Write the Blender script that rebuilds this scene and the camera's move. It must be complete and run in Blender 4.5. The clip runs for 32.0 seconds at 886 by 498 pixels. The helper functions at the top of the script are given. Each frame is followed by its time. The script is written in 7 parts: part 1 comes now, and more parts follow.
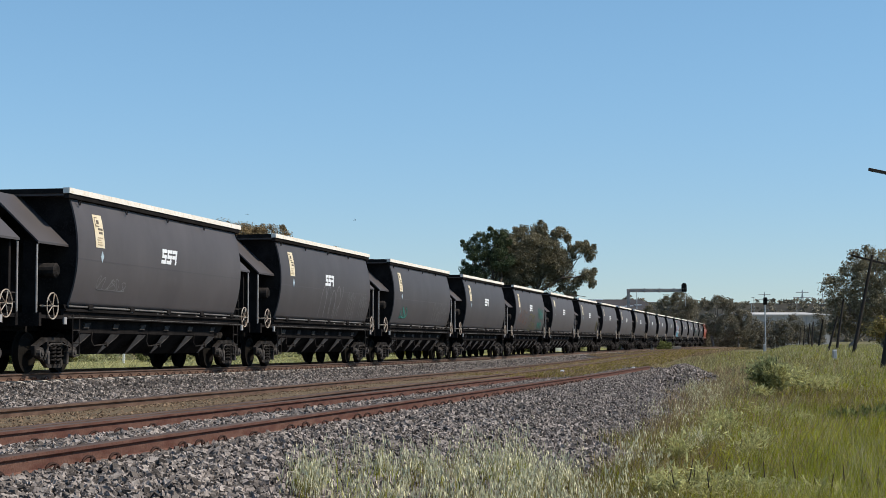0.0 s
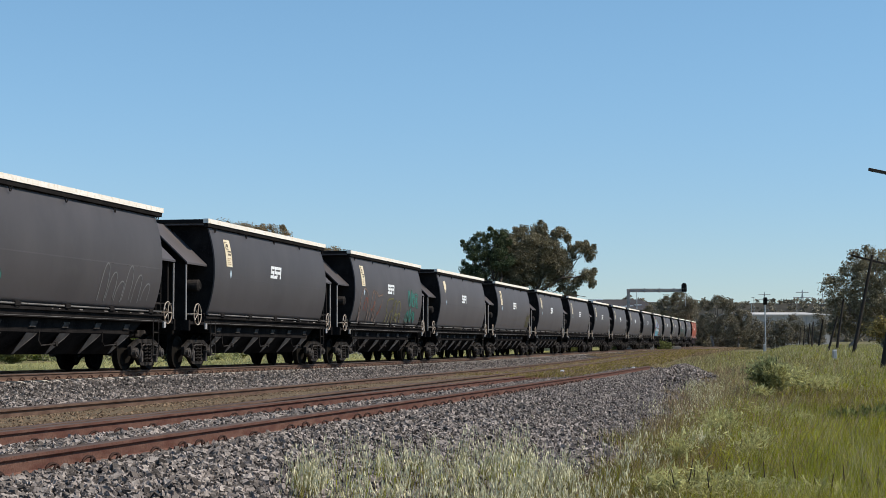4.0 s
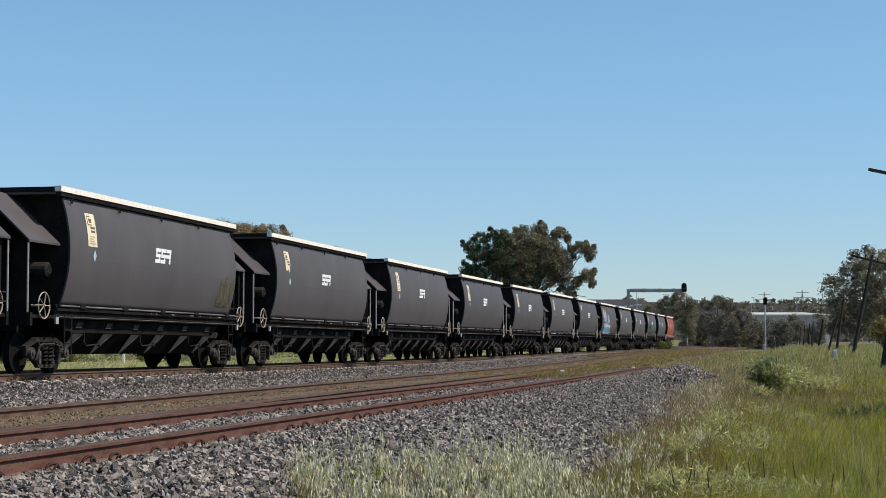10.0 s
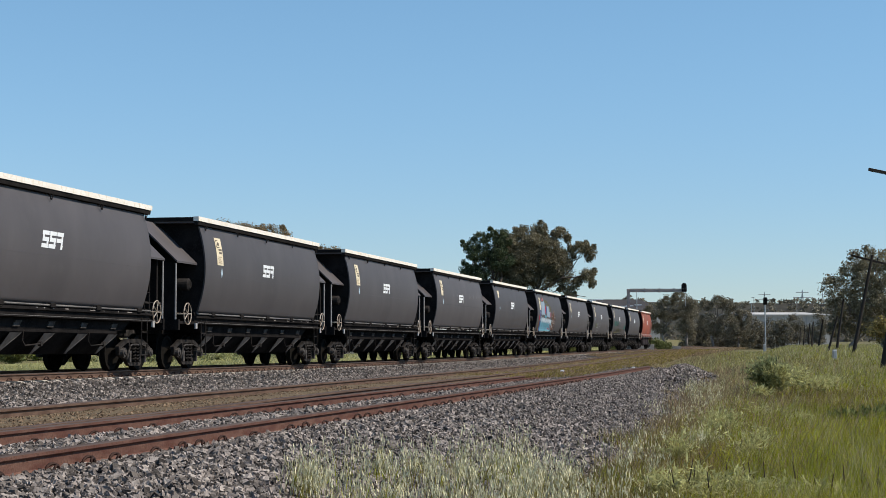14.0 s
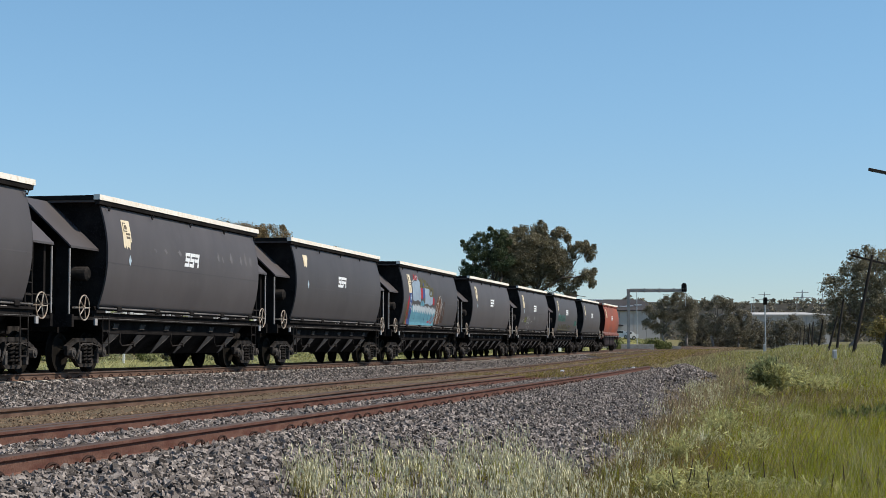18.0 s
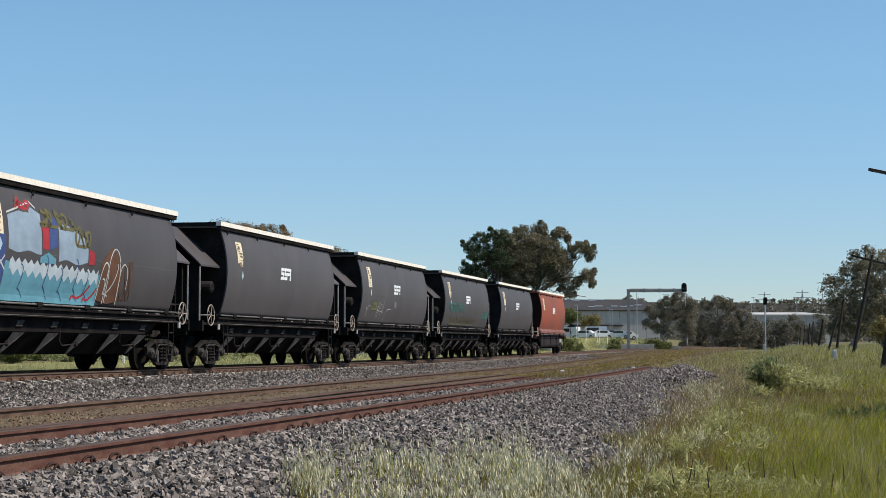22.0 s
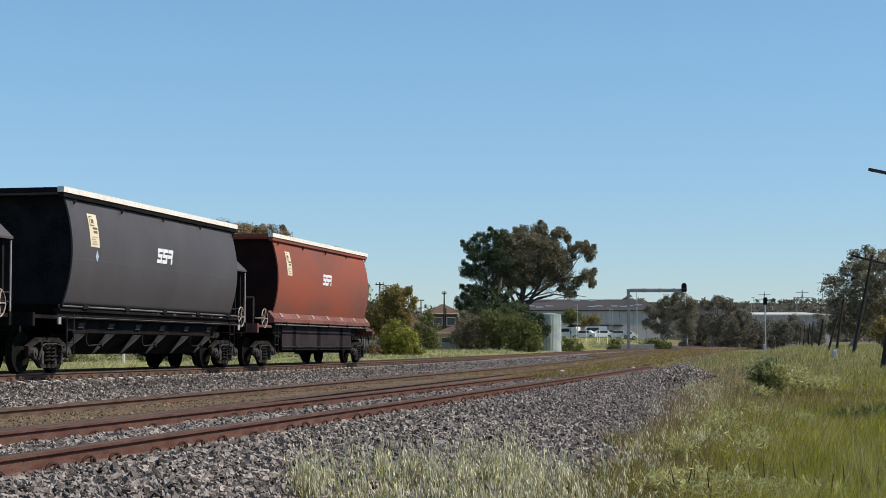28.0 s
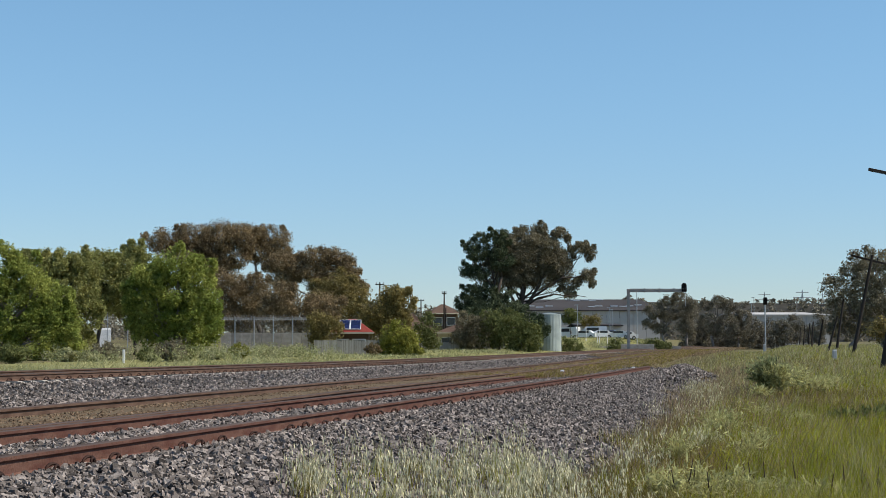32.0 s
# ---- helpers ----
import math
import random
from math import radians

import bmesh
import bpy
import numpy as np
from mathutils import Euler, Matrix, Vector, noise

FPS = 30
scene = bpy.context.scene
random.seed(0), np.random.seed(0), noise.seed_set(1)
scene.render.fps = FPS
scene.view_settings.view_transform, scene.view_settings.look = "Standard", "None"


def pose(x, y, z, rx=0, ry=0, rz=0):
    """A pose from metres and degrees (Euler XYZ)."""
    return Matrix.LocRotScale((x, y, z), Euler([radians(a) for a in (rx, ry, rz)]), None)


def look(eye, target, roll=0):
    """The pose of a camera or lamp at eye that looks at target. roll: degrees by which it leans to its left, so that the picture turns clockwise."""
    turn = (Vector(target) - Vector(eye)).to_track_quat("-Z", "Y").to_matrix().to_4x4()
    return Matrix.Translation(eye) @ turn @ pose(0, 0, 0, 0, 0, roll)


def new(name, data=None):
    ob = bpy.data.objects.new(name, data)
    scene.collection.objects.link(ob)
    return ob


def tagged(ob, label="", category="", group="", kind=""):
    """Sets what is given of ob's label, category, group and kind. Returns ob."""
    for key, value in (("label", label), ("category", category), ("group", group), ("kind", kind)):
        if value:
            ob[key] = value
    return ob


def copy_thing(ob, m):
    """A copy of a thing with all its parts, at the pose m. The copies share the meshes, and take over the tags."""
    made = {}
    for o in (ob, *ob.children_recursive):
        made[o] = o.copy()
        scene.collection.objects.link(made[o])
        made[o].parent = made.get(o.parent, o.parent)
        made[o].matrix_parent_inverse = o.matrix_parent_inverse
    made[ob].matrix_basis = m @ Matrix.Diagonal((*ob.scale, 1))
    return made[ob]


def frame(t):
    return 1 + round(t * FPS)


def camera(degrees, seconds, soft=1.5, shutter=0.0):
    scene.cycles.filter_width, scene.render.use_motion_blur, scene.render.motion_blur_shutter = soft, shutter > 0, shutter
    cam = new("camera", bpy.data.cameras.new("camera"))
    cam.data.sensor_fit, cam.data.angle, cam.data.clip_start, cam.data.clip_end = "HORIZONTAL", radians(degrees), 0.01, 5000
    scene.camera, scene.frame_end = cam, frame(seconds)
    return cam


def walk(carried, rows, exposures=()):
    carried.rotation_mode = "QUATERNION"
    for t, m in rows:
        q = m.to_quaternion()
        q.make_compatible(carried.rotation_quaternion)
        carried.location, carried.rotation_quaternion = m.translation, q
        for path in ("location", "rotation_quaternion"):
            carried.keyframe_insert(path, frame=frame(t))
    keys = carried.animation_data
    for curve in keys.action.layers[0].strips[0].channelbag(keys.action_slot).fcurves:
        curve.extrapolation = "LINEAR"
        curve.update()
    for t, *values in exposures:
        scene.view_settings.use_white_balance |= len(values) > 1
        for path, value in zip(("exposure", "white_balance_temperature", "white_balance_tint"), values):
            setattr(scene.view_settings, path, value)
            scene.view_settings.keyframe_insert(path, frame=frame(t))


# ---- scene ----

# ---------------------------------------------------------------- camera
cam = camera(29.36, 32.0, 0.5)
EYE_Z = 0.543
walk(cam, [(0.0, pose(0, 0, EYE_Z, 93.384, 0, 0)), (32.0, pose(0, 0, EYE_Z, 93.384, 0, 0))])

# ---------------------------------------------------------------- light
SUN_EL, SUN_AZ = 50.0, 98.0   # degrees; azimuth clockwise from +y
world = bpy.data.worlds.new("sky")
scene.world = world
world.use_nodes = True
wn = world.node_tree.nodes
sky = wn.new("ShaderNodeTexSky")
sky.sky_type, sky.sun_disc = "NISHITA", False
sky.sun_elevation, sky.sun_rotation = radians(SUN_EL), radians(SUN_AZ)
sky.air_density, sky.dust_density, sky.ozone_density = 1.0, 0.0, 4.0
wn["Background"].inputs["Strength"].default_value = 0.095
# clear spring sky: a cool haze low down, deeper blue above
geo = wn.new("ShaderNodeTexCoord")
sep = wn.new("ShaderNodeSeparateXYZ")
low = wn.new("ShaderNodeMapRange")
low.interpolation_type = "SMOOTHSTEP"
low.inputs[1].default_value, low.inputs[2].default_value = -0.02, 0.24
tint = wn.new("ShaderNodeMix")
tint.data_type = "RGBA"
tint.inputs[6].default_value, tint.inputs[7].default_value = (0.85, 0.975, 1.2, 1), (1.16, 1.365, 1.37, 1)
mul = wn.new("ShaderNodeMix")
mul.data_type, mul.blend_type = "RGBA", "MULTIPLY"
mul.inputs[0].default_value = 1.0
wl = world.node_tree.links
wl.new(geo.outputs["Generated"], sep.inputs[0])
wl.new(sep.outputs[2], low.inputs[0])
wl.new(low.outputs[0], tint.inputs[0])
wl.new(sky.outputs[0], mul.inputs[6])
wl.new(tint.outputs[2], mul.inputs[7])
wl.new(mul.outputs[2], wn["Background"].inputs["Color"])
sun = new("sun", bpy.data.lights.new("sun", "SUN"))
sun.data.energy, sun.data.angle, sun.data.color = 5.0, radians(0.53), (1.0, 0.93, 0.82)
sd = Vector((math.sin(radians(SUN_AZ)) * math.cos(radians(SUN_EL)),
             math.cos(radians(SUN_AZ)) * math.cos(radians(SUN_EL)), math.sin(radians(SUN_EL))))
sun.matrix_world = look((0, 0, 0), -sd) @ Matrix.Identity(4)
sun.location = (30, 20, 60)
scene.view_settings.exposure = 0.0


# ---------------------------------------------------------------- materials
def mat(name, c1, c2=None, rough=0.8, metal=0.0, scale=4.0, fine=60.0, bump=0.15, c3=None, vary=0.0, spec=0.1,
        island=0.0, translucent=0.0, streak=None):
    """Two colours mixed by a coarse noise, a third by a fine one, with a bump; vary: by object, island: by loose piece."""
    m = bpy.data.materials.new(name)
    m.use_nodes = True
    n, l = m.node_tree.nodes, m.node_tree.links
    b = n["Principled BSDF"]
    b.inputs["Roughness"].default_value, b.inputs["Metallic"].default_value = rough, metal
    b.inputs["Specular IOR Level"].default_value = spec
    co = n.new("ShaderNodeTexCoord")
    src = co.outputs["Object"]
    if streak:
        mp = n.new("ShaderNodeMapping")
        mp.inputs["Scale"].default_value = streak
        l.new(src, mp.inputs["Vector"])
        src = mp.outputs[0]
    n1 = n.new("ShaderNodeTexNoise")
    n1.inputs["Scale"].default_value, n1.inputs["Detail"].default_value = scale, 5.0
    l.new(src, n1.inputs["Vector"])
    ramp = n.new("ShaderNodeMapRange")
    ramp.inputs[1].default_value, ramp.inputs[2].default_value = 0.36, 0.64
    l.new(n1.outputs[0], ramp.inputs[0])
    mix = n.new("ShaderNodeMix")
    mix.data_type = "RGBA"
    mix.inputs[6].default_value, mix.inputs[7].default_value = (*c1, 1), (*(c2 or c1), 1)
    l.new(ramp.outputs[0], mix.inputs[0])
    out = mix.outputs[2]
    n2 = n.new("ShaderNodeTexNoise")
    n2.inputs["Scale"].default_value, n2.inputs["Detail"].default_value = fine, 3.0
    l.new(co.outputs["Object"], n2.inputs["Vector"])
    if c3:
        r3 = n.new("ShaderNodeMapRange")
        r3.inputs[1].default_value, r3.inputs[2].default_value = 0.52, 0.7
        l.new(n2.outputs[0], r3.inputs[0])
        m3 = n.new("ShaderNodeMix")
        m3.data_type = "RGBA"
        m3.inputs[7].default_value = (*c3, 1)
        l.new(r3.outputs[0], m3.inputs[0])
        l.new(out, m3.inputs[6])
        out = m3.outputs[2]
    if vary or island:
        if island:
            rnd = n.new("ShaderNodeNewGeometry").outputs["Random Per Island"]
        else:
            rnd = n.new("ShaderNodeObjectInfo").outputs["Random"]
        k = island or vary
        rr = n.new("ShaderNodeMapRange")
        rr.inputs[3].default_value, rr.inputs[4].default_value = 1 - k, 1 + k
        l.new(rnd, rr.inputs[0])
        hs = n.new("ShaderNodeHueSaturation")
        l.new(rr.outputs[0], hs.inputs["Value"])
        l.new(out, hs.inputs["Color"])
        out = hs.outputs[0]
    l.new(out, b.inputs["Base Color"])
    if bump:
        bp = n.new("ShaderNodeBump")
        bp.inputs["Strength"].default_value, bp.inputs["Distance"].default_value = bump, 0.02
        l.new(n2.outputs[0], bp.inputs["Height"])
        l.new(bp.outputs[0], b.inputs["Normal"])
    if translucent:
        tr = n.new("ShaderNodeBsdfTranslucent")
        l.new(out, tr.inputs["Color"])
        ms = n.new("ShaderNodeMixShader")
        ms.inputs[0].default_value = translucent
        l.new(b.outputs[0], ms.inputs[1])
        l.new(tr.outputs[0], ms.inputs[2])
        l.new(ms.outputs[0], n["Material Output"].inputs["Surface"])
    return m


M_GROUND = mat("meadow_soil", (0.115, 0.11, 0.045), (0.165, 0.14, 0.07), 0.95, scale=0.6, fine=9, bump=0.6, c3=(0.18, 0.15, 0.085))
# Toned near black: the bed's colour holds the shade between loose stones.
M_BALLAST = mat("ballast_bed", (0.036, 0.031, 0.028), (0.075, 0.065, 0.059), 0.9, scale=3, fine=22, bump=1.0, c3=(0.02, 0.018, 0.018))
M_STONE = mat("bluestone", (0.16, 0.133, 0.116), (0.258, 0.221, 0.194), 0.9, scale=6, fine=60, bump=0.3, island=0.78, spec=0.1)
M_RAIL2 = mat("brown_rail", (0.10, 0.06, 0.042), (0.16, 0.10, 0.072), 0.75, scale=3, fine=40, bump=0.3, streak=(1, 1, 4))
M_EARTH = mat("brown_clods", (0.15, 0.10, 0.062), (0.205, 0.145, 0.095), 0.95, scale=5, fine=40, bump=0.4, island=0.5, spec=0.05)
M_SOIL = mat("brown_soil", (0.12, 0.085, 0.05), (0.155, 0.12, 0.075), 0.95, scale=2, fine=25, bump=0.9, c3=(0.09, 0.07, 0.05))
M_RAIL = mat("rusty_rail", (0.105, 0.045, 0.034), (0.16, 0.085, 0.062), 0.75, scale=3, fine=40, bump=0.3, c3=(0.10, 0.05, 0.035), streak=(1, 1, 4))
M_RAILTOP = mat("rail_head", (0.05, 0.042, 0.04), (0.075, 0.062, 0.058), 0.6, 0.2, scale=2, fine=50, bump=0.1)
M_RAILRUST = mat("rusted_rail_head", (0.068, 0.05, 0.045), (0.10, 0.076, 0.068), 0.85, scale=2, fine=30, bump=0.2, c3=(0.10, 0.062, 0.05), streak=(1, 0.2, 1), spec=0.05)
M_CONCRETE = mat("concrete", (0.30, 0.26, 0.215), (0.40, 0.355, 0.30), 0.9, scale=3, fine=40, bump=0.2, vary=0.12)
M_WOOD = mat("weathered_wood", (0.12, 0.095, 0.07), (0.18, 0.15, 0.115), 0.9, scale=3, fine=30, bump=0.4, vary=0.2)
M_CLIP = mat("clip_steel", (0.03, 0.017, 0.013), (0.06, 0.03, 0.022), 0.7, scale=8, fine=60, bump=0.1)
M_BODY = mat("charcoal_paint", (0.064, 0.0545, 0.0535), (0.082, 0.0705, 0.069), 0.58, scale=0.8, fine=2.2, bump=0.09, c3=(0.073, 0.063, 0.061), vary=0.14, spec=0.42, streak=(1, 1, 0.5))
M_RED = mat("oxide_red_paint", (0.33, 0.082, 0.045), (0.205, 0.078, 0.058), 0.72, scale=0.5, fine=1.1, bump=0.10, c3=(0.25, 0.085, 0.058), spec=0.15, streak=(1, 0.45, 1.3))
M_REDSILL = mat("dirty_red_sill", (0.17, 0.068, 0.055), (0.22, 0.10, 0.082), 0.8, scale=1.2, fine=9, bump=0.1, c3=(0.10, 0.055, 0.048), spec=0.1)
M_HOPPER = mat("dusty_hopper_plate", (0.03, 0.022, 0.024), (0.045, 0.034, 0.034), 0.8, scale=1.5, fine=12, bump=0.1, spec=0.05)
# Underframe grime; also the near-black that paints shade on end walls and rim angles.
M_UNDER = mat("grimy_underframe", (0.012, 0.011, 0.011), (0.024, 0.021, 0.02), 0.8, scale=2, fine=25, bump=0.25, c3=(0.028, 0.025, 0.023), spec=0.0)
# Near-black red: the shade on the end walls is put into the colour.
M_REDSHADE = mat("grimy_red_end", (0.018, 0.008, 0.007), (0.028, 0.012, 0.010), 0.9, scale=1.5, fine=10, bump=0.1, spec=0.1)
M_DUST = mat("dusty_gusset", (0.07, 0.062, 0.058), (0.115, 0.104, 0.097), 0.9, scale=3, fine=30, bump=0.2)
M_SPRING = mat("dust_covered_steel", (0.03, 0.027, 0.025), (0.10, 0.088, 0.08), 0.9, scale=6, fine=40, bump=0.3, spec=0.04)
M_BOGIE = mat("dusty_cast_steel", (0.014, 0.0125, 0.0115), (0.05, 0.043, 0.039), 0.85, scale=3, fine=30, bump=0.3, spec=0.04)
M_WHEEL = mat("wheel_steel", (0.010, 0.009, 0.008), (0.015, 0.013, 0.011), 0.85, 0.0, spec=0.02, scale=3, fine=30, bump=0.2)
M_COAM = mat("white_coaming_paint", (0.80, 0.73, 0.62), (0.86, 0.80, 0.71), 0.7, scale=1.5, fine=9, bump=0.05, c3=(0.74, 0.64, 0.5))
M_WHITE = mat("white_paint", (0.78, 0.78, 0.77), (0.7, 0.7, 0.69), 0.6, scale=3, fine=20, bump=0.05)
M_CREAM = mat("cream_decal", (0.66, 0.54, 0.35), (0.74, 0.64, 0.47), 0.6, scale=4, fine=20, bump=0.05)

M_GALV0 = mat("pale_blue_paint", (0.36, 0.45, 0.5), (0.42, 0.5, 0.55), 0.6, scale=3, fine=20, bump=0.05)


# ---------------------------------------------------------------- mesh helpers
def finish(name, bm, material, smooth=False):
    me = bpy.data.meshes.new(name)
    bmesh.ops.recalc_face_normals(bm, faces=bm.faces)
    bm.to_mesh(me)
    bm.free()
    for mt in (material if isinstance(material, (list, tuple)) else [material]):
        me.materials.append(mt)
    if smooth:
        for p in me.polygons:
            p.use_smooth = True
    return me


def part(name, bm, material, parent, label="", m=None, smooth=False):
    """Links a bmesh as one mesh object under a thing or a part."""
    ob = new(name, finish(name, bm, material, smooth))
    ob.parent = parent
    if m is not None:
        ob.matrix_basis = m
    if label:
        ob["label"] = label
    return ob


def again(ob, m, parent=None):
    """The same mesh once more, at the pose m."""
    o = new(ob.name.split(".")[0], ob.data)
    o.parent = parent or ob.parent
    o.matrix_basis = m
    if "label" in ob:
        o["label"] = ob["label"]
    return o


def thing(name, m, label, category, group="", kind=""):
    e = new(name)
    e.empty_display_size = 0.3
    e.matrix_basis = m
    return tagged(e, label, category, group, kind)


def box(bm, x0, x1, y0, y1, z0, z1, m=None, bevel=0.0):
    vs = [bm.verts.new((x, y, z)) for x in (x0, x1) for y in (y0, y1) for z in (z0, z1)]
    fs = [bm.faces.new([vs[i] for i in f]) for f in
          ((0, 1, 3, 2), (4, 6, 7, 5), (0, 4, 5, 1), (2, 3, 7, 6), (0, 2, 6, 4), (1, 5, 7, 3))]
    if bevel:
        es = list({e for f in fs for e in f.edges})
        r = bmesh.ops.bevel(bm, geom=es, offset=bevel, segments=1, affect="EDGES")
        vs = list({v for f in r["faces"] for v in f.verts} | {v for v in vs if v.is_valid})
    if m is not None:
        bmesh.ops.transform(bm, matrix=m, verts=vs)
    return vs


def bar(bm, p0, p1, r0, r1=None, seg=8, cap=True):
    """A round bar from p0 to p1."""
    p0, p1 = Vector(p0), Vector(p1)
    r1 = r0 if r1 is None else r1
    q = (p1 - p0).to_track_quat("Z", "Y").to_matrix()
    rings = []
    for p, r in ((p0, r0), (p1, r1)):
        rings.append([bm.verts.new(p + q @ Vector((r * math.cos(2 * math.pi * k / seg), r * math.sin(2 * math.pi * k / seg), 0))) for k in range(seg)])
    for k in range(seg):
        bm.faces.new((rings[0][k], rings[0][(k + 1) % seg], rings[1][(k + 1) % seg], rings[1][k]))
    if cap:
        bm.faces.new(rings[0][::-1])
        bm.faces.new(rings[1])


def tube(bm, pts, r, seg=6, closed=False):
    pts = [Vector(p) for p in pts]
    rings = []
    for i, p in enumerate(pts):
        a = pts[i - 1] if (i or closed) else p
        b = pts[(i + 1) % len(pts)] if (i < len(pts) - 1 or closed) else p
        q = (b - a).to_track_quat("Z", "Y").to_matrix()
        rings.append([bm.verts.new(p + q @ Vector((r * math.cos(2 * math.pi * k / seg), r * math.sin(2 * math.pi * k / seg), 0))) for k in range(seg)])
    n = len(rings)
    for i in range(n if closed else n - 1):
        a, b = rings[i], rings[(i + 1) % n]
        for k in range(seg):
            bm.faces.new((a[k], a[(k + 1) % seg], b[(k + 1) % seg], b[k]))
    if not closed:
        bm.faces.new(rings[0][::-1])
        bm.faces.new(rings[-1])


def prism(bm, prof, lo, hi, axis="y"):
    """A closed profile pushed along an axis. Profile points: (x, z) for y, (y, z) for x, (x, y) for z."""
    def at(p, h):
        return {"y": (p[0], h, p[1]), "x": (h, p[0], p[1]), "z": (p[0], p[1], h)}[axis]
    a = [bm.verts.new(at(p, lo)) for p in prof]
    b = [bm.verts.new(at(p, hi)) for p in prof]
    n = len(prof)
    for i in range(n):
        bm.faces.new((a[i], a[(i + 1) % n], b[(i + 1) % n], b[i]))
    bm.faces.new(a[::-1])
    bm.faces.new(b)


def bulk(name, verts, faces, material, kind="stuff", label="", category="", parent=None):
    """One mesh from arrays, for what nobody could count."""
    me = bpy.data.meshes.new(name)
    verts, faces = np.asarray(verts, np.float32), np.asarray(faces, np.int32)
    me.vertices.add(len(verts))
    me.vertices.foreach_set("co", verts.ravel())
    nf, k = faces.shape
    me.loops.add(nf * k)
    me.loops.foreach_set("vertex_index", faces.ravel())
    me.polygons.add(nf)
    me.polygons.foreach_set("loop_start", np.arange(0, nf * k, k, dtype=np.int32))
    me.update(calc_edges=True)
    me.shade_flat()
    for mt in (material if isinstance(material, (list, tuple)) else [material]):
        me.materials.append(mt)
    ob = new(name, me)
    if parent is not None:
        ob.parent = parent
    return tagged(ob, label, category, "", kind)


# ---------------------------------------------------------------- the plan of the line
HEADING = radians(11.63)
FOOT_X = -17.816
SA, CA = math.sin(HEADING), math.cos(HEADING)
GAUGE = 1.505


def rise(s):
    """Height of the running line along its way: level, then a gentle climb."""
    if s < 50:
        return 0.0
    if s < 100:
        return 0.0044 * (s - 50) ** 2 / 100
    return 0.0044 * (s - 75)


def place(s, d, z=0.0):
    """World point s metres along the line, d metres to the right of the far track's axis."""
    return Vector((FOOT_X + s * SA + d * CA, s * CA - d * SA, rise(s) + z))


def off_a(s):
    return max(4.3, 10.84 - 0.0358 * s)


def off_b(s):
    return 11.57 - 0.0088 * s


def smooth(a, b, x):
    t = min(1.0, max(0.0, (x - a) / (b - a)))
    return t * t * (3 - 2 * t)


def lerp_table(tab, x):
    for (x0, y0), (x1, y1) in zip(tab, tab[1:]):
        if x <= x1:
            t = (max(x, x0) - x0) / (x1 - x0)
            return y0 + (y1 - y0) * t
    return tab[-1][1]


PROFILE = [(-400, 3.5), (-150, 1.0), (-60, -0.1), (-30, -0.4), (-4, -0.42), (-3, -0.6), (12, -0.7), (14.2, -0.76), (16, -0.82), (18.5, -0.9),
           (25, -0.85), (40, -0.6), (90, 0.2), (400, 3.5)]


def ground_z(s, d):
    z = lerp_table(PROFILE, d)
    z += 0.45 * smooth(100, 200, s) * smooth(4, 14, -d) + 1.3 * smooth(205, 250, s) * smooth(4, 12, -d)
    if d > 12:
        z += 1.0 * smooth(24, 110, s) * smooth(13, 18, d)
    z += 0.05 * noise.noise((s * 0.25, d * 0.25, 0)) * smooth(1, 6, abs(d - 5) - 8)
    return z + rise(s)


def line_coords(x, y):
    """From world x, y to s, d."""
    return (x - FOOT_X) * SA + y * CA, (x - FOOT_X) * CA - y * SA


# ---------------------------------------------------------------- ground
def spaced(spec):
    out = []
    for a, b, step in spec:
        out += list(np.arange(a, b, step))
    return out + [spec[-1][1]]


S_ROWS = spaced([(-300, -60, 60), (-60, 0, 10), (0, 80, 1.0), (80, 260, 6), (260, 600, 30), (600, 3000, 200)])
D_ROWS = spaced([(-2500, -400, 300), (-400, -60, 30), (-60, -10, 4), (-10, 12, 1.5), (12, 40, 0.8), (40, 100, 6), (100, 400, 40), (400, 2500, 300)])
gv = [(*place(s, d)[:2], ground_z(s, d)) for s in S_ROWS for d in D_ROWS]
nd = len(D_ROWS)
gf = [(i * nd + j, i * nd + j + 1, (i + 1) * nd + j + 1, (i + 1) * nd + j) for i in range(len(S_ROWS) - 1) for j in range(nd - 1)]
ground = bulk("ground", gv, gf, M_GROUND, "structure", "grassy uneven ground beside the railway", "ground")


def bed(name, mid, prof, s0, s1, material, label, limit=None):
    """A ballast bed: a cross profile (d, z) carried along the line."""
    rows = [s for s in spaced([(s0, min(s1, 90), 1.5), (min(s1, 90), s1, 8)]) if s0 <= s <= s1] if s1 > 92 else list(np.arange(s0, s1, 1.5)) + [s1]
    vs, fs = [], []
    k = len(prof)
    for s in rows:
        for d, z in prof:
            dd = mid(s) + d
            if limit:
                dd = min(dd, limit(s) + 0.01 * d)
            vs.append((*place(s, dd)[:2], rise(s) + z + 0.02 * noise.noise((s * 1.3, dd * 1.3, 3))))
    for i in range(len(rows) - 1):
        for j in range(k - 1):
            fs.append((i * k + j, i * k + j + 1, (i + 1) * k + j + 1, (i + 1) * k + j))
    return bulk(name, vs, fs, material, "structure", label, "ballast")


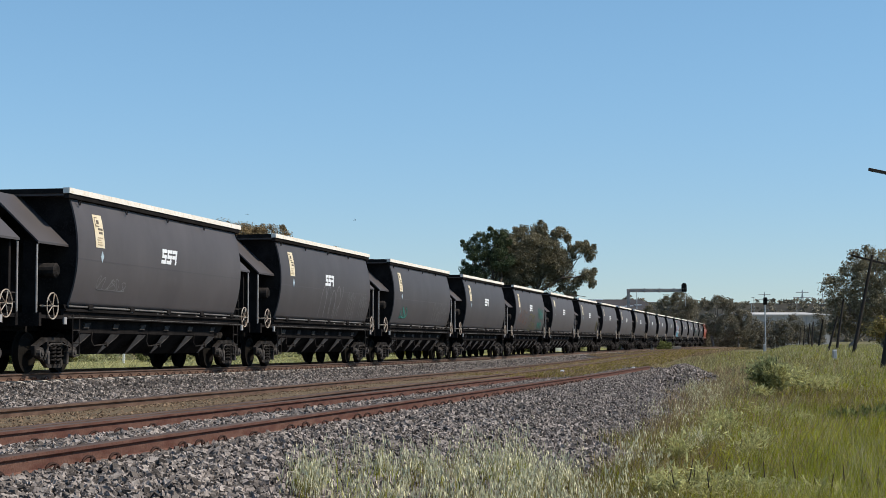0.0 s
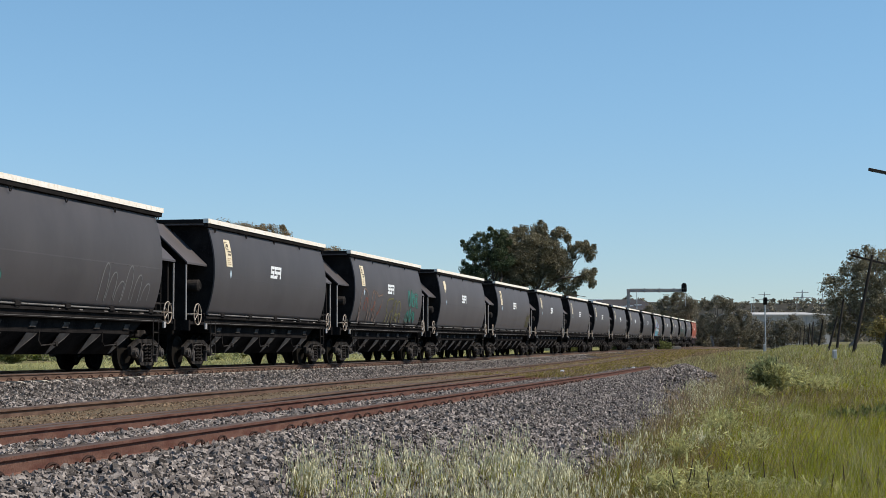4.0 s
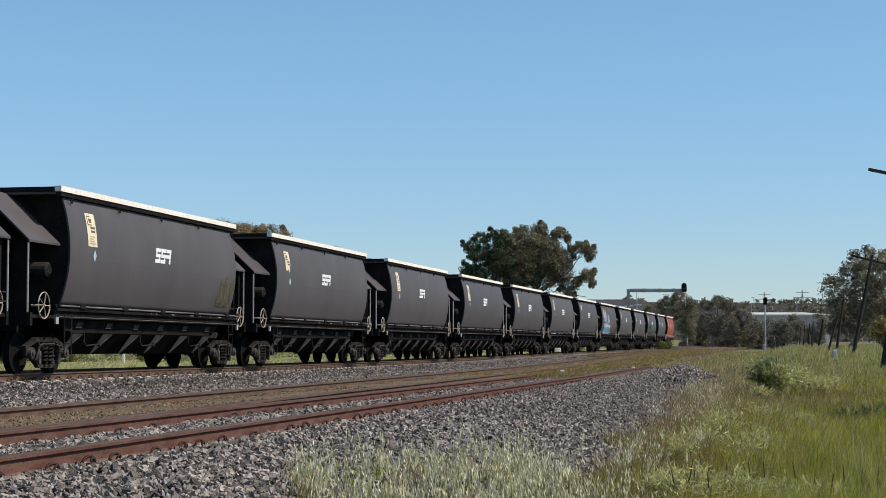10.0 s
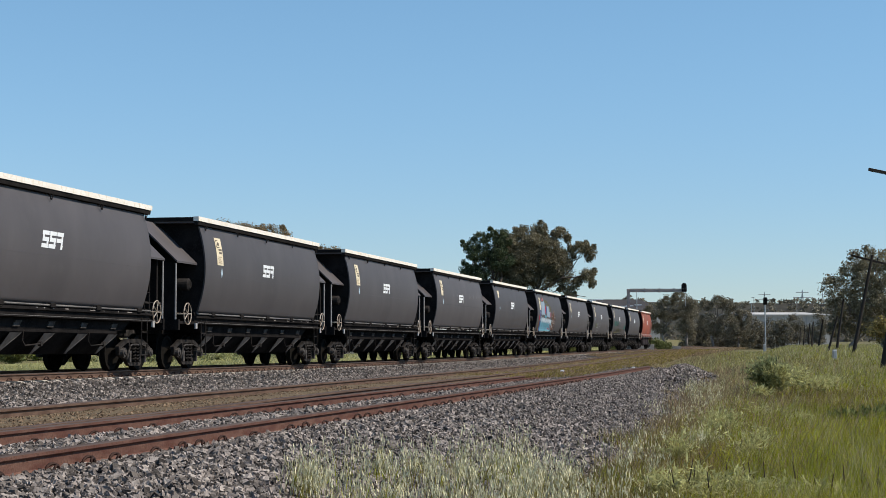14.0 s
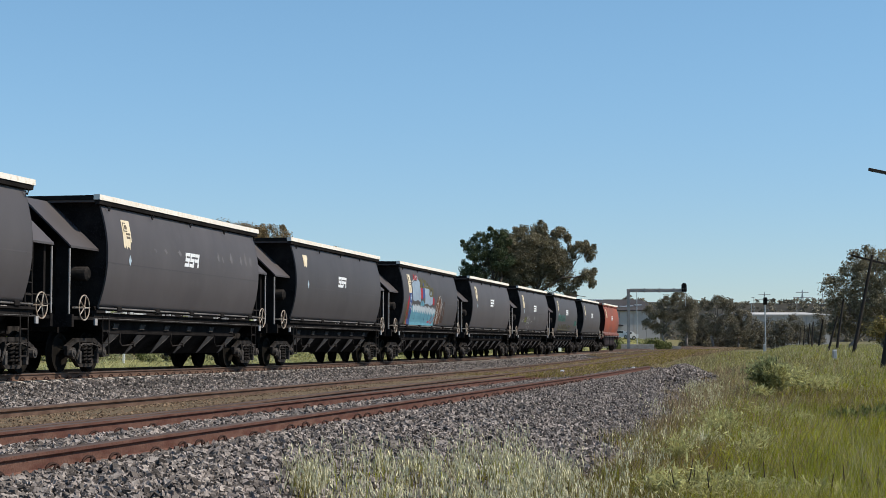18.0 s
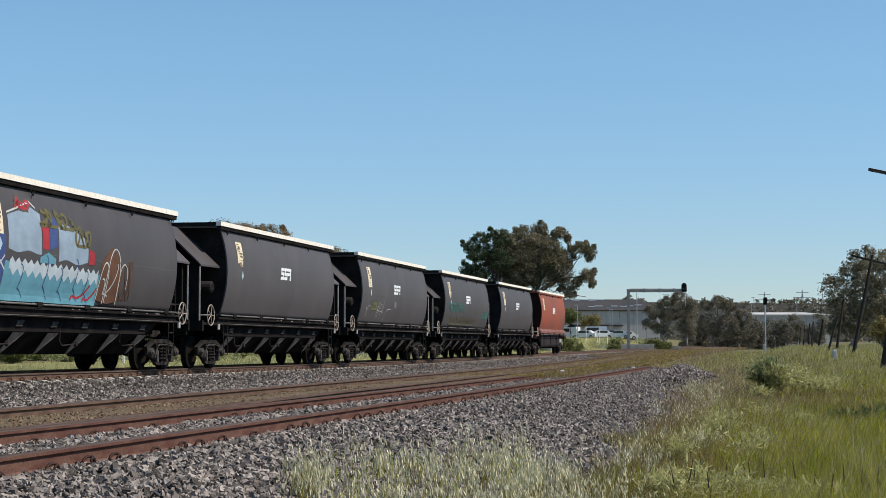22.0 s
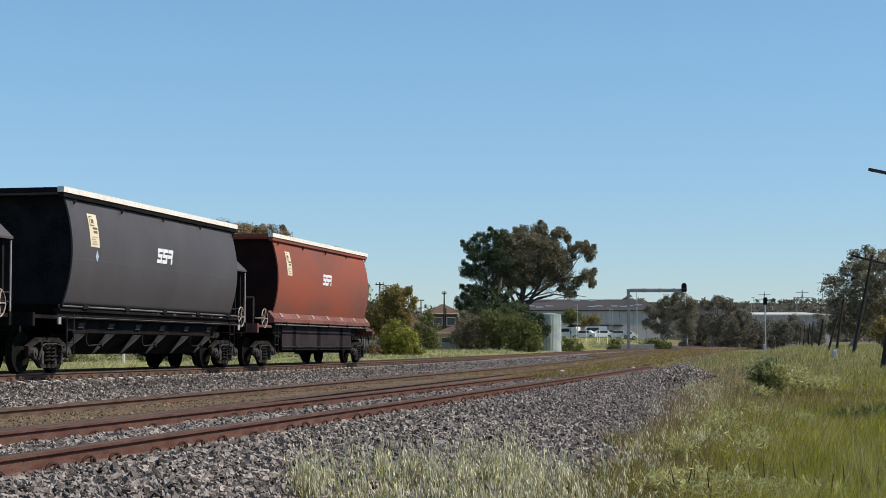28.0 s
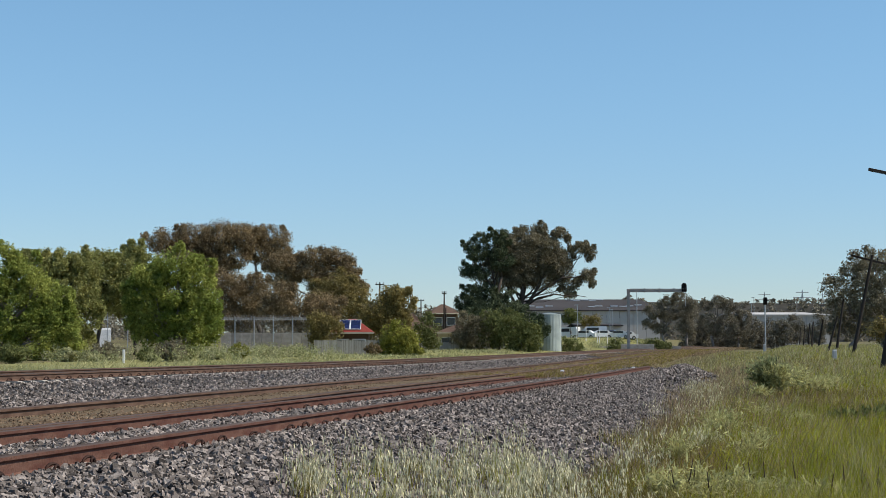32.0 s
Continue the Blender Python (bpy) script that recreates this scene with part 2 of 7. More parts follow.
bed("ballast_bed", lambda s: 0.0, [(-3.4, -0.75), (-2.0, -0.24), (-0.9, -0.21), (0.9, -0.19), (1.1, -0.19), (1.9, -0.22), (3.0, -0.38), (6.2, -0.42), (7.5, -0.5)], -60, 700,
    M_BALLAST, "ballast bed under the far track, darkened for the shade between stones")
bed("soil_bed", off_a, [(-2.2, -0.6), (-1.5, -0.3), (-0.85, -0.24), (-0.68, -0.18), (0.0, -0.165), (0.6, -0.175), (0.9, -0.21), (2.6, -0.24), (3.8, -0.6)], -30, 400, M_SOIL, "brown dirt-choked bed under the middle track",
    lambda s: off_b(s) - 0.98)
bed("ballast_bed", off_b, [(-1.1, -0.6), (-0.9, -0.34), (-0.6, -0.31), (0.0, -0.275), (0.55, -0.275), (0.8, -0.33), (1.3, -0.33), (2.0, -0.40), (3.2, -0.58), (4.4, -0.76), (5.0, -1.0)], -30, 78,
    M_BALLAST, "ballast shoulder of the near siding, darkened for the shade between stones")

# ---------------------------------------------------------------- railway tracks
RAIL_HALF = [(0.0, 0.0), (0.030, 0.0), (0.036, -0.008), (0.035, -0.032), (0.012, -0.048), (0.009, -0.125), (0.025, -0.136), (0.068, -0.148), (0.07, -0.160)]
RAIL_PROF = RAIL_HALF + [(-x, z) for x, z in RAIL_HALF[::-1][:-1]]


def rail_line(parent, mid, z, s0, s1, label, web=None, top=None):
    rows = [s for s in spaced([(s0, 90, 3.0), (90, max(s1, 91), 15)]) if s <= s1]
    if rows[-1] < s1:
        rows.append(s1)
    bm = bmesh.new()
    rings = []
    for s in rows:
        c = mid(s)
        zs = z(s) if callable(z) else z
        rings.append([bm.verts.new((*place(s, c + x)[:2], rise(s) + zs + dz)) for x, dz in RAIL_PROF])
    n = len(RAIL_PROF)
    for a, b in zip(rings, rings[1:]):
        for k in range(n):
            f = bm.faces.new((a[k], a[(k + 1) % n], b[(k + 1) % n], b[k]))
            f.material_index = 1 if k in (0, n - 1, 1, n - 2) else 0
    bm.faces.new(rings[0])
    bm.faces.new(rings[-1][::-1])
    return part("rail", bm, [web or M_RAIL, top or M_RAILTOP], parent, label)


track_far = thing("railway_track", pose(0, 0, 0), "worn steel railway track on concrete sleepers in grey ballast", "railway track", "railway tracks")
track_mid = thing("railway_track", pose(0, 0, 0), "rusty railway track half buried in brown dirt", "railway track", "railway tracks")
track_near = thing("railway_track", pose(0, 0, 0), "rusty siding track with spring clips, ending in weeds", "railway track", "railway tracks")
Z_A, Z_B, NEAR_WIDE = -0.115, -0.173, 0.055
for sgn in (-1, 1):
    rail_line(track_far, lambda s: sgn * GAUGE / 2, 0.0 if sgn > 0 else 0.028, -60, 700, "dark worn rail head on brown web", M_RAIL2)
rail_line(track_mid, lambda s: off_a(s) - GAUGE / 2, Z_A + 0.038, -30, 420, "rusty brown rail", M_RAIL2, M_RAILRUST)
rail_line(track_mid, lambda s: min(off_a(s) + GAUGE / 2, off_b(s) - GAUGE / 2 - 0.13), lambda s: Z_A - 0.05 * smooth(32, 20, s), -30, 420, "rusty brown rail", M_RAIL2, M_RAILRUST)
rail_line(track_near, lambda s: off_b(s) - GAUGE / 2, Z_B, -30, 70, "rusty rail", None, M_RAILRUST)
rail_line(track_near, lambda s: off_b(s) + GAUGE / 2 + NEAR_WIDE, Z_B, -30, 73.5, "rusty rail", None, M_RAILRUST)


def turned(s, d, z, extra=0.0):
    return Matrix.Translation(place(s, d, z)) @ Matrix.Rotation(-HEADING + extra, 4, "Z")


bm = bmesh.new()
prism(bm, [(-1.25, -0.2), (1.25, -0.2), (1.25, -0.06), (1.16, 0.0), (1.1, 0.025), (0.5, 0.025), (0.3, -0.02), (-0.3, -0.02), (-0.5, 0.02), (-1.1, 0.02), (-1.16, 0.0), (-1.25, -0.06)], -0.12, 0.12)
sl = part("sleeper", bm, M_CONCRETE, track_far, "pale concrete sleeper", turned(24, 0, -0.178))
for i in range(1, 290):
    again(sl, turned(24 + 0.62 * i, 0, -0.178))
bm = bmesh.new()
box(bm, -1.3, 1.3, -0.12, 0.12, -0.2, -0.03, None, 0.012)
sw = part("sleeper", bm, M_WOOD, track_near, "weathered timber sleeper", turned(2, off_b(2), Z_B - 0.13))
for i in range(1, 105):
    s = 2 + 0.68 * i
    again(sw, turned(s, off_b(s), Z_B - 0.14 + random.uniform(-0.02, 0.0), random.uniform(-0.01, 0.01)))
for i in range(150):
    s = 2 + 0.68 * i
    again(sw, turned(s, off_a(s), Z_A - 0.166 + random.uniform(-0.02, 0.0), random.uniform(-0.01, 0.01)), track_mid)
# spring clips: a bent rod that rises in a loop beside the rail foot
bm = bmesh.new()
tube(bm, [(0.03 + 0.02 * math.cos(a), 0.065 * math.cos(a), 0.0 + 0.05 * math.sin(a)) for a in np.linspace(-0.2, math.pi + 0.2, 9)] + [(-0.02, -0.03, 0.0)], 0.0125, 6)
tube(bm, [(0.06, 0.028 * math.cos(a), 0.01 + 0.028 * math.sin(a)) for a in np.linspace(0, math.pi, 6)], 0.011, 5)
box(bm, -0.02, 0.11, -0.09, 0.09, -0.035, -0.004, None, 0.008)
clip = part("rail_clip", bm, M_CLIP, track_near, "bent spring clip", turned(3, off_b(3) + GAUGE / 2 + 0.075, Z_B - 0.128))
for i in range(1, 70):
    s = 3.0 + 0.68 * i
    for d, flip in ((GAUGE / 2 + NEAR_WIDE + 0.075, 0), (-GAUGE / 2 + 0.075, 0), (-GAUGE / 2 - 0.075, math.pi), (GAUGE / 2 + NEAR_WIDE - 0.075, math.pi)):
        if random.random() < 0.82 and not (flip and s > 30):
            again(clip, turned(s + random.choice((-0.14, 0.14, 0.0)) + random.uniform(-0.06, 0.06), off_b(s) + d, Z_B - 0.128 + random.uniform(-0.015, 0.004), flip + random.uniform(-0.12, 0.12)))

# ---------------------------------------------------------------- grain hopper wagons
# own axes: y along the line (towards the tail), x to the right, z up from the rail head
PITCH, Y0, Y1 = 15.78, -5.85, 6.34
B0, B1 = Y0 + 0.24, Y1 - 0.28   # body plates end inside the rim
SIDE = [(1.462 - abs((z - 2.78) / 1.1) ** 2.0 * (0.175 if z > 2.78 else 0.185), z) for z in (4.10, 3.92, 3.74, 3.56, 3.38, 3.2, 3.02, 2.84, 2.66, 2.48, 2.30, 2.12, 1.94, 1.76, 1.64, 1.53)]
WHEEL_R = 0.46


def logo_blocks():
    """A plain white mark: three leaning blocks, each cut by two thin slits."""
    bm = bmesh.new()
    for a, cuts in ((0.0, ((0.0, 0.34), (0.02, 0.34), (0.0, 0.34))), (0.37, ((0.0, 0.34), (0.02, 0.34), (0.0, 0.34))), (0.74, ((0.24, 0.34), (0.0, 0.32), (0.0, 0.34)))):
        for k, (c, d) in enumerate(cuts):
            z0, z1 = 0.145 * k, 0.145 * k + 0.092
            f0, f1 = [[bm.verts.new((x, a + e + 0.36 * z, z)) for e, z in ((c, z0), (d, z0), (d, z1), (c, z1))] for x in (0, 0.006)]
            bm.faces.new(f1), bm.faces.new(f0[::-1])
            for j in range(4):
                bm.faces.new((f0[j], f0[(j + 1) % 4], f1[(j + 1) % 4], f1[j]))
        for k, c in ((0, 0.24), (1, 0.02 if a < 0.7 else 0.24)):
            z0, z1 = 0.092 + 0.145 * k, 0.145 + 0.145 * k
            f0, f1 = [[bm.verts.new((x, a + e + 0.36 * z, z)) for e, z in ((c, z0), (c + 0.08, z0), (c + 0.08, z1), (c, z1))] for x in (0, 0.006)]
            bm.faces.new(f1), bm.faces.new(f0[::-1])
            for j in range(4):
                bm.faces.new((f0[j], f0[(j + 1) % 4], f1[(j + 1) % 4], f1[j]))
    return bm


def side_at(z):
    """Half width of the body and its lean at a height."""
    for (xa, za), (xb, zb) in zip(SIDE, SIDE[1:]):
        if zb <= z <= za:
            t = (z - zb) / (za - zb)
            return xb + (xa - xb) * t
    return SIDE[-1][0]


def on_side(bm_flat, y, z):
    """Bends a flat sign (thickness x, y, z) onto the curved side, its lower left corner at y, z."""
    for v in bm_flat.verts:
        zz = z + v.co.z
        v.co = Vector((side_at(zz) + v.co.x + 0.004, y + v.co.y, zz))
    return bm_flat


def make_bogie(parent, y):
    bg = part("bogie", bmesh.new(), M_BOGIE, parent, "", pose(0, y, 0))
    bm = bmesh.new()
    box(bm, -0.95, 0.95, -0.2, 0.2, 0.42, 0.72, None, 0.03)
    box(bm, -0.3, 0.3, -0.3, 0.3, 0.72, 0.98, None, 0.02)
    part("bolster", bm, M_UNDER, bg)
    bm = bmesh.new()
    chords = ([(-1.04, 0.52), (-1.04, 0.61), (-0.52, 0.80), (0.52, 0.80), (1.04, 0.61), (1.04, 0.52), (0.48, 0.70), (-0.48, 0.70)],
              [(-0.93, 0.37), (-0.62, 0.30), (-0.34, 0.12), (0.34, 0.12), (0.62, 0.30), (0.93, 0.37), (0.92, 0.44), (0.58, 0.39), (0.32, 0.21), (-0.32, 0.21), (-0.58, 0.39), (-0.92, 0.44)])
    for c in chords:
        prism(bm, c, -0.05, 0.05, "x")
    bmesh.ops.triangulate(bm, faces=[f for f in bm.faces if len(f.verts) > 4])
    for sy in (-0.36, 0.36):
        box(bm, -0.055, 0.055, sy - 0.035, sy + 0.035, 0.2, 0.72)
    for sy in (-0.875, 0.875):
        box(bm, -0.06, 0.06, sy - 0.14, sy + 0.14, 0.38, 0.56, None, 0.02)
    fr = part("side_frame", bm, M_BOGIE, bg, "", pose(1.03, 0, 0))
    again(fr, pose(-1.03, 0, 0, 0, 0, 180))
    for sx in (-1, 1):
        for sy in (-0.875, 0.875):
            bm = bmesh.new()
            bar(bm, (0.0, 0, 0), (sx * 0.1, 0, 0), 0.12, 0.115, 12)
            bar(bm, (sx * 0.1, 0, 0), (sx * 0.13, 0, 0), 0.07, 0.06, 10)
            part("axle_cap", bm, M_SPRING, bg, "worn round axle bearing cap", pose(sx * 1.08, sy, WHEEL_R))
    bm = bmesh.new()
    for k in (-0.13, 0.13):
        tube(bm, [(0.1 * math.cos(a), k + 0.1 * math.sin(a), 0.22 + 0.42 * a / (2 * math.pi * 5)) for a in np.linspace(0, 2 * math.pi * 5, 36)], 0.024, 5)
    sp = part("spring_nest", bm, M_BOGIE, bg, "coil springs", pose(1.06, 0, 0))
    again(sp, pose(-1.06, 0, 0, 0, 0, 180))
    bm = bmesh.new()
    tube(bm, [(0.0, -0.62, 0.30), (0.03, -0.5, 0.62), (0.02, -0.3, 0.66), (0.0, 0.3, 0.66), (0.03, 0.5, 0.62), (0.0, 0.62, 0.30)], 0.022, 5)
    for sy in (-0.5, 0.5):
        box(bm, -0.04, 0.05, sy - 0.05, sy + 0.05, 0.2, 0.5, None, 0.01)
    part("brake_gear", bm, M_SPRING, bg, "dusty brake hangers and blocks", pose(1.13, 0, 0))
    bm = bmesh.new()
    for sx in (-1, 1):
        pr = [(0.0, 0.06), (0.08, 0.06), (0.05, 0.12), (0.03, 0.34), (0.065, 0.39), (0.065, 0.455), (-0.055, 0.46), (-0.075, 0.49), (-0.085, 0.46), (-0.07, 0.39), (-0.02, 0.34), (-0.03, 0.12), (-0.06, 0.06)]
        n = 28
        rings = []
        for i in range(n):
            a = 2 * math.pi * i / n
            rings.append([bm.verts.new((sx * (0.76 + px), r * math.cos(a), r * math.sin(a))) for px, r in pr])
        for i in range(n):
            A, B = rings[i], rings[(i + 1) % n]
            for k in range(len(pr) - 1):
                bm.faces.new((A[k], B[k], B[k + 1], A[k + 1]))
    bar(bm, (-1.0, 0, 0), (1.0, 0, 0), 0.07, None, 10)
    ws = part("wheelset", bm, M_WHEEL, bg, "dark steel wheels on an axle", pose(0, -0.875, WHEEL_R))
    again(ws, pose(0, 0.875, WHEEL_R))
    return bg


rng_chip = random.Random(4)
M_ROD = mat("dusty_pale_edge", (0.10, 0.092, 0.088), (0.20, 0.185, 0.17), 0.9, scale=2, fine=14, bump=0.2, c3=(0.07, 0.065, 0.06), streak=(1, 0.3, 1))
M_POST = mat("grey_post_paint", (0.27, 0.255, 0.245), (0.38, 0.36, 0.345), 0.7, scale=4, fine=30, bump=0.1)
M_HANDW = mat("worn_cream_paint", (0.44, 0.39, 0.33), (0.32, 0.24, 0.18), 0.7, scale=5, fine=30, bump=0.1)
M_INK = mat("faded_black_ink", (0.10, 0.08, 0.06), (0.16, 0.13, 0.10), 0.8, scale=6, fine=30, bump=0.0)
M_FAINT = mat("faint_brown_ink", (0.42, 0.33, 0.21), (0.48, 0.38, 0.26), 0.8, scale=6, fine=30, bump=0.0)
M_CHIP = mat("chipped_pale_paint", (0.20, 0.17, 0.15), (0.34, 0.29, 0.26), 0.8, scale=4, fine=30, bump=0.1)


def make_wagon(paint, red=False):
    w = thing("hopper_wagon", pose(0, 0, 0), "charcoal painted steel grain hopper wagon with white top rim", "freight wagon", "wagons of the train")
    # body shell: curved side plates, end walls
    for sx in (-1, 1):
        bm = bmesh.new()
        inner = [(x - 0.04, z) for x, z in SIDE[::-1]]
        loop = [(sx * x, z) for x, z in SIDE + inner]
        n = len(SIDE)
        g = [[bm.verts.new((x, y, z)) for x, z in loop] for y in (B0, B1)]
        for k in range(2 * n):
            f = bm.faces.new((g[0][k], g[0][(k + 1) % (2 * n)], g[1][(k + 1) % (2 * n)], g[1][k]))
            f.smooth = k not in (n - 1, 2 * n - 1)
        part("body_side", bm, paint, w)
        for y in (B0, B1):
            bm = bmesh.new()
            strip = [bm.verts.new((x, y + (0.002 if y > 0 else -0.002), z)) for x, z in loop]
            for k in range(n - 1):
                bm.faces.new((strip[k], strip[k + 1], strip[2 * n - 2 - k], strip[2 * n - 1 - k]))
            r = bmesh.ops.extrude_face_region(bm, geom=bm.faces[:])
            bmesh.ops.translate(bm, vec=(0, -0.012 if y > 0 else 0.012, 0), verts=[v for v in r["geom"] if isinstance(v, bmesh.types.BMVert)])
            part("end_flange", bm, paint, w)
    for y, s in ((B0, 1), (B1, -1)):
        bm = bmesh.new()
        up = [bm.verts.new((x, y + s * 0.02, z)) for x, z in SIDE] + [bm.verts.new((-x, y + s * 0.02, z)) for x, z in SIDE[::-1]]
        lo = [bm.verts.new((v.co.x * 0.985, v.co.y + s * 0.06, v.co.z)) for v in up]
        n = len(up)
        bm.faces.new(up)
        bm.faces.new(lo[::-1])
        for k in range(n):
            bm.faces.new((up[k], up[(k + 1) % n], lo[(k + 1) % n], lo[k]))
        # End walls take near-black colours that hold their shade, not the body paint.
        part("end_wall", bm, M_REDSHADE if red else M_UNDER, w, "end wall with its shade put into the dark colour")
    # roof with hatch
    bm = bmesh.new()
    box(bm, -1.2, 1.2, Y0, Y1, 4.05, 4.13)
    box(bm, -0.45, 0.45, Y0 + 0.8, Y1 - 0.8, 4.13, 4.27, None, 0.03)
    part("roof", bm, paint, w)
    bm = bmesh.new()
    for sx in (-1, 1):
        prism(bm, [(sx * 1.2, 4.10), (sx * 1.355, 4.10), (sx * 1.355, 4.225), (sx * 1.2, 4.225)], Y0 - 0.05, Y1 + 0.05)
    part("rim", bm, M_COAM, w, "white painted top rim with rust marks")
    bm = bmesh.new()
    for y in (Y0 - 0.04, Y1 - 0.02):
        box(bm, -1.2, 1.2, y, y + 0.06, 4.10, 4.21)
    for sx in (-1, 1):
        prism(bm, [(sx * 1.19, 4.098), (sx * 1.335, 4.098), (sx * 1.325, 4.0), (sx * 1.22, 3.98)], Y0, Y1)
    # Real recess; on grey wagons its near-black also paints the rim's shadow band.
    part("rim_angle", bm, M_UNDER if not red else paint, w)
    for k in range(5):
        y = Y0 + 0.55 + (Y1 - Y0 - 0.9) * k / 4
        for sx in (-1, 1):
            bm = bmesh.new()
            tube(bm, [(sx * 1.34, -0.09, 3.99), (sx * 1.345, -0.02, 3.87), (sx * 1.345, 0.02, 3.87), (sx * 1.34, 0.09, 3.99)], 0.014, 5)
            part("rim_hook", bm, M_UNDER, w, "", pose(0, y, 0))
    # sills, rails along the bottom
    for sx in (-1, 1):
        bm = bmesh.new()
        if red:
            prism(bm, [(sx * 1.22, 1.76), (sx * 1.43, 1.52), (sx * 1.43, 1.4), (sx * 1.3, 1.36), (sx * 1.22, 1.4)], Y0 - 0.1, Y1 + 0.1)
        else:
            box(bm, sx * 1.26 - 0.09, sx * 1.26 + 0.09, Y0 - 0.15, Y1 + 0.15, 1.40, 1.455)
            box(bm, sx * 1.26 - 0.03, sx * 1.26 + 0.03, Y0 - 0.15, Y1 + 0.15, 1.27, 1.40)
            box(bm, sx * 1.26 - 0.1, sx * 1.26 + 0.1, Y0 - 0.15, Y1 + 0.15, 1.235, 1.27)
        part("side_sill", bm, M_REDSILL if red else M_UNDER, w)
        if red:
            for k in range(7):
                bm = bmesh.new()
                prism(bm, [(sx * 1.30, 1.695), (sx * 1.405, 1.565), (sx * 1.41, 1.57), (sx * 1.305, 1.70)], -0.13, 0.13)
                part("worn_patch", bm, M_CHIP, w, "grey worn patch", pose(0, Y0 + 0.9 + 1.85 * k, 0))
        else:
            bm = bmesh.new()
            for k in range(9):
                a = Y0 + 0.2 + (Y1 - Y0 - 1.0) * rng_chip.random()
                box(bm, sx * 1.30, sx * 1.352, a, a + 0.06 + 0.3 * rng_chip.random() ** 2, 1.44, 1.459)
            part("worn_edge", bm, M_CHIP, w, "chipped pale edge")
            # Pale strip: dust, plus the highlight along the ledge put into its colour.
            bm = bmesh.new()
            box(bm, sx * 1.335 - 0.034, sx * 1.335 + 0.034, Y0 - 0.1, Y1 + 0.1, 1.262, 1.274)
            part("sill_ledge", bm, M_ROD, w, "pale sill ledge strip, dust and highlight in its colour")
        bm = bmesh.new()
        zr, xr = (1.32, 1.43) if red else (1.515, 1.34)
        bar(bm, (sx * xr, Y0, zr), (sx * xr, Y1, zr), 0.022)
        part("control_rod", bm, M_ROD, w, "pale dusty control rod")
        for k in range(5):
            bm = bmesh.new()
            if red:
                box(bm, sx * 1.4 - 0.06, sx * 1.4 + 0.06, -0.05, 0.05, 1.30, 1.42, None, 0.01)
            else:
                box(bm, sx * 1.33 - 0.06, sx * 1.33 + 0.06, -0.13, 0.13, 1.455, 1.57, None, 0.015)
            part("rod_bracket", bm, M_UNDER, w, "", pose(0, Y0 + 1.2 + (Y1 - Y0 - 2.0) * k / 4, 0.0))
    # hopper below the sill
    bm = bmesh.new()
    prism(bm, [(-1.18, 1.6), (1.18, 1.6), (1.16, 0.92), (0.62, 0.42), (-0.62, 0.42), (-1.16, 0.92)], -4.9, 4.6)
    prism(bm, [(Y0 + 0.1, 1.56), (Y1 - 0.1, 1.56), (4.9, 1.0), (-5.2, 1.0)], -1.17, 1.17, "x")
    part("hopper", bm, M_UNDER, w)
    for y in () if red else (-4.8, -3.05, -1.3, 0.4, 2.2, 4.0):
        for sx in (-1, 1):
            bm = bmesh.new()
            vs = [(sx * 1.19, 0.02, 0.90), (sx * 1.19, 0.58, 0.90), (sx * 1.13, 0.42, 0.78), (sx * 0.90, -0.02, 0.43), (sx * 0.90, -0.12, 0.43)]
            a = [bm.verts.new(v) for v in vs]
            b = [bm.verts.new((v[0] - sx * 0.03, v[1] + 0.03, v[2])) for v in vs]
            for i in range(5):
                bm.faces.new((a[i], a[(i + 1) % 5], b[(i + 1) % 5], b[i]))
            bm.faces.new(a), bm.faces.new(b[::-1])
            part("chute_gusset", bm, M_DUST, w, "dusty chute gusset", pose(0, y, 0))
            bm = bmesh.new()
            prism(bm, [(0.12, 1.03), (0.44, 1.03), (0.56, 1.16), (0.24, 1.16)], sx * 1.185 - 0.02, sx * 1.185 + 0.02, "x")
            part("dust_plate", bm, M_SPRING, w, "small dusty stiffener plate", pose(0, y, 0))
    for y in () if red else (-4.2, -0.7, 2.8):
        bm = bmesh.new()
        tube(bm, [(1.2, y + 0.05, 0.95), (1.2, y, 0.72), (1.2, y + 0.12, 0.62), (1.2, y + 0.9, 0.66)], 0.016, 5)
        bar(bm, (1.16, y + 0.9, 0.66), (1.23, y + 0.9, 0.66), 0.06, None, 8)
        part("door_lever", bm, M_BOGIE, w, "dusty door lever")
    if red:
        for k in range(3):
            bm = bmesh.new()
            box(bm, -1.22, 1.22, -0.2, 0.2, 0.5, 1.35, None, 0.02)
            part("hopper_door_frame", bm, M_UNDER, w, "", pose(0, -3 + 3 * k, 0))
        for sx in (-1, 1):
            for k in range(4):
                bm = bmesh.new()
                a, b = max(-4.4, -5.8 + 3 * k), min(4.4, -3.2 + 3 * k)
                box(bm, sx * 1.185 - 0.03, sx * 1.185 + 0.03, a, b, 0.5, 1.4, None, 0.01)
                part("hopper_plate", bm, M_HOPPER, w, "dusty brown hopper side plate")
            bm = bmesh.new()
            bar(bm, (sx * 1.24, -4.5, 0.60), (sx * 1.24, 4.5, 0.60), 0.03, None, 6)
            part("air_pipe", bm, M_BOGIE, w)
        for k, x in enumerate((0.35, 0.75, 1.05)):
            bm = bmesh.new()
            tube(bm, [(x, 7.3, 1.12), (x + 0.03, 7.5, 1.1), (x + 0.05, 7.6, 0.9), (x + 0.05, 7.58, 0.55 + 0.08 * k)], 0.03, 6)
            part("brake_hose", bm, M_UNDER, w, "hanging black brake hose")
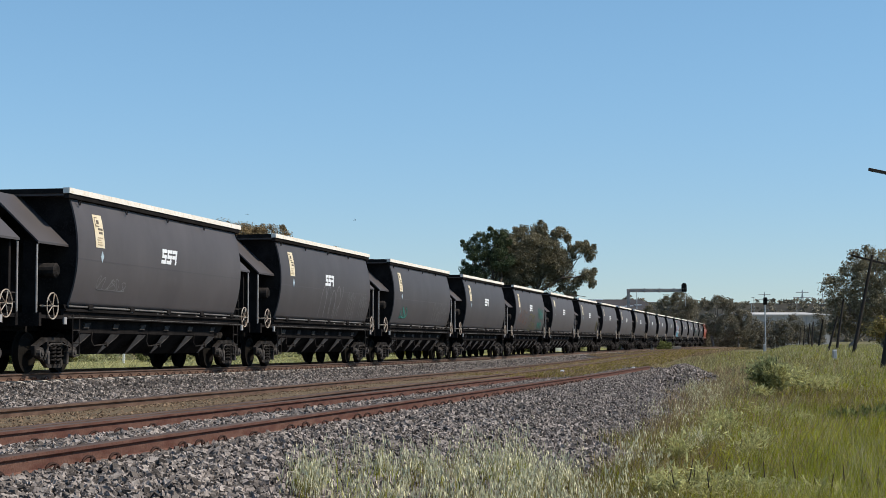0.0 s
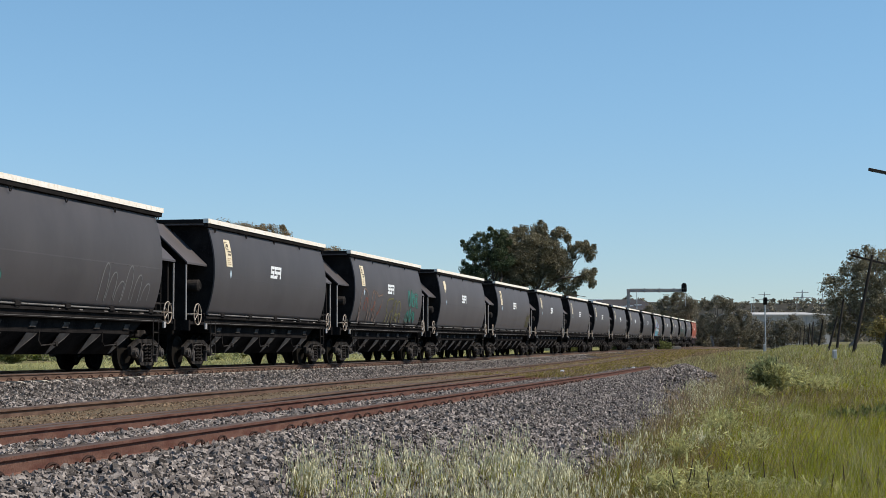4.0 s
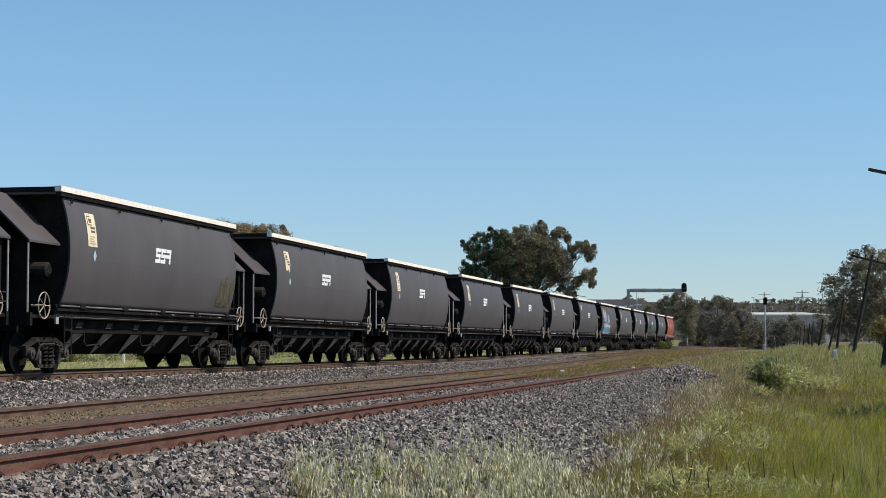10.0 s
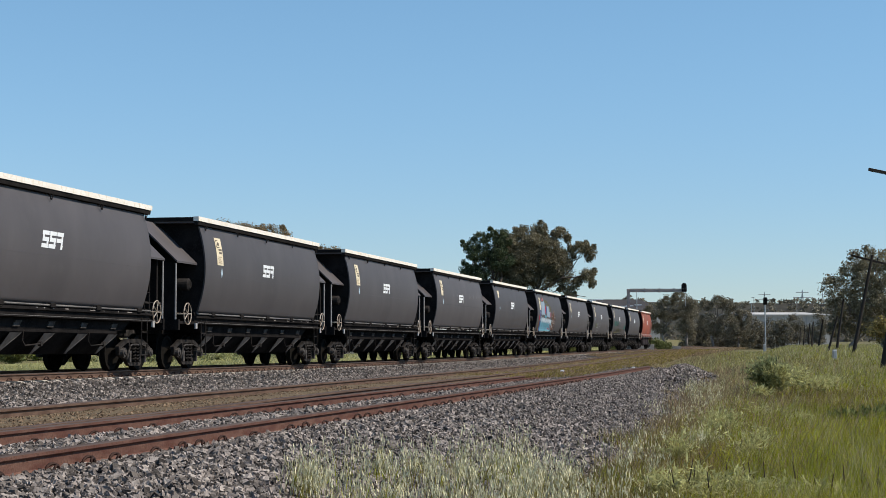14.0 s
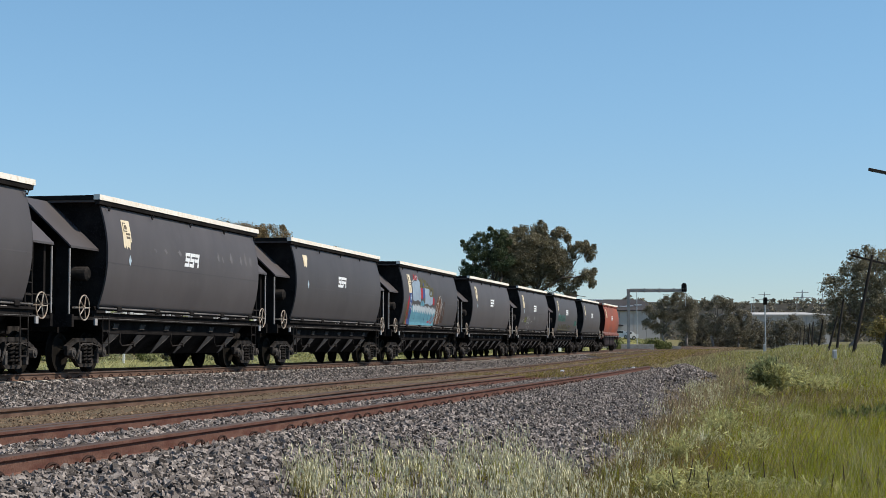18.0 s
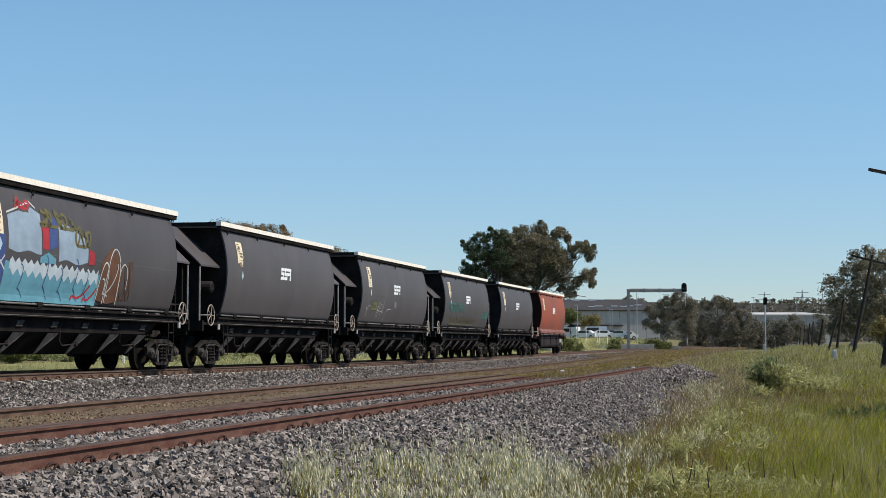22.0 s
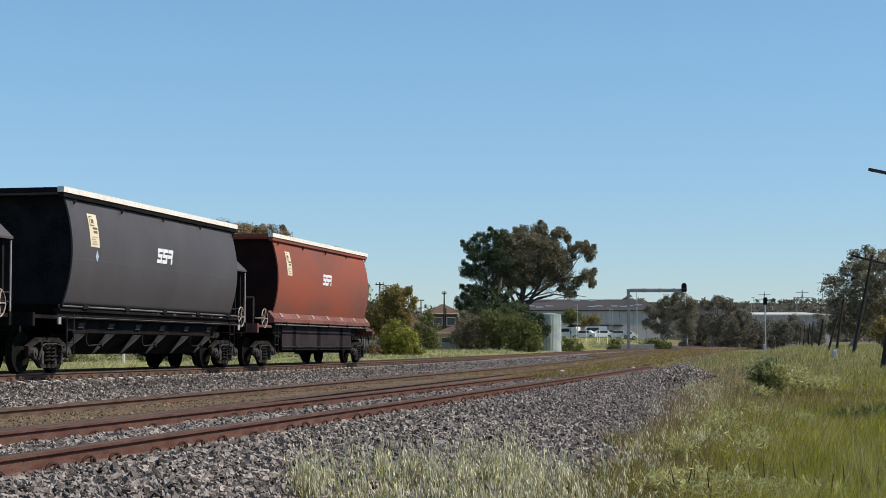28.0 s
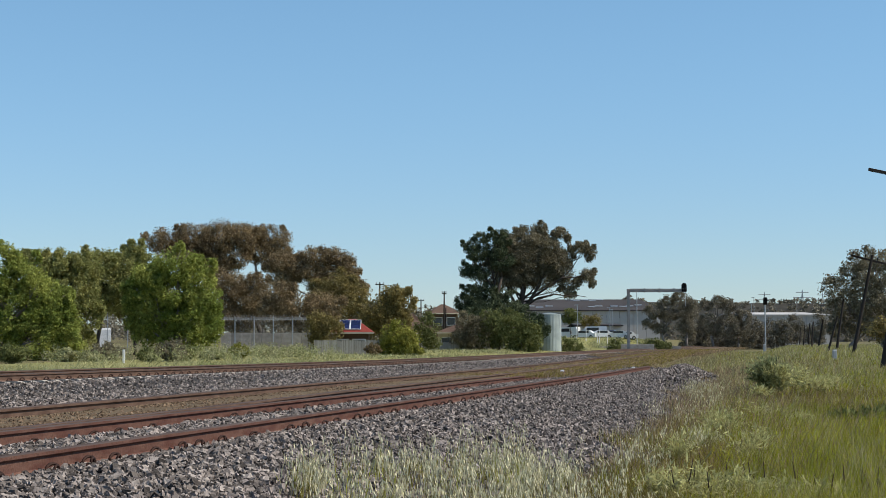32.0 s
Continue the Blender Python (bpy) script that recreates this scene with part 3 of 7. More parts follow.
    # end platforms with sill, posts, hood, ladder, hand wheel
    bm = bmesh.new()
    box(bm, -0.3, 0.3, -7.3, 7.3, 0.95, 1.28)
    part("centre_sill", bm, M_UNDER, w)
    for s, y in ((-1, Y0), (1, Y1)):
        ye = s * 7.32
        bm = bmesh.new()
        box(bm, -1.32, 1.32, min(y, ye), max(y, ye), 1.22, 1.30)
        box(bm, -1.34, 1.34, ye - 0.06, ye + 0.06, 1.05, 1.34)
        part("end_platform", bm, M_REDSILL if red else M_UNDER, w)
        y = B0 if s < 0 else B1
        yh = y + s * 1.6
        if not (red and s < 0):
            bm = bmesh.new()
            if not red:
                pts = [(1.22, 2.93), (0.0, 4.08), (-1.22, 2.93), (-1.22, 2.88), (0.0, 4.02), (1.22, 2.88)]
                prism(bm, pts, min(y, yh), max(y, yh))
                part("end_hood", bm, paint, w, "sloping gabled end hood")
        if not red:
            for sx in (-1, 1):
                bm = bmesh.new()
                bar(bm, (sx * 1.18, yh - s * 0.03, 1.3), (sx * 1.18, yh - s * 0.03, 2.86), 0.024)
                part("hood_post", bm, M_POST, w, "pale grey painted post")
            bm = bmesh.new()
            box(bm, 0.78, 1.1, yh - s * 0.22 - 0.05, yh - s * 0.22 + 0.05, 1.3, 2.95)
            part("hood_stanchion", bm, M_UNDER, w)
        if not red or s < 0:
            bm = bmesh.new()
            c = Vector((1.36, y + s * (1.12 if s < 0 else 0.7), 1.5))
            tube(bm, [c + Vector((0.0, 0.29 * math.cos(a), 0.29 * math.sin(a))) for a in np.linspace(0, 2 * math.pi, 24, False)], 0.016, 6, True)
            for a in np.linspace(0, 2 * math.pi, 5, False):
                bar(bm, c, c + Vector((0.0, 0.29 * math.cos(a), 0.29 * math.sin(a))), 0.013, None, 5)
            bar(bm, c - Vector((0.3, 0, 0)), c + Vector((0.03, 0, 0)), 0.025)
            part("hand_wheel", bm, M_HANDW, w, "cream painted brake hand wheel")
        for sx in (-1, 1):
            bm = bmesh.new()
            yl = y - s * 0.15
            for dy in (-0.19, 0.19):
                bar(bm, (sx * 1.36, yl + dy, 0.38), (sx * 1.36, yl + dy, 1.34), 0.016, None, 5)
            for z in (0.39, 0.68, 0.97):
                bar(bm, (sx * 1.36, yl - 0.19, z), (sx * 1.36, yl + 0.19, z), 0.016, None, 5)
            part("ladder", bm, M_BOGIE, w, "steel side ladder")
            if not red:
                bm = bmesh.new()
                box(bm, sx * 1.36 - 0.02, sx * 1.36 + 0.02, y - 0.08, y + 0.06, 1.1, 1.26)
                part("tag_plate", bm, M_POST, w, "small pale plate", pose(0, s * 0.45, 0))
                if s > 0:
                    bm = bmesh.new()
                    for dy in (0.08, 0.42):
                        bar(bm, (sx * 1.26, y + dy, 1.3), (sx * 1.26, y + dy, 2.9), 0.018, None, 5)
                    for k in range(6):
                        bar(bm, (sx * 1.26, y + 0.08, 1.45 + 0.27 * k), (sx * 1.26, y + 0.42, 1.45 + 0.27 * k), 0.016, None, 5)
                    part("end_ladder", bm, M_BOGIE, w, "steel end ladder")
        bm = bmesh.new()
        bar(bm, (0.0, ye, 0.98), (0.0, s * 7.6, 0.98), 0.11, None, 8)
        box(bm, -0.14, 0.16, s * 7.74 - 0.13, s * 7.74 + 0.13, 0.84, 1.12, None, 0.04)
        part("coupler", bm, M_BOGIE, w)
    bm = bmesh.new()
    if red:
        for x in (0.7, 1.0):
            bar(bm, (x, Y0 - 0.9, 1.3), (x, Y0 - 0.9, 2.15), 0.03)
        bar(bm, (0.7, Y0 - 0.9, 2.15), (1.0, Y0 - 0.9, 2.15), 0.03)
    else:
        bar(bm, (0.55, Y0 - 0.32, 2.32), (1.18, Y0 - 0.32, 2.32), 0.17, None, 14)
        bar(bm, (0.5, Y0 - 0.32, 2.32), (0.55, Y0 - 0.32, 2.32), 0.1, 0.17, 14)
        bar(bm, (1.18, Y0 - 0.32, 2.32), (1.23, Y0 - 0.32, 2.32), 0.17, 0.1, 14)
    part("hand_rail" if red else "air_reservoir", bm, M_SPRING if red else M_BOGIE, w, "dusty hand rail" if red else "grey brake air reservoir")
    bm = bmesh.new()
    for z in (1.55, 1.75):
        bar(bm, (1.15, Y1, z), (1.15, Y1 + 1.3, z), 0.018, None, 5)
    part("hand_rail", bm, M_BOGIE, w)
    # markings
    part("logo", on_side(logo_blocks(), -0.42, 2.76), M_WHITE, w, "plain white block marking")
    part("logo", logo_mirror(), M_WHITE, w, "plain white block marking")
    bm = bmesh.new()
    g = [[bm.verts.new((x, y, 0.13 * k)) for x, y in ((0, 0), (0, 0.52), (0.005, 0.52), (0.005, 0))] for k in range(7)]
    for a, b in zip(g, g[1:]):
        for k in range(4):
            bm.faces.new((a[k], a[(k + 1) % 4], b[(k + 1) % 4], b[k]))
    bm.faces.new(g[0]), bm.faces.new(g[-1])
    dec = part("decal", on_side(bm, Y0 + 1.24, 2.93), M_CREAM, w, "faded cream information decal")
    bm = bmesh.new()
    for a, b, c, d in ((0.07, 0.095, 0.52, 0.72), (0.07, 0.30, 0.50, 0.525), (0.07, 0.24, 0.70, 0.72), (0.16, 0.30, 0.56, 0.66), (0.20, 0.46, 0.42, 0.47), (0.22, 0.44, 0.33, 0.385)):
        box(bm, 0.006, 0.01, a, b, c, d)
    part("decal_bars", on_side(bm, Y0 + 1.24, 2.93), M_INK, dec)["kind"] = "stuff"
    bm = bmesh.new()
    for k in range(4):
        box(bm, 0.006, 0.01, 0.10 + 0.03 * (k % 2), 0.42 - 0.05 * (k % 3), 0.06 + 0.055 * k, 0.085 + 0.055 * k)
    part("small_print", on_side(bm, Y0 + 1.24, 2.93), M_FAINT, dec, "faint lines of small print")["kind"] = "stuff"
    # welded seam along the side plate
    for sx in () if red else (-1, 1):
        bm = bmesh.new()
        for z in (2.60,):
            xx = side_at(z)
            box(bm, sx * xx - 0.004, sx * xx + 0.0025, B0 + 0.02, B1 - 0.02, z, z + 0.03)
        part("weld_seam", bm, paint, w)
    bm = bmesh.new()
    prism(bm, [(0.0, -0.02), (0.09, 0.12), (0.0, 0.26), (-0.09, 0.12)], 0, 0.005, "x")
    if red:
        bm.free()
    else:
        part("diamond_mark", on_side(bm, Y0 + 1.62, 2.6), M_GALV0, w, "small pale blue diamond mark")
    make_bogie(w, -5.98)
    make_bogie(w, 5.98)
    return w


def logo_mirror():
    bm = on_side(logo_blocks(), -0.42, 2.76)
    for v in bm.verts:
        v.co.x, v.co.y = -v.co.x, -v.co.y
    return bm


def wagon_pose(s):
    a, b = place(s - 5.98, 0), place(s + 5.98, 0)
    y = (b - a).normalized()
    x = Vector((CA, -SA, 0))
    z = x.cross(y)
    m = Matrix((x, y, z)).transposed().to_4x4()
    m.translation = (a + b) / 2
    return m


def travelled(t):
    return PITCH * (0.600 * t + 0.00028 * t * t)


FIRST = 39.573 - Y0
grey_wagon = make_wagon(M_BODY)
wagons = []
for i in range(0, 19):
    s = FIRST + (i - 1) * PITCH
    w = grey_wagon if i == 0 else copy_thing(grey_wagon, wagon_pose(s))
    w.matrix_basis = wagon_pose(s)
    wagons.append((w, s))
red_wagon = make_wagon(M_RED, True)
red_wagon["label"] = "oxide red steel grain hopper wagon at the tail, white top rim"
red_wagon.matrix_basis = wagon_pose(FIRST + 18 * PITCH)
wagons.append((red_wagon, FIRST + 18 * PITCH))



# the last grey wagon carries no hood at its leading end
for o in [o for o in wagons[18][0].children if o.name.split(".")[0] in ("end_hood", "hood_post", "hood_stanchion", "air_reservoir", "hand_wheel")]:
    if np.mean([v.co.y for v in o.data.vertices]) < 0:
        bpy.data.objects.remove(o)


def torn_decal(low, seed):
    """What is left of a decal: a sheet with a ragged lower edge and a missing corner."""
    rr = random.Random(seed)
    bm = bmesh.new()
    cols = []
    for k in range(9):
        y = 0.065 * k
        lo = min(0.72, max(0.0, low + rr.uniform(-0.07, 0.09) + (0.16 if k > 6 else 0.0)))
        cols.append([bm.verts.new((x, y, z)) for z in (lo, lo + (0.78 - lo) * 0.5, 0.78) for x in (0, 0.005)])
    for a, b in zip(cols, cols[1:]):
        for i, j in ((0, 1), (1, 3), (3, 5), (5, 4), (4, 2), (2, 0)):
            bm.faces.new((a[i], b[i], b[j], a[j]))
    for c in (cols[0], cols[-1]):
        bm.faces.new((c[0], c[1], c[3], c[2])), bm.faces.new((c[2], c[3], c[5], c[4]))
    return finish("decal", on_side(bm, Y0 + 1.24, 2.93), M_CREAM)


for i, low, sd_ in ((6, 0.3, 2), (8, 0.16, 3), (12, 0.12, 7), (13, 0.42, 4), (15, 0.1, 5), (17, 0.05, 6)):
    for o in wagons[i][0].children:
        if o.name.startswith("decal"):
            o.data = torn_decal(low, sd_)
            o["label"] = "torn cream information decal"
            for c in [c for c in o.children if low > 0.1 and (c.name.startswith("small_print") or low > 0.25)]:
                bpy.data.objects.remove(c)


# ---------------------------------------------------------------- paint on the wagon sides
def paint_mat(name, c):
    return mat(name, c, tuple(0.82 * v for v in c), 0.65, scale=2.5, fine=18, bump=0.02)


G_PALE = paint_mat("pale_spray", (0.20, 0.195, 0.19))
G_WHITE = paint_mat("white_spray", (0.50, 0.50, 0.48))
G_PINK = paint_mat("pinkish_spray", (0.24, 0.165, 0.135))
G_TEAL = paint_mat("teal_spray", (0.055, 0.22, 0.18))
G_LIME = paint_mat("lime_spray", (0.24, 0.26, 0.10))
G_OLIVE = paint_mat("olive_spray", (0.14, 0.125, 0.06))
G_SCUFF = paint_mat("rubbed_grey", (0.17, 0.16, 0.16))
G_RUST = paint_mat("rust_red_spray", (0.24, 0.085, 0.06))
G_OLIVE2 = paint_mat("olive_yellow_spray", (0.22, 0.205, 0.085))
G_CYAN = paint_mat("cyan_spray", (0.13, 0.31, 0.38))
G_ICE = paint_mat("ice_white_spray", (0.46, 0.52, 0.55))
G_SKY = paint_mat("grey_blue_spray", (0.27, 0.34, 0.41))
G_NAVY = paint_mat("navy_spray", (0.06, 0.09, 0.22))
G_CRIMSON = paint_mat("crimson_spray", (0.36, 0.04, 0.05))
G_BROWN = paint_mat("brown_spray", (0.13, 0.065, 0.04))


def strokes(lines, width):
    """Painted strokes on the curved side: polylines of (y, z)."""
    bm = bmesh.new()
    for ln in lines:
        prev = None
        for k, (y, z) in enumerate(ln):
            y2, z2 = ln[min(k + 1, len(ln) - 1)]
            y1, z1 = ln[max(k - 1, 0)]
            t = Vector((y2 - y1, z2 - z1))
            t = Vector((-t.y, t.x)).normalized() * width / 2 if t.length else Vector((0, width / 2))
            cur = [bm.verts.new((side_at(min(4.05, max(1.73, zz))) + 0.008, yy, zz)) for yy, zz in ((y - t.x, z - t.y), (y + t.x, z + t.y))]
            if prev:
                bm.faces.new((prev[0], prev[1], cur[1], cur[0]))
            prev = cur
    return bm


def scrawl(seed, y0, y1, z0, z1, n, tall=1.0):
    """Loops of an unreadable tag."""
    rng = random.Random(seed)
    out = []
    for k in range(n):
        a = y0 + (y1 - y0) * k / n
        w = (y1 - y0) / n * rng.uniform(0.7, 1.5)
        h = (z1 - z0) * rng.uniform(0.6, 1.0)
        p, q, c = rng.uniform(0, 6), rng.uniform(1.0, 2.2), rng.uniform(-0.25, 0.25)
        out += ([(a + w * (0.5 + 0.5 * math.sin(p + t * q * 6.3) * (0.6 + 0.4 * t)) + c * t, z0 + h * (0.5 - 0.5 * math.cos(t * 6.3 * tall))) for t in [i / 18 for i in range(19)]])
    return [out]


def patch(y0, y1, lo, hi, n=24):
    """A painted field between two wavy edges."""
    bm = bmesh.new()
    cols = []
    for k in range(n + 1):
        y = y0 + (y1 - y0) * k / n
        a, b = lo(y), hi(y)
        col = []
        for j in range(7):
            z = a + (b - a) * j / 6
            col.append(bm.verts.new((side_at(min(4.05, max(1.73, z))) + 0.005, y, z)))
        cols.append(col)
    for a, b in zip(cols, cols[1:]):
        for j in range(6):
            bm.faces.new((a[j], b[j], b[j + 1], a[j + 1]))
    return bm


def arch(y0, y1, z0, z1, lean=0.0, n=14):
    """A tall loop: up one side, over the top and down the other."""
    return [(y0 + (y1 - y0) * (0.5 - 0.5 * math.cos(math.pi * k / n)) + lean * (math.sin(math.pi * k / n)), z0 + (z1 - z0) * math.sin(math.pi * k / n) ** 0.55) for k in range(n + 1)]


def hook(y0, y1, z0, z1, n=16):
    """A bent stroke with a curl at its foot."""
    return [(y0 + (y1 - y0) * (k / n) ** 1.4 + 0.1 * math.sin(7 * k / n), z1 - (z1 - z0) * (k / n) + 0.07 * math.sin(9 * k / n)) for k in range(n + 1)]


def sprayed(i, lines, width, mt, halo, label):
    """Spray strokes: a soft wide under-layer and a crisp line on it."""
    for ln in lines:
        if halo:
            tag(i, strokes([ln], width * 2.6), halo, "faint overspray of the graffiti")
        tag(i, strokes([ln], width), mt, label, 0.003)


def tag(i, bm, mt, label, lift=0.0):
    if lift:
        for v in bm.verts:
            v.co.x += lift
    part("graffiti", bm, mt, wagons[i][0], label)


H_PINK = paint_mat("pink_overspray", (0.105, 0.088, 0.08))
H_TEAL = paint_mat("teal_overspray", (0.062, 0.088, 0.08))
H_OLIVE = paint_mat("olive_overspray", (0.085, 0.077, 0.06))
tag(1, strokes(scrawl(1, -4.4, -2.6, 1.95, 2.3, 6), 0.02), G_PALE, "faint pale scribble")
sprayed(2, [arch(-0.85, -0.2, 1.66, 2.73, 0.1), arch(-0.2, 0.4, 1.75, 2.74, 0.05), arch(0.45, 1.1, 1.62, 2.62), arch(1.0, 1.65, 1.72, 2.78, 0.12), hook(2.0, 1.35, 1.68, 2.8)], 0.04, G_PALE, None, "tall pale looping scribble")
sprayed(2, [arch(a, a + 0.24, 1.6 + 0.1 * (k % 3), 2.62 - 0.12 * (k % 2), 0.15) for k, a in enumerate((2.65, 2.95, 3.2, 3.5, 4.5, 4.75, 5.05, 5.3))], 0.028, G_PALE, None, "faint pale scribble")
sprayed(3, scrawl(4, -4.2, -3.0, 1.85, 2.3, 4), 0.045, G_TEAL, H_TEAL, "small teal tag")
sprayed(3, [arch(a, a + 0.42, 1.7 + 0.06 * (k % 2), 2.6 - 0.2 * (k % 3), 0.12) for k, a in enumerate((2.2, 2.7, 3.2, 3.7, 4.3, 4.9))], 0.035, G_PALE, None, "tall pale looping scribble")
sprayed(5, [arch(-4.75, -3.4, 1.55, 2.84, -0.05), [(-4.72, 2.3), (-4.5, 2.1), (-4.62, 1.9), (-4.66, 1.55)], arch(-3.05, -2.35, 1.6, 2.8), [(-2.35, 2.8), (-1.95, 2.6), (-1.25, 2.7), (-1.3, 2.35), (-1.65, 2.0), (-1.9, 1.75), (-2.1, 1.55)], [(-2.4, 2.75), (-2.5, 2.2), (-2.55, 1.6)]], 0.042, G_PINK, H_PINK, "pinkish outline graffiti")
sprayed(5, [arch(-4.15, -3.75, 2.0, 2.5, 0.1), hook(-2.6, -2.9, 1.95, 2.35), hook(-1.55, -1.9, 1.85, 2.2)], 0.06, G_RUST, None, "rust red strokes inside the graffiti")
sprayed(5, [[(-0.35, 2.05), (-0.4, 2.45), (-0.1, 2.55), (0.6, 2.58), (0.75, 2.45), (0.65, 2.1), (0.35, 2.02), (0.1, 1.55)], [(-0.35, 2.05), (-0.1, 2.0), (-0.4, 1.6)], arch(0.75, 1.35, 1.6, 2.52), arch(1.3, 2.05, 1.75, 2.5), arch(1.15, 1.65, 1.65, 1.98), arch(1.6, 2.2, 1.6, 2.0)], 0.038, G_OLIVE2, H_OLIVE, "olive yellow outline graffiti")
sprayed(5, scrawl(8, 3.5, 5.1, 2.35, 3.0, 4, 1.5) + [[(4.7, 2.9), (5.2, 2.85), (4.9, 2.35), (5.3, 2.3)]], 0.055, G_TEAL, H_TEAL, "bright teal graffiti tag")
sprayed(5, scrawl(9, 3.4, 4.9, 1.7, 2.25, 4, 1.5), 0.055, G_TEAL, H_TEAL, "bright teal graffiti tag")
sprayed(7, scrawl(10, 4.6, 5.8, 1.8, 2.6, 5), 0.045, G_OLIVE, H_OLIVE, "olive scrawled graffiti")
for k, (y, h, b) in enumerate(((-2.6, 0.12, 0.2), (-1.9, 0.16, 0.25), (-0.9, 0.18, 0.3), (2.3, 0.3, 0.16), (2.7, 0.2, 0.12), (3.4, 0.34, 0.22), (4.3, 0.3, 0.2), (4.75, 0.42, 0.18), (5.2, 0.36, 0.22))):
    tag(12, patch(y, y + b, lambda v, y=y, b=b, h=h: 3.0 + 0.2 * abs(v - y - 0.7 * b) / b, lambda v, y=y, b=b, h=h: 3.0 + h * (1 - abs(v - y - 0.5 * b) / b), 8), G_SCUFF, "pale rubbed scuff on the paint")
rr = random.Random(12)
for k in range(26):
    bm = bmesh.new()
    a = -5.6 + 11.4 * rr.random()
    e = 0.08 + 0.7 * rr.random() ** 2
    box(bm, 1.352, 1.358, a, min(6.2, a + e), 1.40 + 0.02 * rr.random(), 1.44 + 0.02 * rr.random())
    part("flaked_paint", bm, G_LIME if k % 6 == 0 else G_WHITE if k % 2 else G_SCUFF, wagons[12][0], "pale flaked paint along the sill")
# one wagon has lost its mark
for o in wagons[3][0].children:
    if o.name.startswith("logo"):
        bpy.data.objects.remove(o)
# mural on one wagon
def zig(y, amp, rate):
    return amp * (abs((y * rate) % 1.0 - 0.5) * 2 - 0.5)


for o in wagons[14][0].children:
    if o.name.startswith("logo"):
        bpy.data.objects.remove(o)
tag(14, patch(-3.95, 1.0, lambda y: 1.56, lambda y: 2.3 - 0.02 * y + zig(y, 0.05, 3.1), 80), G_CYAN, "cyan field of a mural")
tag(14, patch(-3.75, 0.9, lambda y: 2.1 - 0.02 * y + zig(y, 0.16, 2.7), lambda y: 2.36 - 0.02 * y + zig(y, 0.12, 3.3), 120), G_ICE, "white jagged band of a mural", 0.002)
tag(14, patch(-3.85, -2.25, lambda y: 2.62 + 0.03 * math.sin(6 * y), lambda y: 3.36 + 0.26 * (y + 3.85) / 1.2 - 0.5 * max(0.0, y + 2.7)), G_SKY, "grey-blue field of a mural")
tag(14, patch(-1.35, 0.25, lambda y: 2.5 + 0.04 * math.sin(5 * y), lambda y: 3.46 - 0.26 * (y + 1.35)), G_SKY, "grey-blue field of a mural")
tag(14, patch(-4.8, -4.5, lambda y: 1.56, lambda y: 2.5 + 1.2 * (y + 4.8)), G_CRIMSON, "crimson bar of a mural")
tag(14, patch(-4.5, -3.97, lambda y: 1.56, lambda y: 2.95), G_NAVY, "navy bar of a mural")
tag(14, patch(-2.2, -1.85, lambda y: 2.72, lambda y: 3.3), G_CRIMSON, "crimson bar of a mural")
tag(14, patch(-1.82, -1.4, lambda y: 2.7 + 0.3 * (y + 1.82), lambda y: 3.46), G_NAVY, "navy bar of a mural")
tag(14, patch(0.28, 0.62, lambda y: 2.5, lambda y: 2.86 - 0.2 * (y - 0.28)), G_CRIMSON, "crimson bar of a mural", 0.003)
tag(14, patch(-2.3, -1.5, lambda y: 2.42, lambda y: 2.66 - 0.3 * abs(y + 1.9)), G_CYAN, "teal puddle of a mural", 0.003)
tag(14, patch(1.05, 2.35, lambda y: 1.62 + 0.12 * abs(y - 1.7), lambda y: 2.98 - 0.75 * abs(y - 1.7) ** 1.3, 20), G_BROWN, "brown plume of a mural")
sprayed(14, scrawl(20, -2.2, -0.5, 3.25, 3.62, 6), 0.075, G_OLIVE, None, "olive foliage of a mural")
sprayed(14, scrawl(23, -0.5, 0.5, 2.9, 3.35, 4), 0.075, G_OLIVE, None, "olive foliage of a mural")
sprayed(14, scrawl(24, -4.95, -4.6, 1.6, 2.6, 3), 0.06, G_OLIVE, None, "olive foliage of a mural")
sprayed(14, scrawl(25, -3.5, -2.8, 3.55, 3.75, 3), 0.06, G_CRIMSON, H_PINK, "crimson smoke of a mural")
sprayed(14, [arch(1.0, 1.5, 1.65, 2.6, 0.1), arch(1.4, 2.2, 1.62, 2.95, 0.1), hook(2.0, 1.5, 1.62, 2.6), hook(1.2, 1.7, 1.7, 2.2), arch(2.2, 2.7, 2.0, 2.6)], 0.035, G_WHITE, None, "white outlines of a mural")
sprayed(14, scrawl(26, 2.3, 3.0, 1.75, 2.7, 4), 0.035, G_BROWN, None, "brown outlines of a mural")
sprayed(14, [hook(a, a + 0.25, 1.6, 2.35 + 0.25 * (k % 2)) for k, a in enumerate((-3.2, -2.0, -1.2, -0.4, 0.2))], 0.028, G_NAVY, None, "navy outlines of a mural")
sprayed(14, [hook(0.5, -0.5, 1.62, 2.0), hook(0.9, 0.2, 1.6, 1.95)], 0.06, G_CRIMSON, None, "crimson strokes of a mural")
sprayed(14, [[(-3.9, 3.4), (-3.3, 3.55), (-2.7, 3.72), (-2.45, 3.6)], [(-4.3, 2.2), (-4.0, 2.5)], [(-4.35, 2.5), (-3.95, 2.2)]], 0.04, G_WHITE, None, "white outlines of a mural")
sprayed(16, [[(-4.85, 2.16), (-4.72, 2.05), (-4.7, 1.8)], [(-4.72, 2.03), (-4.5, 2.2), (-4.2, 2.2)]], 0.025, G_WHITE, None, "thin white scrawled tags")
sprayed(16, scrawl(30, -3.85, -3.25, 2.08, 2.42, 4), 0.035, G_LIME, H_OLIVE, "small lime tag")
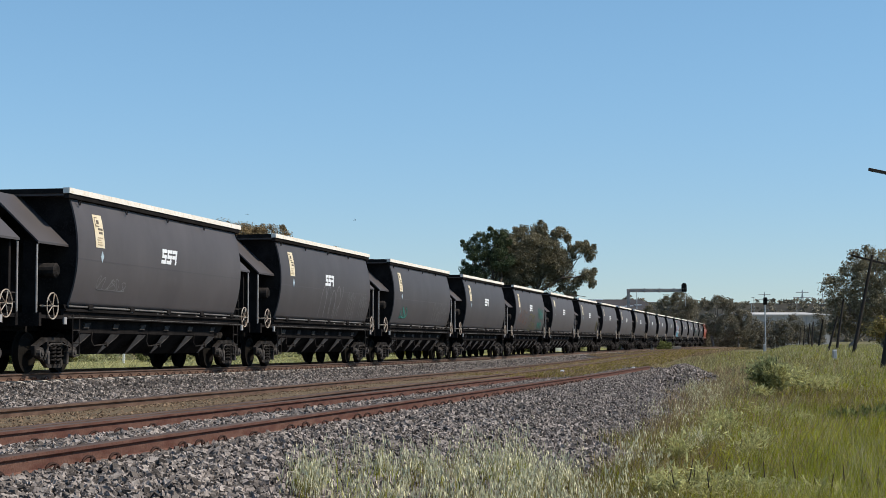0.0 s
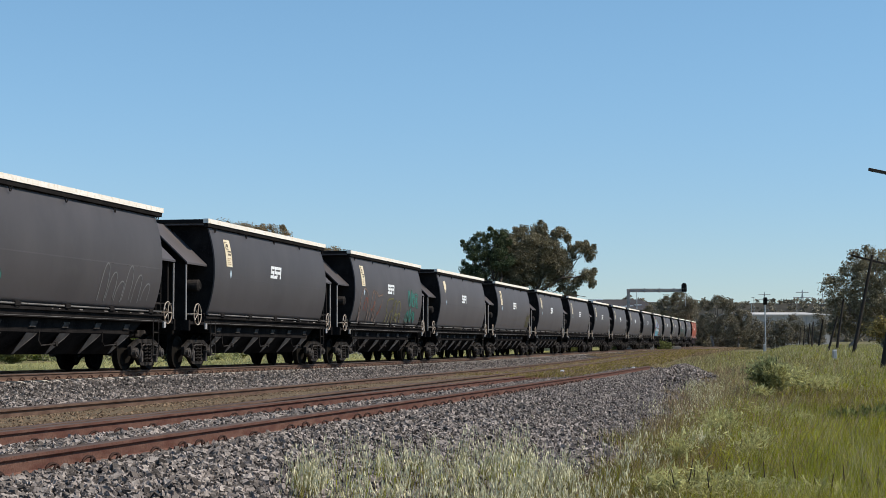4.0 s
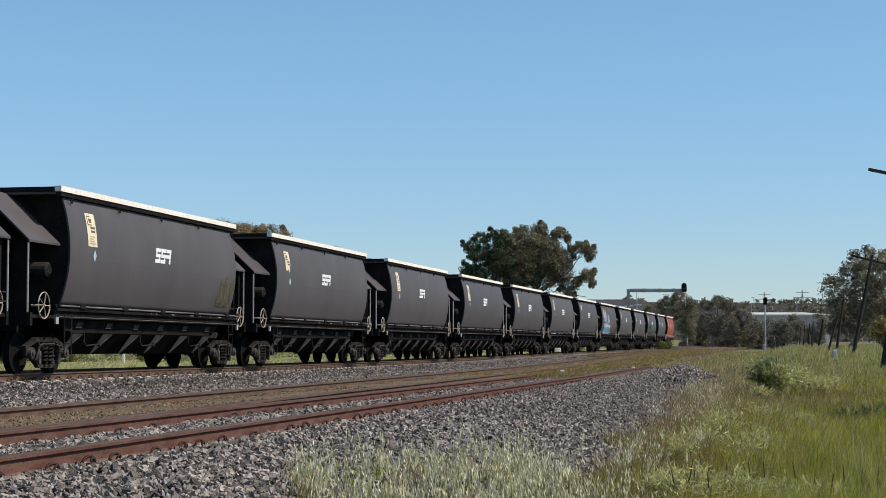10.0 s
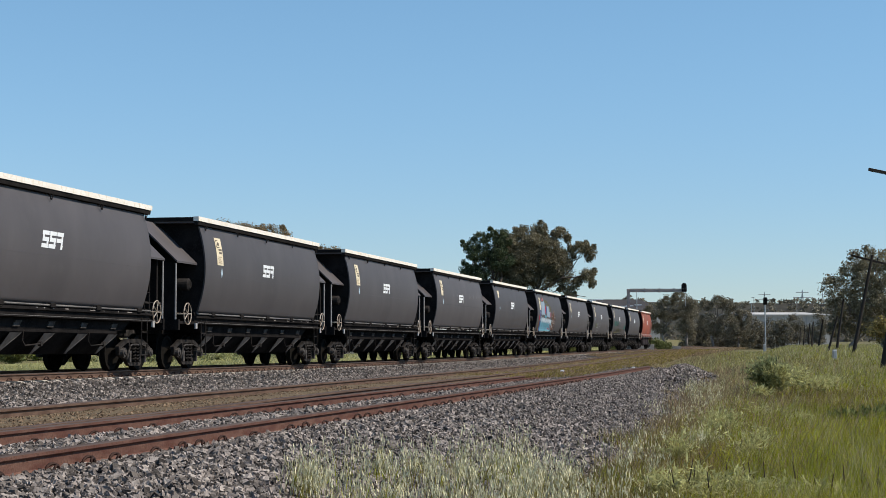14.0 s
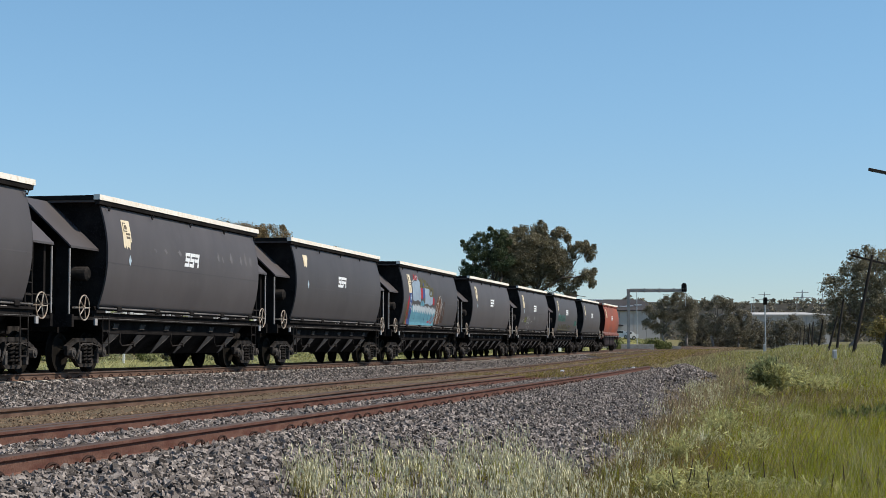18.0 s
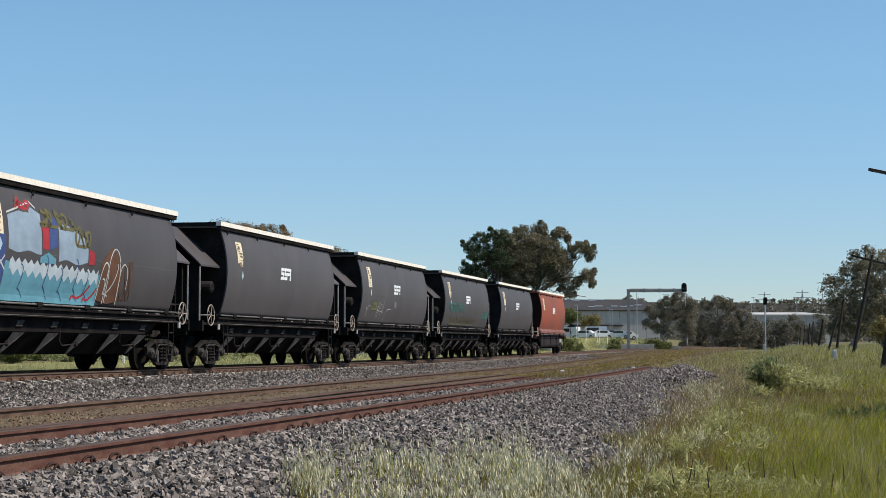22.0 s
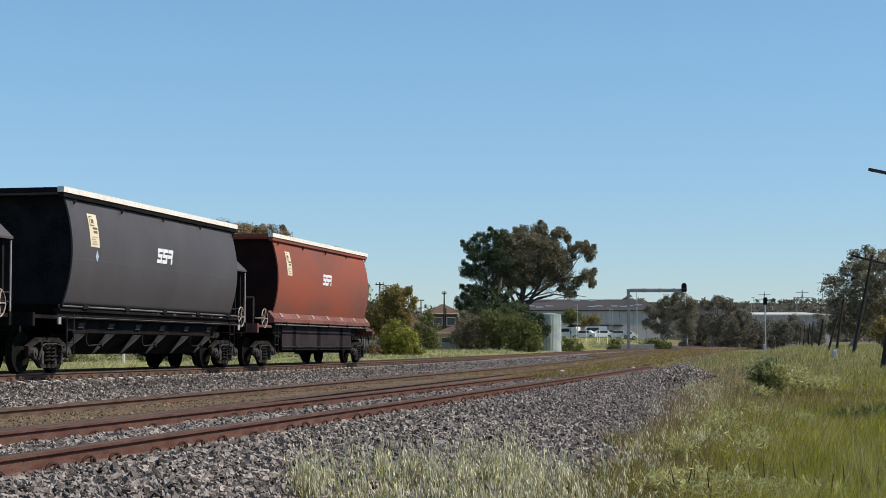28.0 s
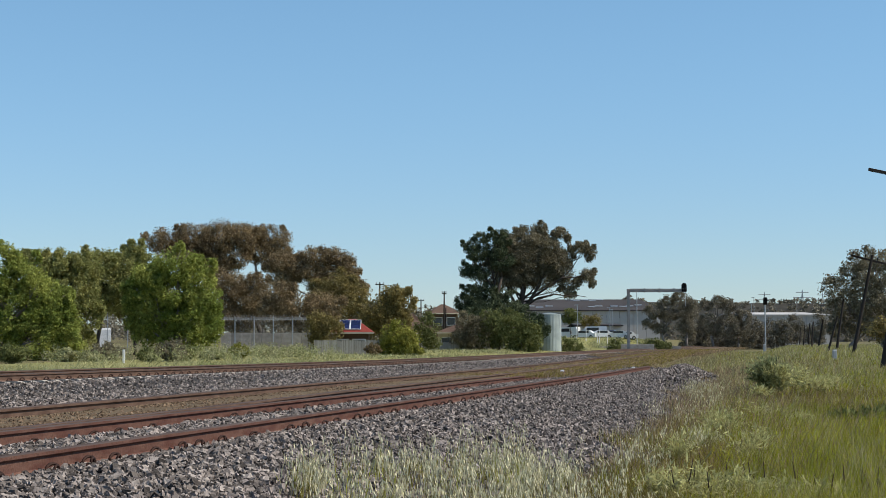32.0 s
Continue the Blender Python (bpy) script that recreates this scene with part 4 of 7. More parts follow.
sprayed(16, [hook(a, a - 0.15, 1.66 + 0.12 * (k % 3), 2.42 - 0.1 * (k % 2)) for k, a in enumerate((-2.95, -2.75, -2.5, -2.3, -2.1))] + [[(-3.0, 2.05), (-2.0, 2.0)], [(-1.9, 1.62), (-1.7, 1.9), (-1.3, 2.12), (-0.8, 2.14)]], 0.022, G_WHITE, None, "thin white scrawled tags")
tag(16, patch(-0.2, 0.14, lambda y: 2.18 + 0.5 * max(0.0, -y), lambda y: 2.46 - 0.4 * max(0.0, y), 8), G_PALE, "pale scraped patch")
sprayed(17, [arch(a, a + 0.28, 2.3, 2.72, 0.04) for a in (-4.55, -4.2, -3.85, -3.4, -2.6, -2.2, -1.7, -1.2)] + [[(-3.0, 2.3), (-2.95, 2.72), (-2.75, 2.3)]], 0.05, G_TEAL, H_TEAL, "teal block tag")
sprayed(17, scrawl(34, -4.4, 2.2, 1.7, 2.1, 16), 0.035, G_OLIVE, H_OLIVE, "olive scrawled graffiti")
sprayed(17, scrawl(35, 4.4, 5.6, 2.1, 2.4, 4), 0.055, G_TEAL, H_TEAL, "small teal tag")

# ---------------------------------------------------------------- scenery materials
M_BARK = mat("grey_bark", (0.16, 0.13, 0.11), (0.30, 0.27, 0.24), 0.9, scale=2, fine=14, bump=0.5, streak=(1, 1, 0.25))
M_DARKBARK = mat("dark_bark", (0.05, 0.042, 0.036), (0.09, 0.075, 0.06), 0.95, scale=2, fine=14, bump=0.6, streak=(1, 1, 0.25))


def leaf(name, c1, c2, tr=0.25, isl=0.45):
    return mat(name, c1, c2, 0.85, scale=0.45, fine=2.5, bump=0.0, c3=tuple(0.75 * a for a in c1), island=isl, translucent=tr, spec=0.08)


L_PEPPER = leaf("pepper_leaves", (0.205, 0.255, 0.056), (0.39, 0.405, 0.105), 0.42)
L_PEPPER2 = leaf("dull_pepper_leaves", (0.235, 0.245, 0.08), (0.37, 0.35, 0.13), 0.38)
L_BROWN = leaf("browned_gum_leaves", (0.21, 0.155, 0.088), (0.33, 0.245, 0.135))
L_GUM = leaf("gum_leaves", (0.175, 0.152, 0.096), (0.285, 0.25, 0.165))
L_YELLOW = leaf("wattle_leaves", (0.22, 0.18, 0.07), (0.31, 0.25, 0.10), 0.35)
L_PINE = leaf("pine_needles", (0.068, 0.09, 0.05), (0.115, 0.132, 0.072), 0.15)
L_DARK = leaf("dark_shrub_leaves", (0.125, 0.142, 0.052), (0.21, 0.22, 0.08))
L_LIME = leaf("lime_shrub_leaves", (0.21, 0.22, 0.045), (0.33, 0.31, 0.075), 0.35)
L_FAR = leaf("distant_tree_leaves", (0.17, 0.152, 0.108), (0.25, 0.22, 0.16), 0.2)
L_WEED = leaf("weed_leaves", (0.29, 0.30, 0.13), (0.44, 0.42, 0.24), 0.4)
L_SILVER = leaf("silver_weed_leaves", (0.36, 0.355, 0.13), (0.64, 0.59, 0.31), 0.4)
L_FENNEL = leaf("fennel_fronds", (0.18, 0.20, 0.085), (0.38, 0.39, 0.20), 0.35, 0.6)
L_GRASS = leaf("green_grass_blades", (0.25, 0.268, 0.022), (0.39, 0.37, 0.042), 0.5, 0.6)
L_VERGE = leaf("short_verge_grass", (0.47, 0.44, 0.17), (0.60, 0.55, 0.29), 0.5)
L_DEAD = leaf("brown_seeding_grass", (0.26, 0.185, 0.105), (0.36, 0.265, 0.16), 0.4, 0.55)
L_PALE = leaf("pale_seeding_grass", (0.36, 0.33, 0.15), (0.46, 0.42, 0.22), 0.45)
L_OLIVE = leaf("olive_grass_blades", (0.19, 0.16, 0.034), (0.27, 0.215, 0.052), 0.45, 0.6)
L_STRAW = leaf("straw_oat_heads", (0.70, 0.63, 0.38), (0.88, 0.82, 0.58), 0.4)
M_POLE = mat("tarred_pole", (0.03, 0.025, 0.022), (0.055, 0.045, 0.038), 0.9, scale=2, fine=20, bump=0.4, streak=(1, 1, 0.2))
M_GALV = mat("galvanised_steel", (0.36, 0.37, 0.38), (0.46, 0.47, 0.48), 0.55, 0.5, scale=2, fine=20, bump=0.1)
M_GANTRY = mat("weathered_grey_steel", (0.22, 0.22, 0.22), (0.30, 0.29, 0.28), 0.6, 0.3, scale=2, fine=15, bump=0.1)
M_BLACK = mat("matt_black_paint", (0.012, 0.012, 0.013), (0.02, 0.02, 0.02), 0.7, scale=3, fine=20, bump=0.05)
M_TANK = mat("pale_corrugated_tank", (0.31, 0.35, 0.33), (0.40, 0.44, 0.415), 0.6, 0.1, scale=1, fine=9, bump=0.1)
M_WALL = mat("grey_wall_cladding", (0.44, 0.40, 0.36), (0.50, 0.455, 0.415), 0.8, scale=0.1, fine=1, bump=0.05)
M_ROOFG = mat("brown_grey_roof", (0.05, 0.044, 0.042), (0.065, 0.058, 0.055), 0.9, scale=0.05, fine=0.6, bump=0.1)
M_SHEET = mat("pale_roof_sheet", (0.42, 0.40, 0.38), (0.50, 0.48, 0.45), 0.8, scale=0.1, fine=1, bump=0.05)
M_TILE = mat("brown_roof_tiles", (0.10, 0.066, 0.05), (0.14, 0.095, 0.07), 0.9, scale=0.5, fine=5, bump=0.3)
M_REDROOF = mat("red_roof_sheet", (0.22, 0.045, 0.036), (0.27, 0.06, 0.045), 0.7, scale=0.5, fine=5, bump=0.1)
M_CREAMW = mat("cream_house_wall", (0.50, 0.45, 0.34), (0.56, 0.5, 0.4), 0.9, scale=0.5, fine=6, bump=0.1)
M_PALING = mat("weathered_paling", (0.34, 0.31, 0.27), (0.46, 0.42, 0.37), 0.9, scale=1, fine=10, bump=0.3, vary=0.2)
M_PANEL = mat("solar_cells", (0.012, 0.016, 0.05), (0.016, 0.02, 0.07), 0.15, 0.0, scale=1, fine=10, bump=0.0, spec=0.6)
M_CARW = mat("white_car_paint", (0.75, 0.75, 0.75), (0.7, 0.7, 0.71), 0.3, scale=1, fine=5, bump=0.0, spec=0.5)
M_CARB = mat("blue_car_paint", (0.05, 0.08, 0.2), (0.06, 0.09, 0.22), 0.3, scale=1, fine=5, bump=0.0, spec=0.5)
M_GLASS = mat("dark_window_glass", (0.02, 0.025, 0.03), (0.03, 0.035, 0.04), 0.1, scale=1, fine=5, bump=0.0, spec=0.6)
M_HILL = mat("wooded_hill", (0.034, 0.033, 0.028), (0.055, 0.05, 0.04), 0.95, scale=0.02, fine=0.3, bump=0.3, c3=(0.06, 0.06, 0.05))
M_PYLON = mat("pylon_steel", (0.3, 0.32, 0.34), (0.36, 0.38, 0.4), 0.6, 0.4, scale=1, fine=5, bump=0.0)


def spot(u, y, dz=0.0):
    """A foot on the ground: u thousandths of the distance to the side, y metres ahead."""
    x = u * y / 1000
    return Vector((x, y, ground_z(*line_coords(x, y)) + dz))


# ---------------------------------------------------------------- trees
def leaf_cloud(rng, centres, radii, per, size, flat=1.0):
    """Small leaf triangles round the centres: arrays of vertices and faces."""
    n = len(centres) * per
    c = np.repeat(np.asarray(centres), per, 0)
    r = np.repeat(np.asarray(radii), per, 0)
    p = c + np.clip(rng.normal(0, 1, (n, 3)), -1.5, 1.5) * r[:, None] * np.array([0.5, 0.5, 0.5 * flat])
    a = rng.normal(0, 1, (n, 3))
    a /= np.linalg.norm(a, axis=1)[:, None]
    b = np.cross(a, rng.normal(0, 1, (n, 3)))
    b /= np.linalg.norm(b, axis=1)[:, None] + 1e-6
    s = (size * rng.uniform(0.6, 1.4, n))[:, None]
    v = np.stack([p - a * s, p + a * s + b * s * 0.5, p + a * s * 0.8 - b * s * 0.5], 1).reshape(-1, 3)
    f = np.arange(n * 3).reshape(-1, 3)
    return v, f


def tree(name, u, y, clumps, leaves, label, bark=M_BARK, r=0.3, seed=1, dens=1.0, size=0.105, per=105, puff=0.56, category="tree", trunk=True, group="", lift=0.0, wisp=0):
    """clumps: (side, height, half width, half height) in metres from the foot; the crown is many leaf sprays on them."""
    rng = np.random.default_rng(seed)
    clumps = [(a, b + lift, c, d) for a, b, c, d in clumps]
    for a, b, c, d in list(clumps) if wisp else ():
        for _ in range(wisp):
            e, h = rng.uniform(0, 2 * math.pi), rng.uniform(0.8, 1.1)
            if rng.random() < 0.45:
                e, h = rng.uniform(0.3, 2.8), rng.uniform(1.05, 1.28)
                clumps.append((a + math.cos(e) * c * h, b + math.sin(e) * d * h, 0.12 + 0.08 * c, 0.2 + 0.12 * d))
                continue
            clumps.append((a + math.cos(e) * c * h, b + max(-0.3, math.sin(e)) * d * h, c * rng.uniform(0.16, 0.36), d * rng.uniform(0.2, 0.42)))
    foot = spot(u, y, -0.1)
    t = thing(name, Matrix.Translation(foot), label, category, group)
    cen, rad = [], []
    for cx, cz, rx, rz in clumps:
        k = max(6, int(dens * 20 * (rx * rz) ** 0.75))
        for _ in range(k):
            d = rng.normal(0, 1, 3)
            d /= np.linalg.norm(d)
            q = rng.uniform(0.5, 1.0) ** 0.6
            p = np.array([cx + d[0] * rx * q, d[1] * rx * 0.8 * q, cz + d[2] * rz * q])
            if p[2] < 0.25:
                continue
            cen.append(p)
            rad.append(puff * rng.uniform(0.6, 1.3) * min(1.0, 0.35 + 0.75 * math.sqrt(rx * rz)))
    v, f = leaf_cloud(rng, cen, rad, int(per * 0.9), size)
    bulk("crown", v, f, leaves, "", "", "", t)
    if trunk:
        bm = bmesh.new()
        top = max(clumps, key=lambda c: c[3] * c[2])
        fork = Vector((top[0] * 0.45, 0, max(0.8, min(c[1] - c[3] * 0.6 for c in clumps) * 0.9)))
        tube(bm, [(0, 0, 0), (fork.x * 0.3, 0.05, fork.z * 0.45), fork], r, 8)
        high = max(clumps, key=lambda c: c[1] * min(c[2], 1.2))
        lead = Vector((high[0], 0.2, high[1]))
        knee = fork.lerp(lead, 0.5) + Vector((0.08 * (lead.z - fork.z), 0.1, 0))
        bar(bm, fork, knee, r * 0.8, r * 0.5, 7)
        bar(bm, knee, lead, r * 0.5, r * 0.12, 7)
        for c in [c for c in clumps if c[2] > 0.35]:
            end = Vector((c[0], rng.uniform(-0.3, 0.3) * c[2], c[1] + 0.2 * c[3]))
            up = min(0.8, max(0.0, (end.z - fork.z) / max(0.5, lead.z - fork.z) - 0.42))
            root = fork.lerp(lead, up)
            mid = root.lerp(end, 0.5) + Vector((rng.uniform(-0.4, 0.4), rng.uniform(-0.4, 0.4), -0.07 * (end - root).length))
            g = r * min(1.0, math.sqrt(c[2] * c[3]) / 1.5)
            bar(bm, root, mid, g * 0.5 * (1 - 0.5 * up), g * 0.3, 6)
            bar(bm, mid, end, g * 0.3, g * 0.1, 6)
            for _ in range(4):
                tip = end + Vector((rng.uniform(-1, 1) * c[2] * 0.8, rng.uniform(-1, 1) * c[2] * 0.6, rng.uniform(-0.2, 0.9) * c[3]))
                bar(bm, mid.lerp(end, rng.uniform(0.2, 0.9)), tip, g * 0.18, g * 0.04, 5)
        part("trunk", bm, bark, t, "", None, True)
    return t


# green pepper trees beside the line
tree("pepper_tree", -255.3, 112, [(-1.2, 6.2, 1.8, 1.7), (0.6, 5.2, 1.8, 1.6), (2.0, 4.2, 1.4, 1.5), (-2.2, 4.2, 2.0, 2.2), (0.4, 3.2, 2.2, 2.0), (2.8, 2.8, 1.3, 1.8), (3.9, 1.6, 1.0, 1.5), (-1.4, 1.6, 2.2, 1.5), (1.6, 1.2, 2.2, 1.1)], L_PEPPER,
     "dense bright green pepper tree beside the track", seed=3, wisp=3, dens=1.6, size=0.088, per=108, puff=0.46)
tree("pepper_tree", -232.5, 124, [(-0.6, 6.6, 1.4, 1.2), (0.9, 6.8, 1.5, 1.1), (2.4, 6.7, 1.3, 1.1), (-0.4, 5.0, 2.0, 1.4), (1.6, 5.0, 2.0, 1.5), (0.2, 3.2, 2.2, 1.6), (2.2, 3.0, 1.8, 1.6), (1.2, 1.4, 2.2, 1.2)], L_PEPPER2,
     "dull green bushy pepper tree", bark=M_DARKBARK, r=0.16, seed=4, wisp=3, dens=1.6, size=0.095, per=92, puff=0.46)
tree("pepper_tree", -205.1, 134, [(-1.2, 7.2, 1.5, 1.2), (0.5, 7.4, 1.6, 1.1), (2.2, 7.2, 1.4, 1.2), (-0.8, 5.6, 1.8, 1.4), (1.2, 5.6, 2.0, 1.4), (2.8, 5.4, 1.4, 1.5), (0.4, 4.4, 2.2, 0.9)], L_PEPPER2,
     "dull green bushy pepper tree", bark=M_DARKBARK, r=0.16, seed=5, wisp=3, dens=1.6, size=0.095, per=92, puff=0.46)
tree("pepper_tree", -181.8, 138, [(0.0, 8.2, 0.9, 1.0), (-0.9, 7.2, 1.4, 1.2), (1.0, 7.2, 1.5, 1.2), (0.0, 5.4, 2.2, 1.5), (-1.0, 4.2, 1.6, 0.9)], L_PEPPER2,
     "dull green bushy pepper tree", bark=M_DARKBARK, r=0.16, seed=6, wisp=3, dens=1.6, size=0.095, per=92, puff=0.46)
tree("pepper_tree", -159.4, 118, [(0.1, 6.5, 1.6, 1.2), (-1.5, 5.6, 1.5, 1.3), (1.6, 5.6, 1.3, 1.3), (0.3, 4.6, 2.0, 1.4), (-2.2, 4.3, 1.2, 1.5), (2.2, 4.2, 1.2, 1.5), (-0.9, 3.0, 1.6, 1.5), (1.6, 2.8, 1.6, 1.4), (2.5, 2.2, 0.8, 1.0), (-1.8, 2.2, 1.2, 1.1), (0.8, 1.5, 1.8, 0.8)], L_PEPPER,
     "rounded bright green pepper tree beside the track", seed=7, wisp=3, dens=1.6, size=0.088, per=108, puff=0.46)
# tall browned gums
tree("gum_tree", -104.9, 190, [(-11.0, 11.2, 2.4, 1.5), (-8.0, 11.9, 2.6, 1.6), (-5.2, 11.9, 2.4, 1.7), (-9.8, 10.4, 2.2, 1.2), (-6.6, 10.4, 2.2, 1.3), (-3.0, 11.9, 1.8, 1.4), (-8.5, 9.6, 2.4, 1.3), (-3.8, 9.8, 2.0, 1.6), (-5.5, 8.4, 1.8, 1.3)], L_BROWN,
     "tall gum tree with browned flat-topped crown", M_DARKBARK, seed=11, wisp=2, lift=0.7, r=0.22, dens=1.7, size=0.092, per=100, puff=0.62)
tree("gum_tree", -105.6, 193, [(-2.0, 12.2, 2.2, 1.4), (0.6, 12.1, 2.2, 1.4), (-0.5, 10.6, 2.2, 1.3), (1.6, 10.8, 1.4, 1.2), (1.0, 9.2, 1.2, 0.8)], [L_BROWN],
     "tall gum tree with browned crown and pale trunk", seed=12, wisp=2, lift=0.5, r=0.15, dens=1.6, size=0.092, per=100, puff=0.58)
tree("gum_tree", -121.6, 184, [(-0.6, 6.4, 1.8, 1.8), (1.0, 5.4, 1.8, 2.0), (-1.8, 4.4, 1.6, 2.0), (2.0, 7.0, 1.2, 1.1), (2.4, 4.2, 1.6, 1.6), (0.2, 3.2, 2.2, 1.4), (-2.2, 7.6, 1.3, 1.2)], L_BROWN, "low browned gum tree behind the fence", seed=13, wisp=2, r=0.2, dens=1.5, size=0.092, per=100, puff=0.62)
tree("gum_tree", -76.2, 180, [(-3.6, 9.2, 1.5, 1.2), (-2.0, 8.8, 1.6, 1.2), (0.2, 9.9, 1.8, 1.1), (2.2, 9.8, 1.7, 1.1), (3.4, 8.4, 1.3, 1.2), (4.2, 7.8, 0.9, 0.8), (-0.5, 8.2, 2.0, 1.0), (1.8, 8.2, 1.6, 1.0), (-3.2, 7.4, 1.4, 0.9), (0.8, 6.8, 1.5, 1.2), (3.2, 6.6, 1.5, 1.2), (4.6, 6.4, 1.0, 0.9)], L_BROWN,
     "spreading brown-green gum tree with a dense crown", M_DARKBARK, seed=14, wisp=2, r=0.26, dens=1.6, size=0.092, per=100, puff=0.58)
tree("wattle_tree", -64.8, 172, [(0.6, 6.6, 1.5, 1.2), (2.0, 5.4, 1.5, 1.5), (-1.0, 5.4, 1.4, 1.4), (0.4, 3.8, 2.2, 1.6), (3.0, 4.0, 1.3, 1.3)], L_YELLOW, "tall yellow-brown wattle tree by the fence", seed=15, wisp=2, r=0.18, dens=1.3, per=85, puff=0.7)
tree("wattle_tree", -84.9, 166, [(-2.2, 5.4, 1.4, 1.2), (-1.0, 4.8, 1.6, 1.4), (-2.6, 3.8, 1.4, 1.4), (0.4, 3.8, 1.8, 1.4), (2.2, 4.2, 1.8, 1.4), (2.4, 2.6, 1.6, 1.2)], L_BROWN, "rusty brown wattle shrub by the fence", M_DARKBARK, seed=16, wisp=2, r=0.16, dens=1.4, per=85, puff=0.7)
tree("wattle_tree", -69.5, 143, [(-0.4, 2.7, 1.0, 0.8), (0.4, 2.2, 0.9, 0.9), (-0.3, 1.6, 1.0, 0.9)], L_YELLOW, "low yellow-brown wattle shrub by the fence", seed=17, wisp=2, r=0.12)
tree("wattle_tree", -30.1, 156, [(0.2, 5.2, 1.2, 1.0), (1.0, 4.4, 1.0, 1.4), (-1.0, 4.2, 1.2, 1.4), (-2.0, 3.2, 1.2, 1.3), (0.0, 2.4, 1.6, 1.5)], L_YELLOW, "ragged yellow-green wattle tree", seed=18, wisp=2, r=0.16, dens=1.2)
tree("wattle_tree", -40.8, 162, [(0.0, 3.6, 1.2, 1.4), (-0.8, 2.6, 1.1, 1.4)], L_GUM, "ragged grey-green wattle tree", seed=19, wisp=2, r=0.14, dens=1.2)
tree("shrub", -27.4, 140, [(0.0, 1.5, 1.2, 1.3), (0.9, 1.2, 0.9, 1.1), (-0.7, 0.9, 0.8, 0.8)], L_LIME, "yellow-green garden shrub at the fence", seed=20, r=0.08, category="shrub")
tree("garden_tree", -9.7, 170, [(0.0, 2.4, 1.2, 1.5), (0.2, 1.2, 1.2, 1.2)], L_DARK, "dark green garden tree by a house", seed=21, r=0.14)
# the large pine and gum standing together
tree("pine_tree", 28.1, 186, [(-2.0, 11.4, 1.0, 0.8), (-1.1, 12.4, 0.9, 0.5), (0.7, 12.7, 1.2, 0.5), (-1.4, 10.4, 1.2, 0.6), (0.4, 11.2, 1.5, 1.2), (1.2, 9.8, 1.4, 1.0), (-2.7, 8.8, 0.7, 0.7), (-1.4, 8.4, 1.3, 0.7), (-2.0, 6.7, 1.1, 0.4), (-0.5, 6.6, 1.5, 0.5), (-3.0, 5.3, 1.0, 0.6), (-2.0, 5.8, 1.4, 0.5), (-2.7, 4.4, 1.2, 0.5), (-1.0, 5.0, 1.5, 0.6), (0.7, 5.6, 1.2, 0.6), (0.1, 4.1, 1.6, 0.5), (2.2, 4.0, 1.6, 0.5), (1.2, 6.1, 1.1, 0.6), (1.9, 4.7, 1.2, 0.6)],
     L_PINE, "tall dark green pine beside the gum", M_DARKBARK, 0.34, 31, 2.0, 0.085, 84, 0.42, wisp=2)
big_gum = tree("gum_tree", 45.4, 188, [(-1.3, 11.4, 1.7, 1.6), (0.9, 12.1, 1.9, 1.4), (2.2, 13.2, 0.7, 0.8), (2.8, 11.4, 1.7, 1.5), (4.1, 9.7, 1.6, 1.7), (1.6, 9.6, 2.0, 1.6), (-0.9, 9.3, 1.8, 1.5), (-3.1, 8.6, 1.9, 1.3), (2.5, 7.8, 1.7, 1.0), (0.2, 10.6, 2.2, 1.7), (3.0, 9.8, 2.0, 1.8), (0.4, 8.4, 2.0, 1.2), (-2.4, 10.0, 1.4, 1.2), (5.0, 8.4, 0.9, 1.2), (5.0, 6.8, 0.8, 0.3), (5.6, 6.1, 0.7, 0.22), (-1.4, 7.6, 1.5, 0.7),
                             (4.4, 13.0, 0.9, 0.42), (5.3, 12.4, 0.32, 0.4), (6.6, 11.4, 0.95, 0.55), (5.8, 10.9, 0.45, 0.55), (7.8, 10.8, 0.5, 0.85), (7.5, 8.4, 0.9, 0.6), (6.3, 7.4, 0.5, 0.45), (8.0, 7.5, 0.35, 0.5)],
     L_GUM, "large dense brown-green gum tree with dark branches", M_DARKBARK, 0.36, 32, 2.0, 0.092, 88, 0.52, wisp=2)
for way, r0 in (([(0.1, 0, 4.4), (0.2, -0.2, 6.0), (0.5, -0.3, 8.6)], 0.30), ([(0.0, 0, 4.3), (-0.9, -0.3, 5.9), (-1.5, -0.2, 7.6)], 0.22),
                ([(0.2, 0, 4.4), (1.3, -0.5, 5.8), (2.3, -0.7, 7.6), (3.0, -0.6, 9.2)], 0.27), ([(0.6, -0.3, 4.9), (2.0, -0.7, 5.8), (3.8, -1.0, 6.2), (5.4, -1.1, 6.0), (6.4, -1.1, 6.05), (7.3, -1.1, 5.9)], 0.14),
                ([(1.4, -0.5, 5.9), (2.9, -0.9, 6.9), (4.6, -1.0, 8.0), (5.6, -0.9, 8.9), (6.6, -0.8, 10.4)], 0.15), ([(4.6, -1.0, 8.0), (6.0, -0.9, 8.1), (7.2, -0.8, 8.3)], 0.09),
                ([(0.0, 0.1, 4.2), (-1.8, 0.4, 5.6), (-3.2, 0.5, 7.6)], 0.18)):
    bm = bmesh.new()
    for q, (a, b) in enumerate(zip(way, way[1:])):
        bar(bm, Vector(a), Vector(b), r0 * 0.72 ** q, r0 * 0.72 ** (q + 1), 8)
    part("limb", bm, M_DARKBARK, big_gum)
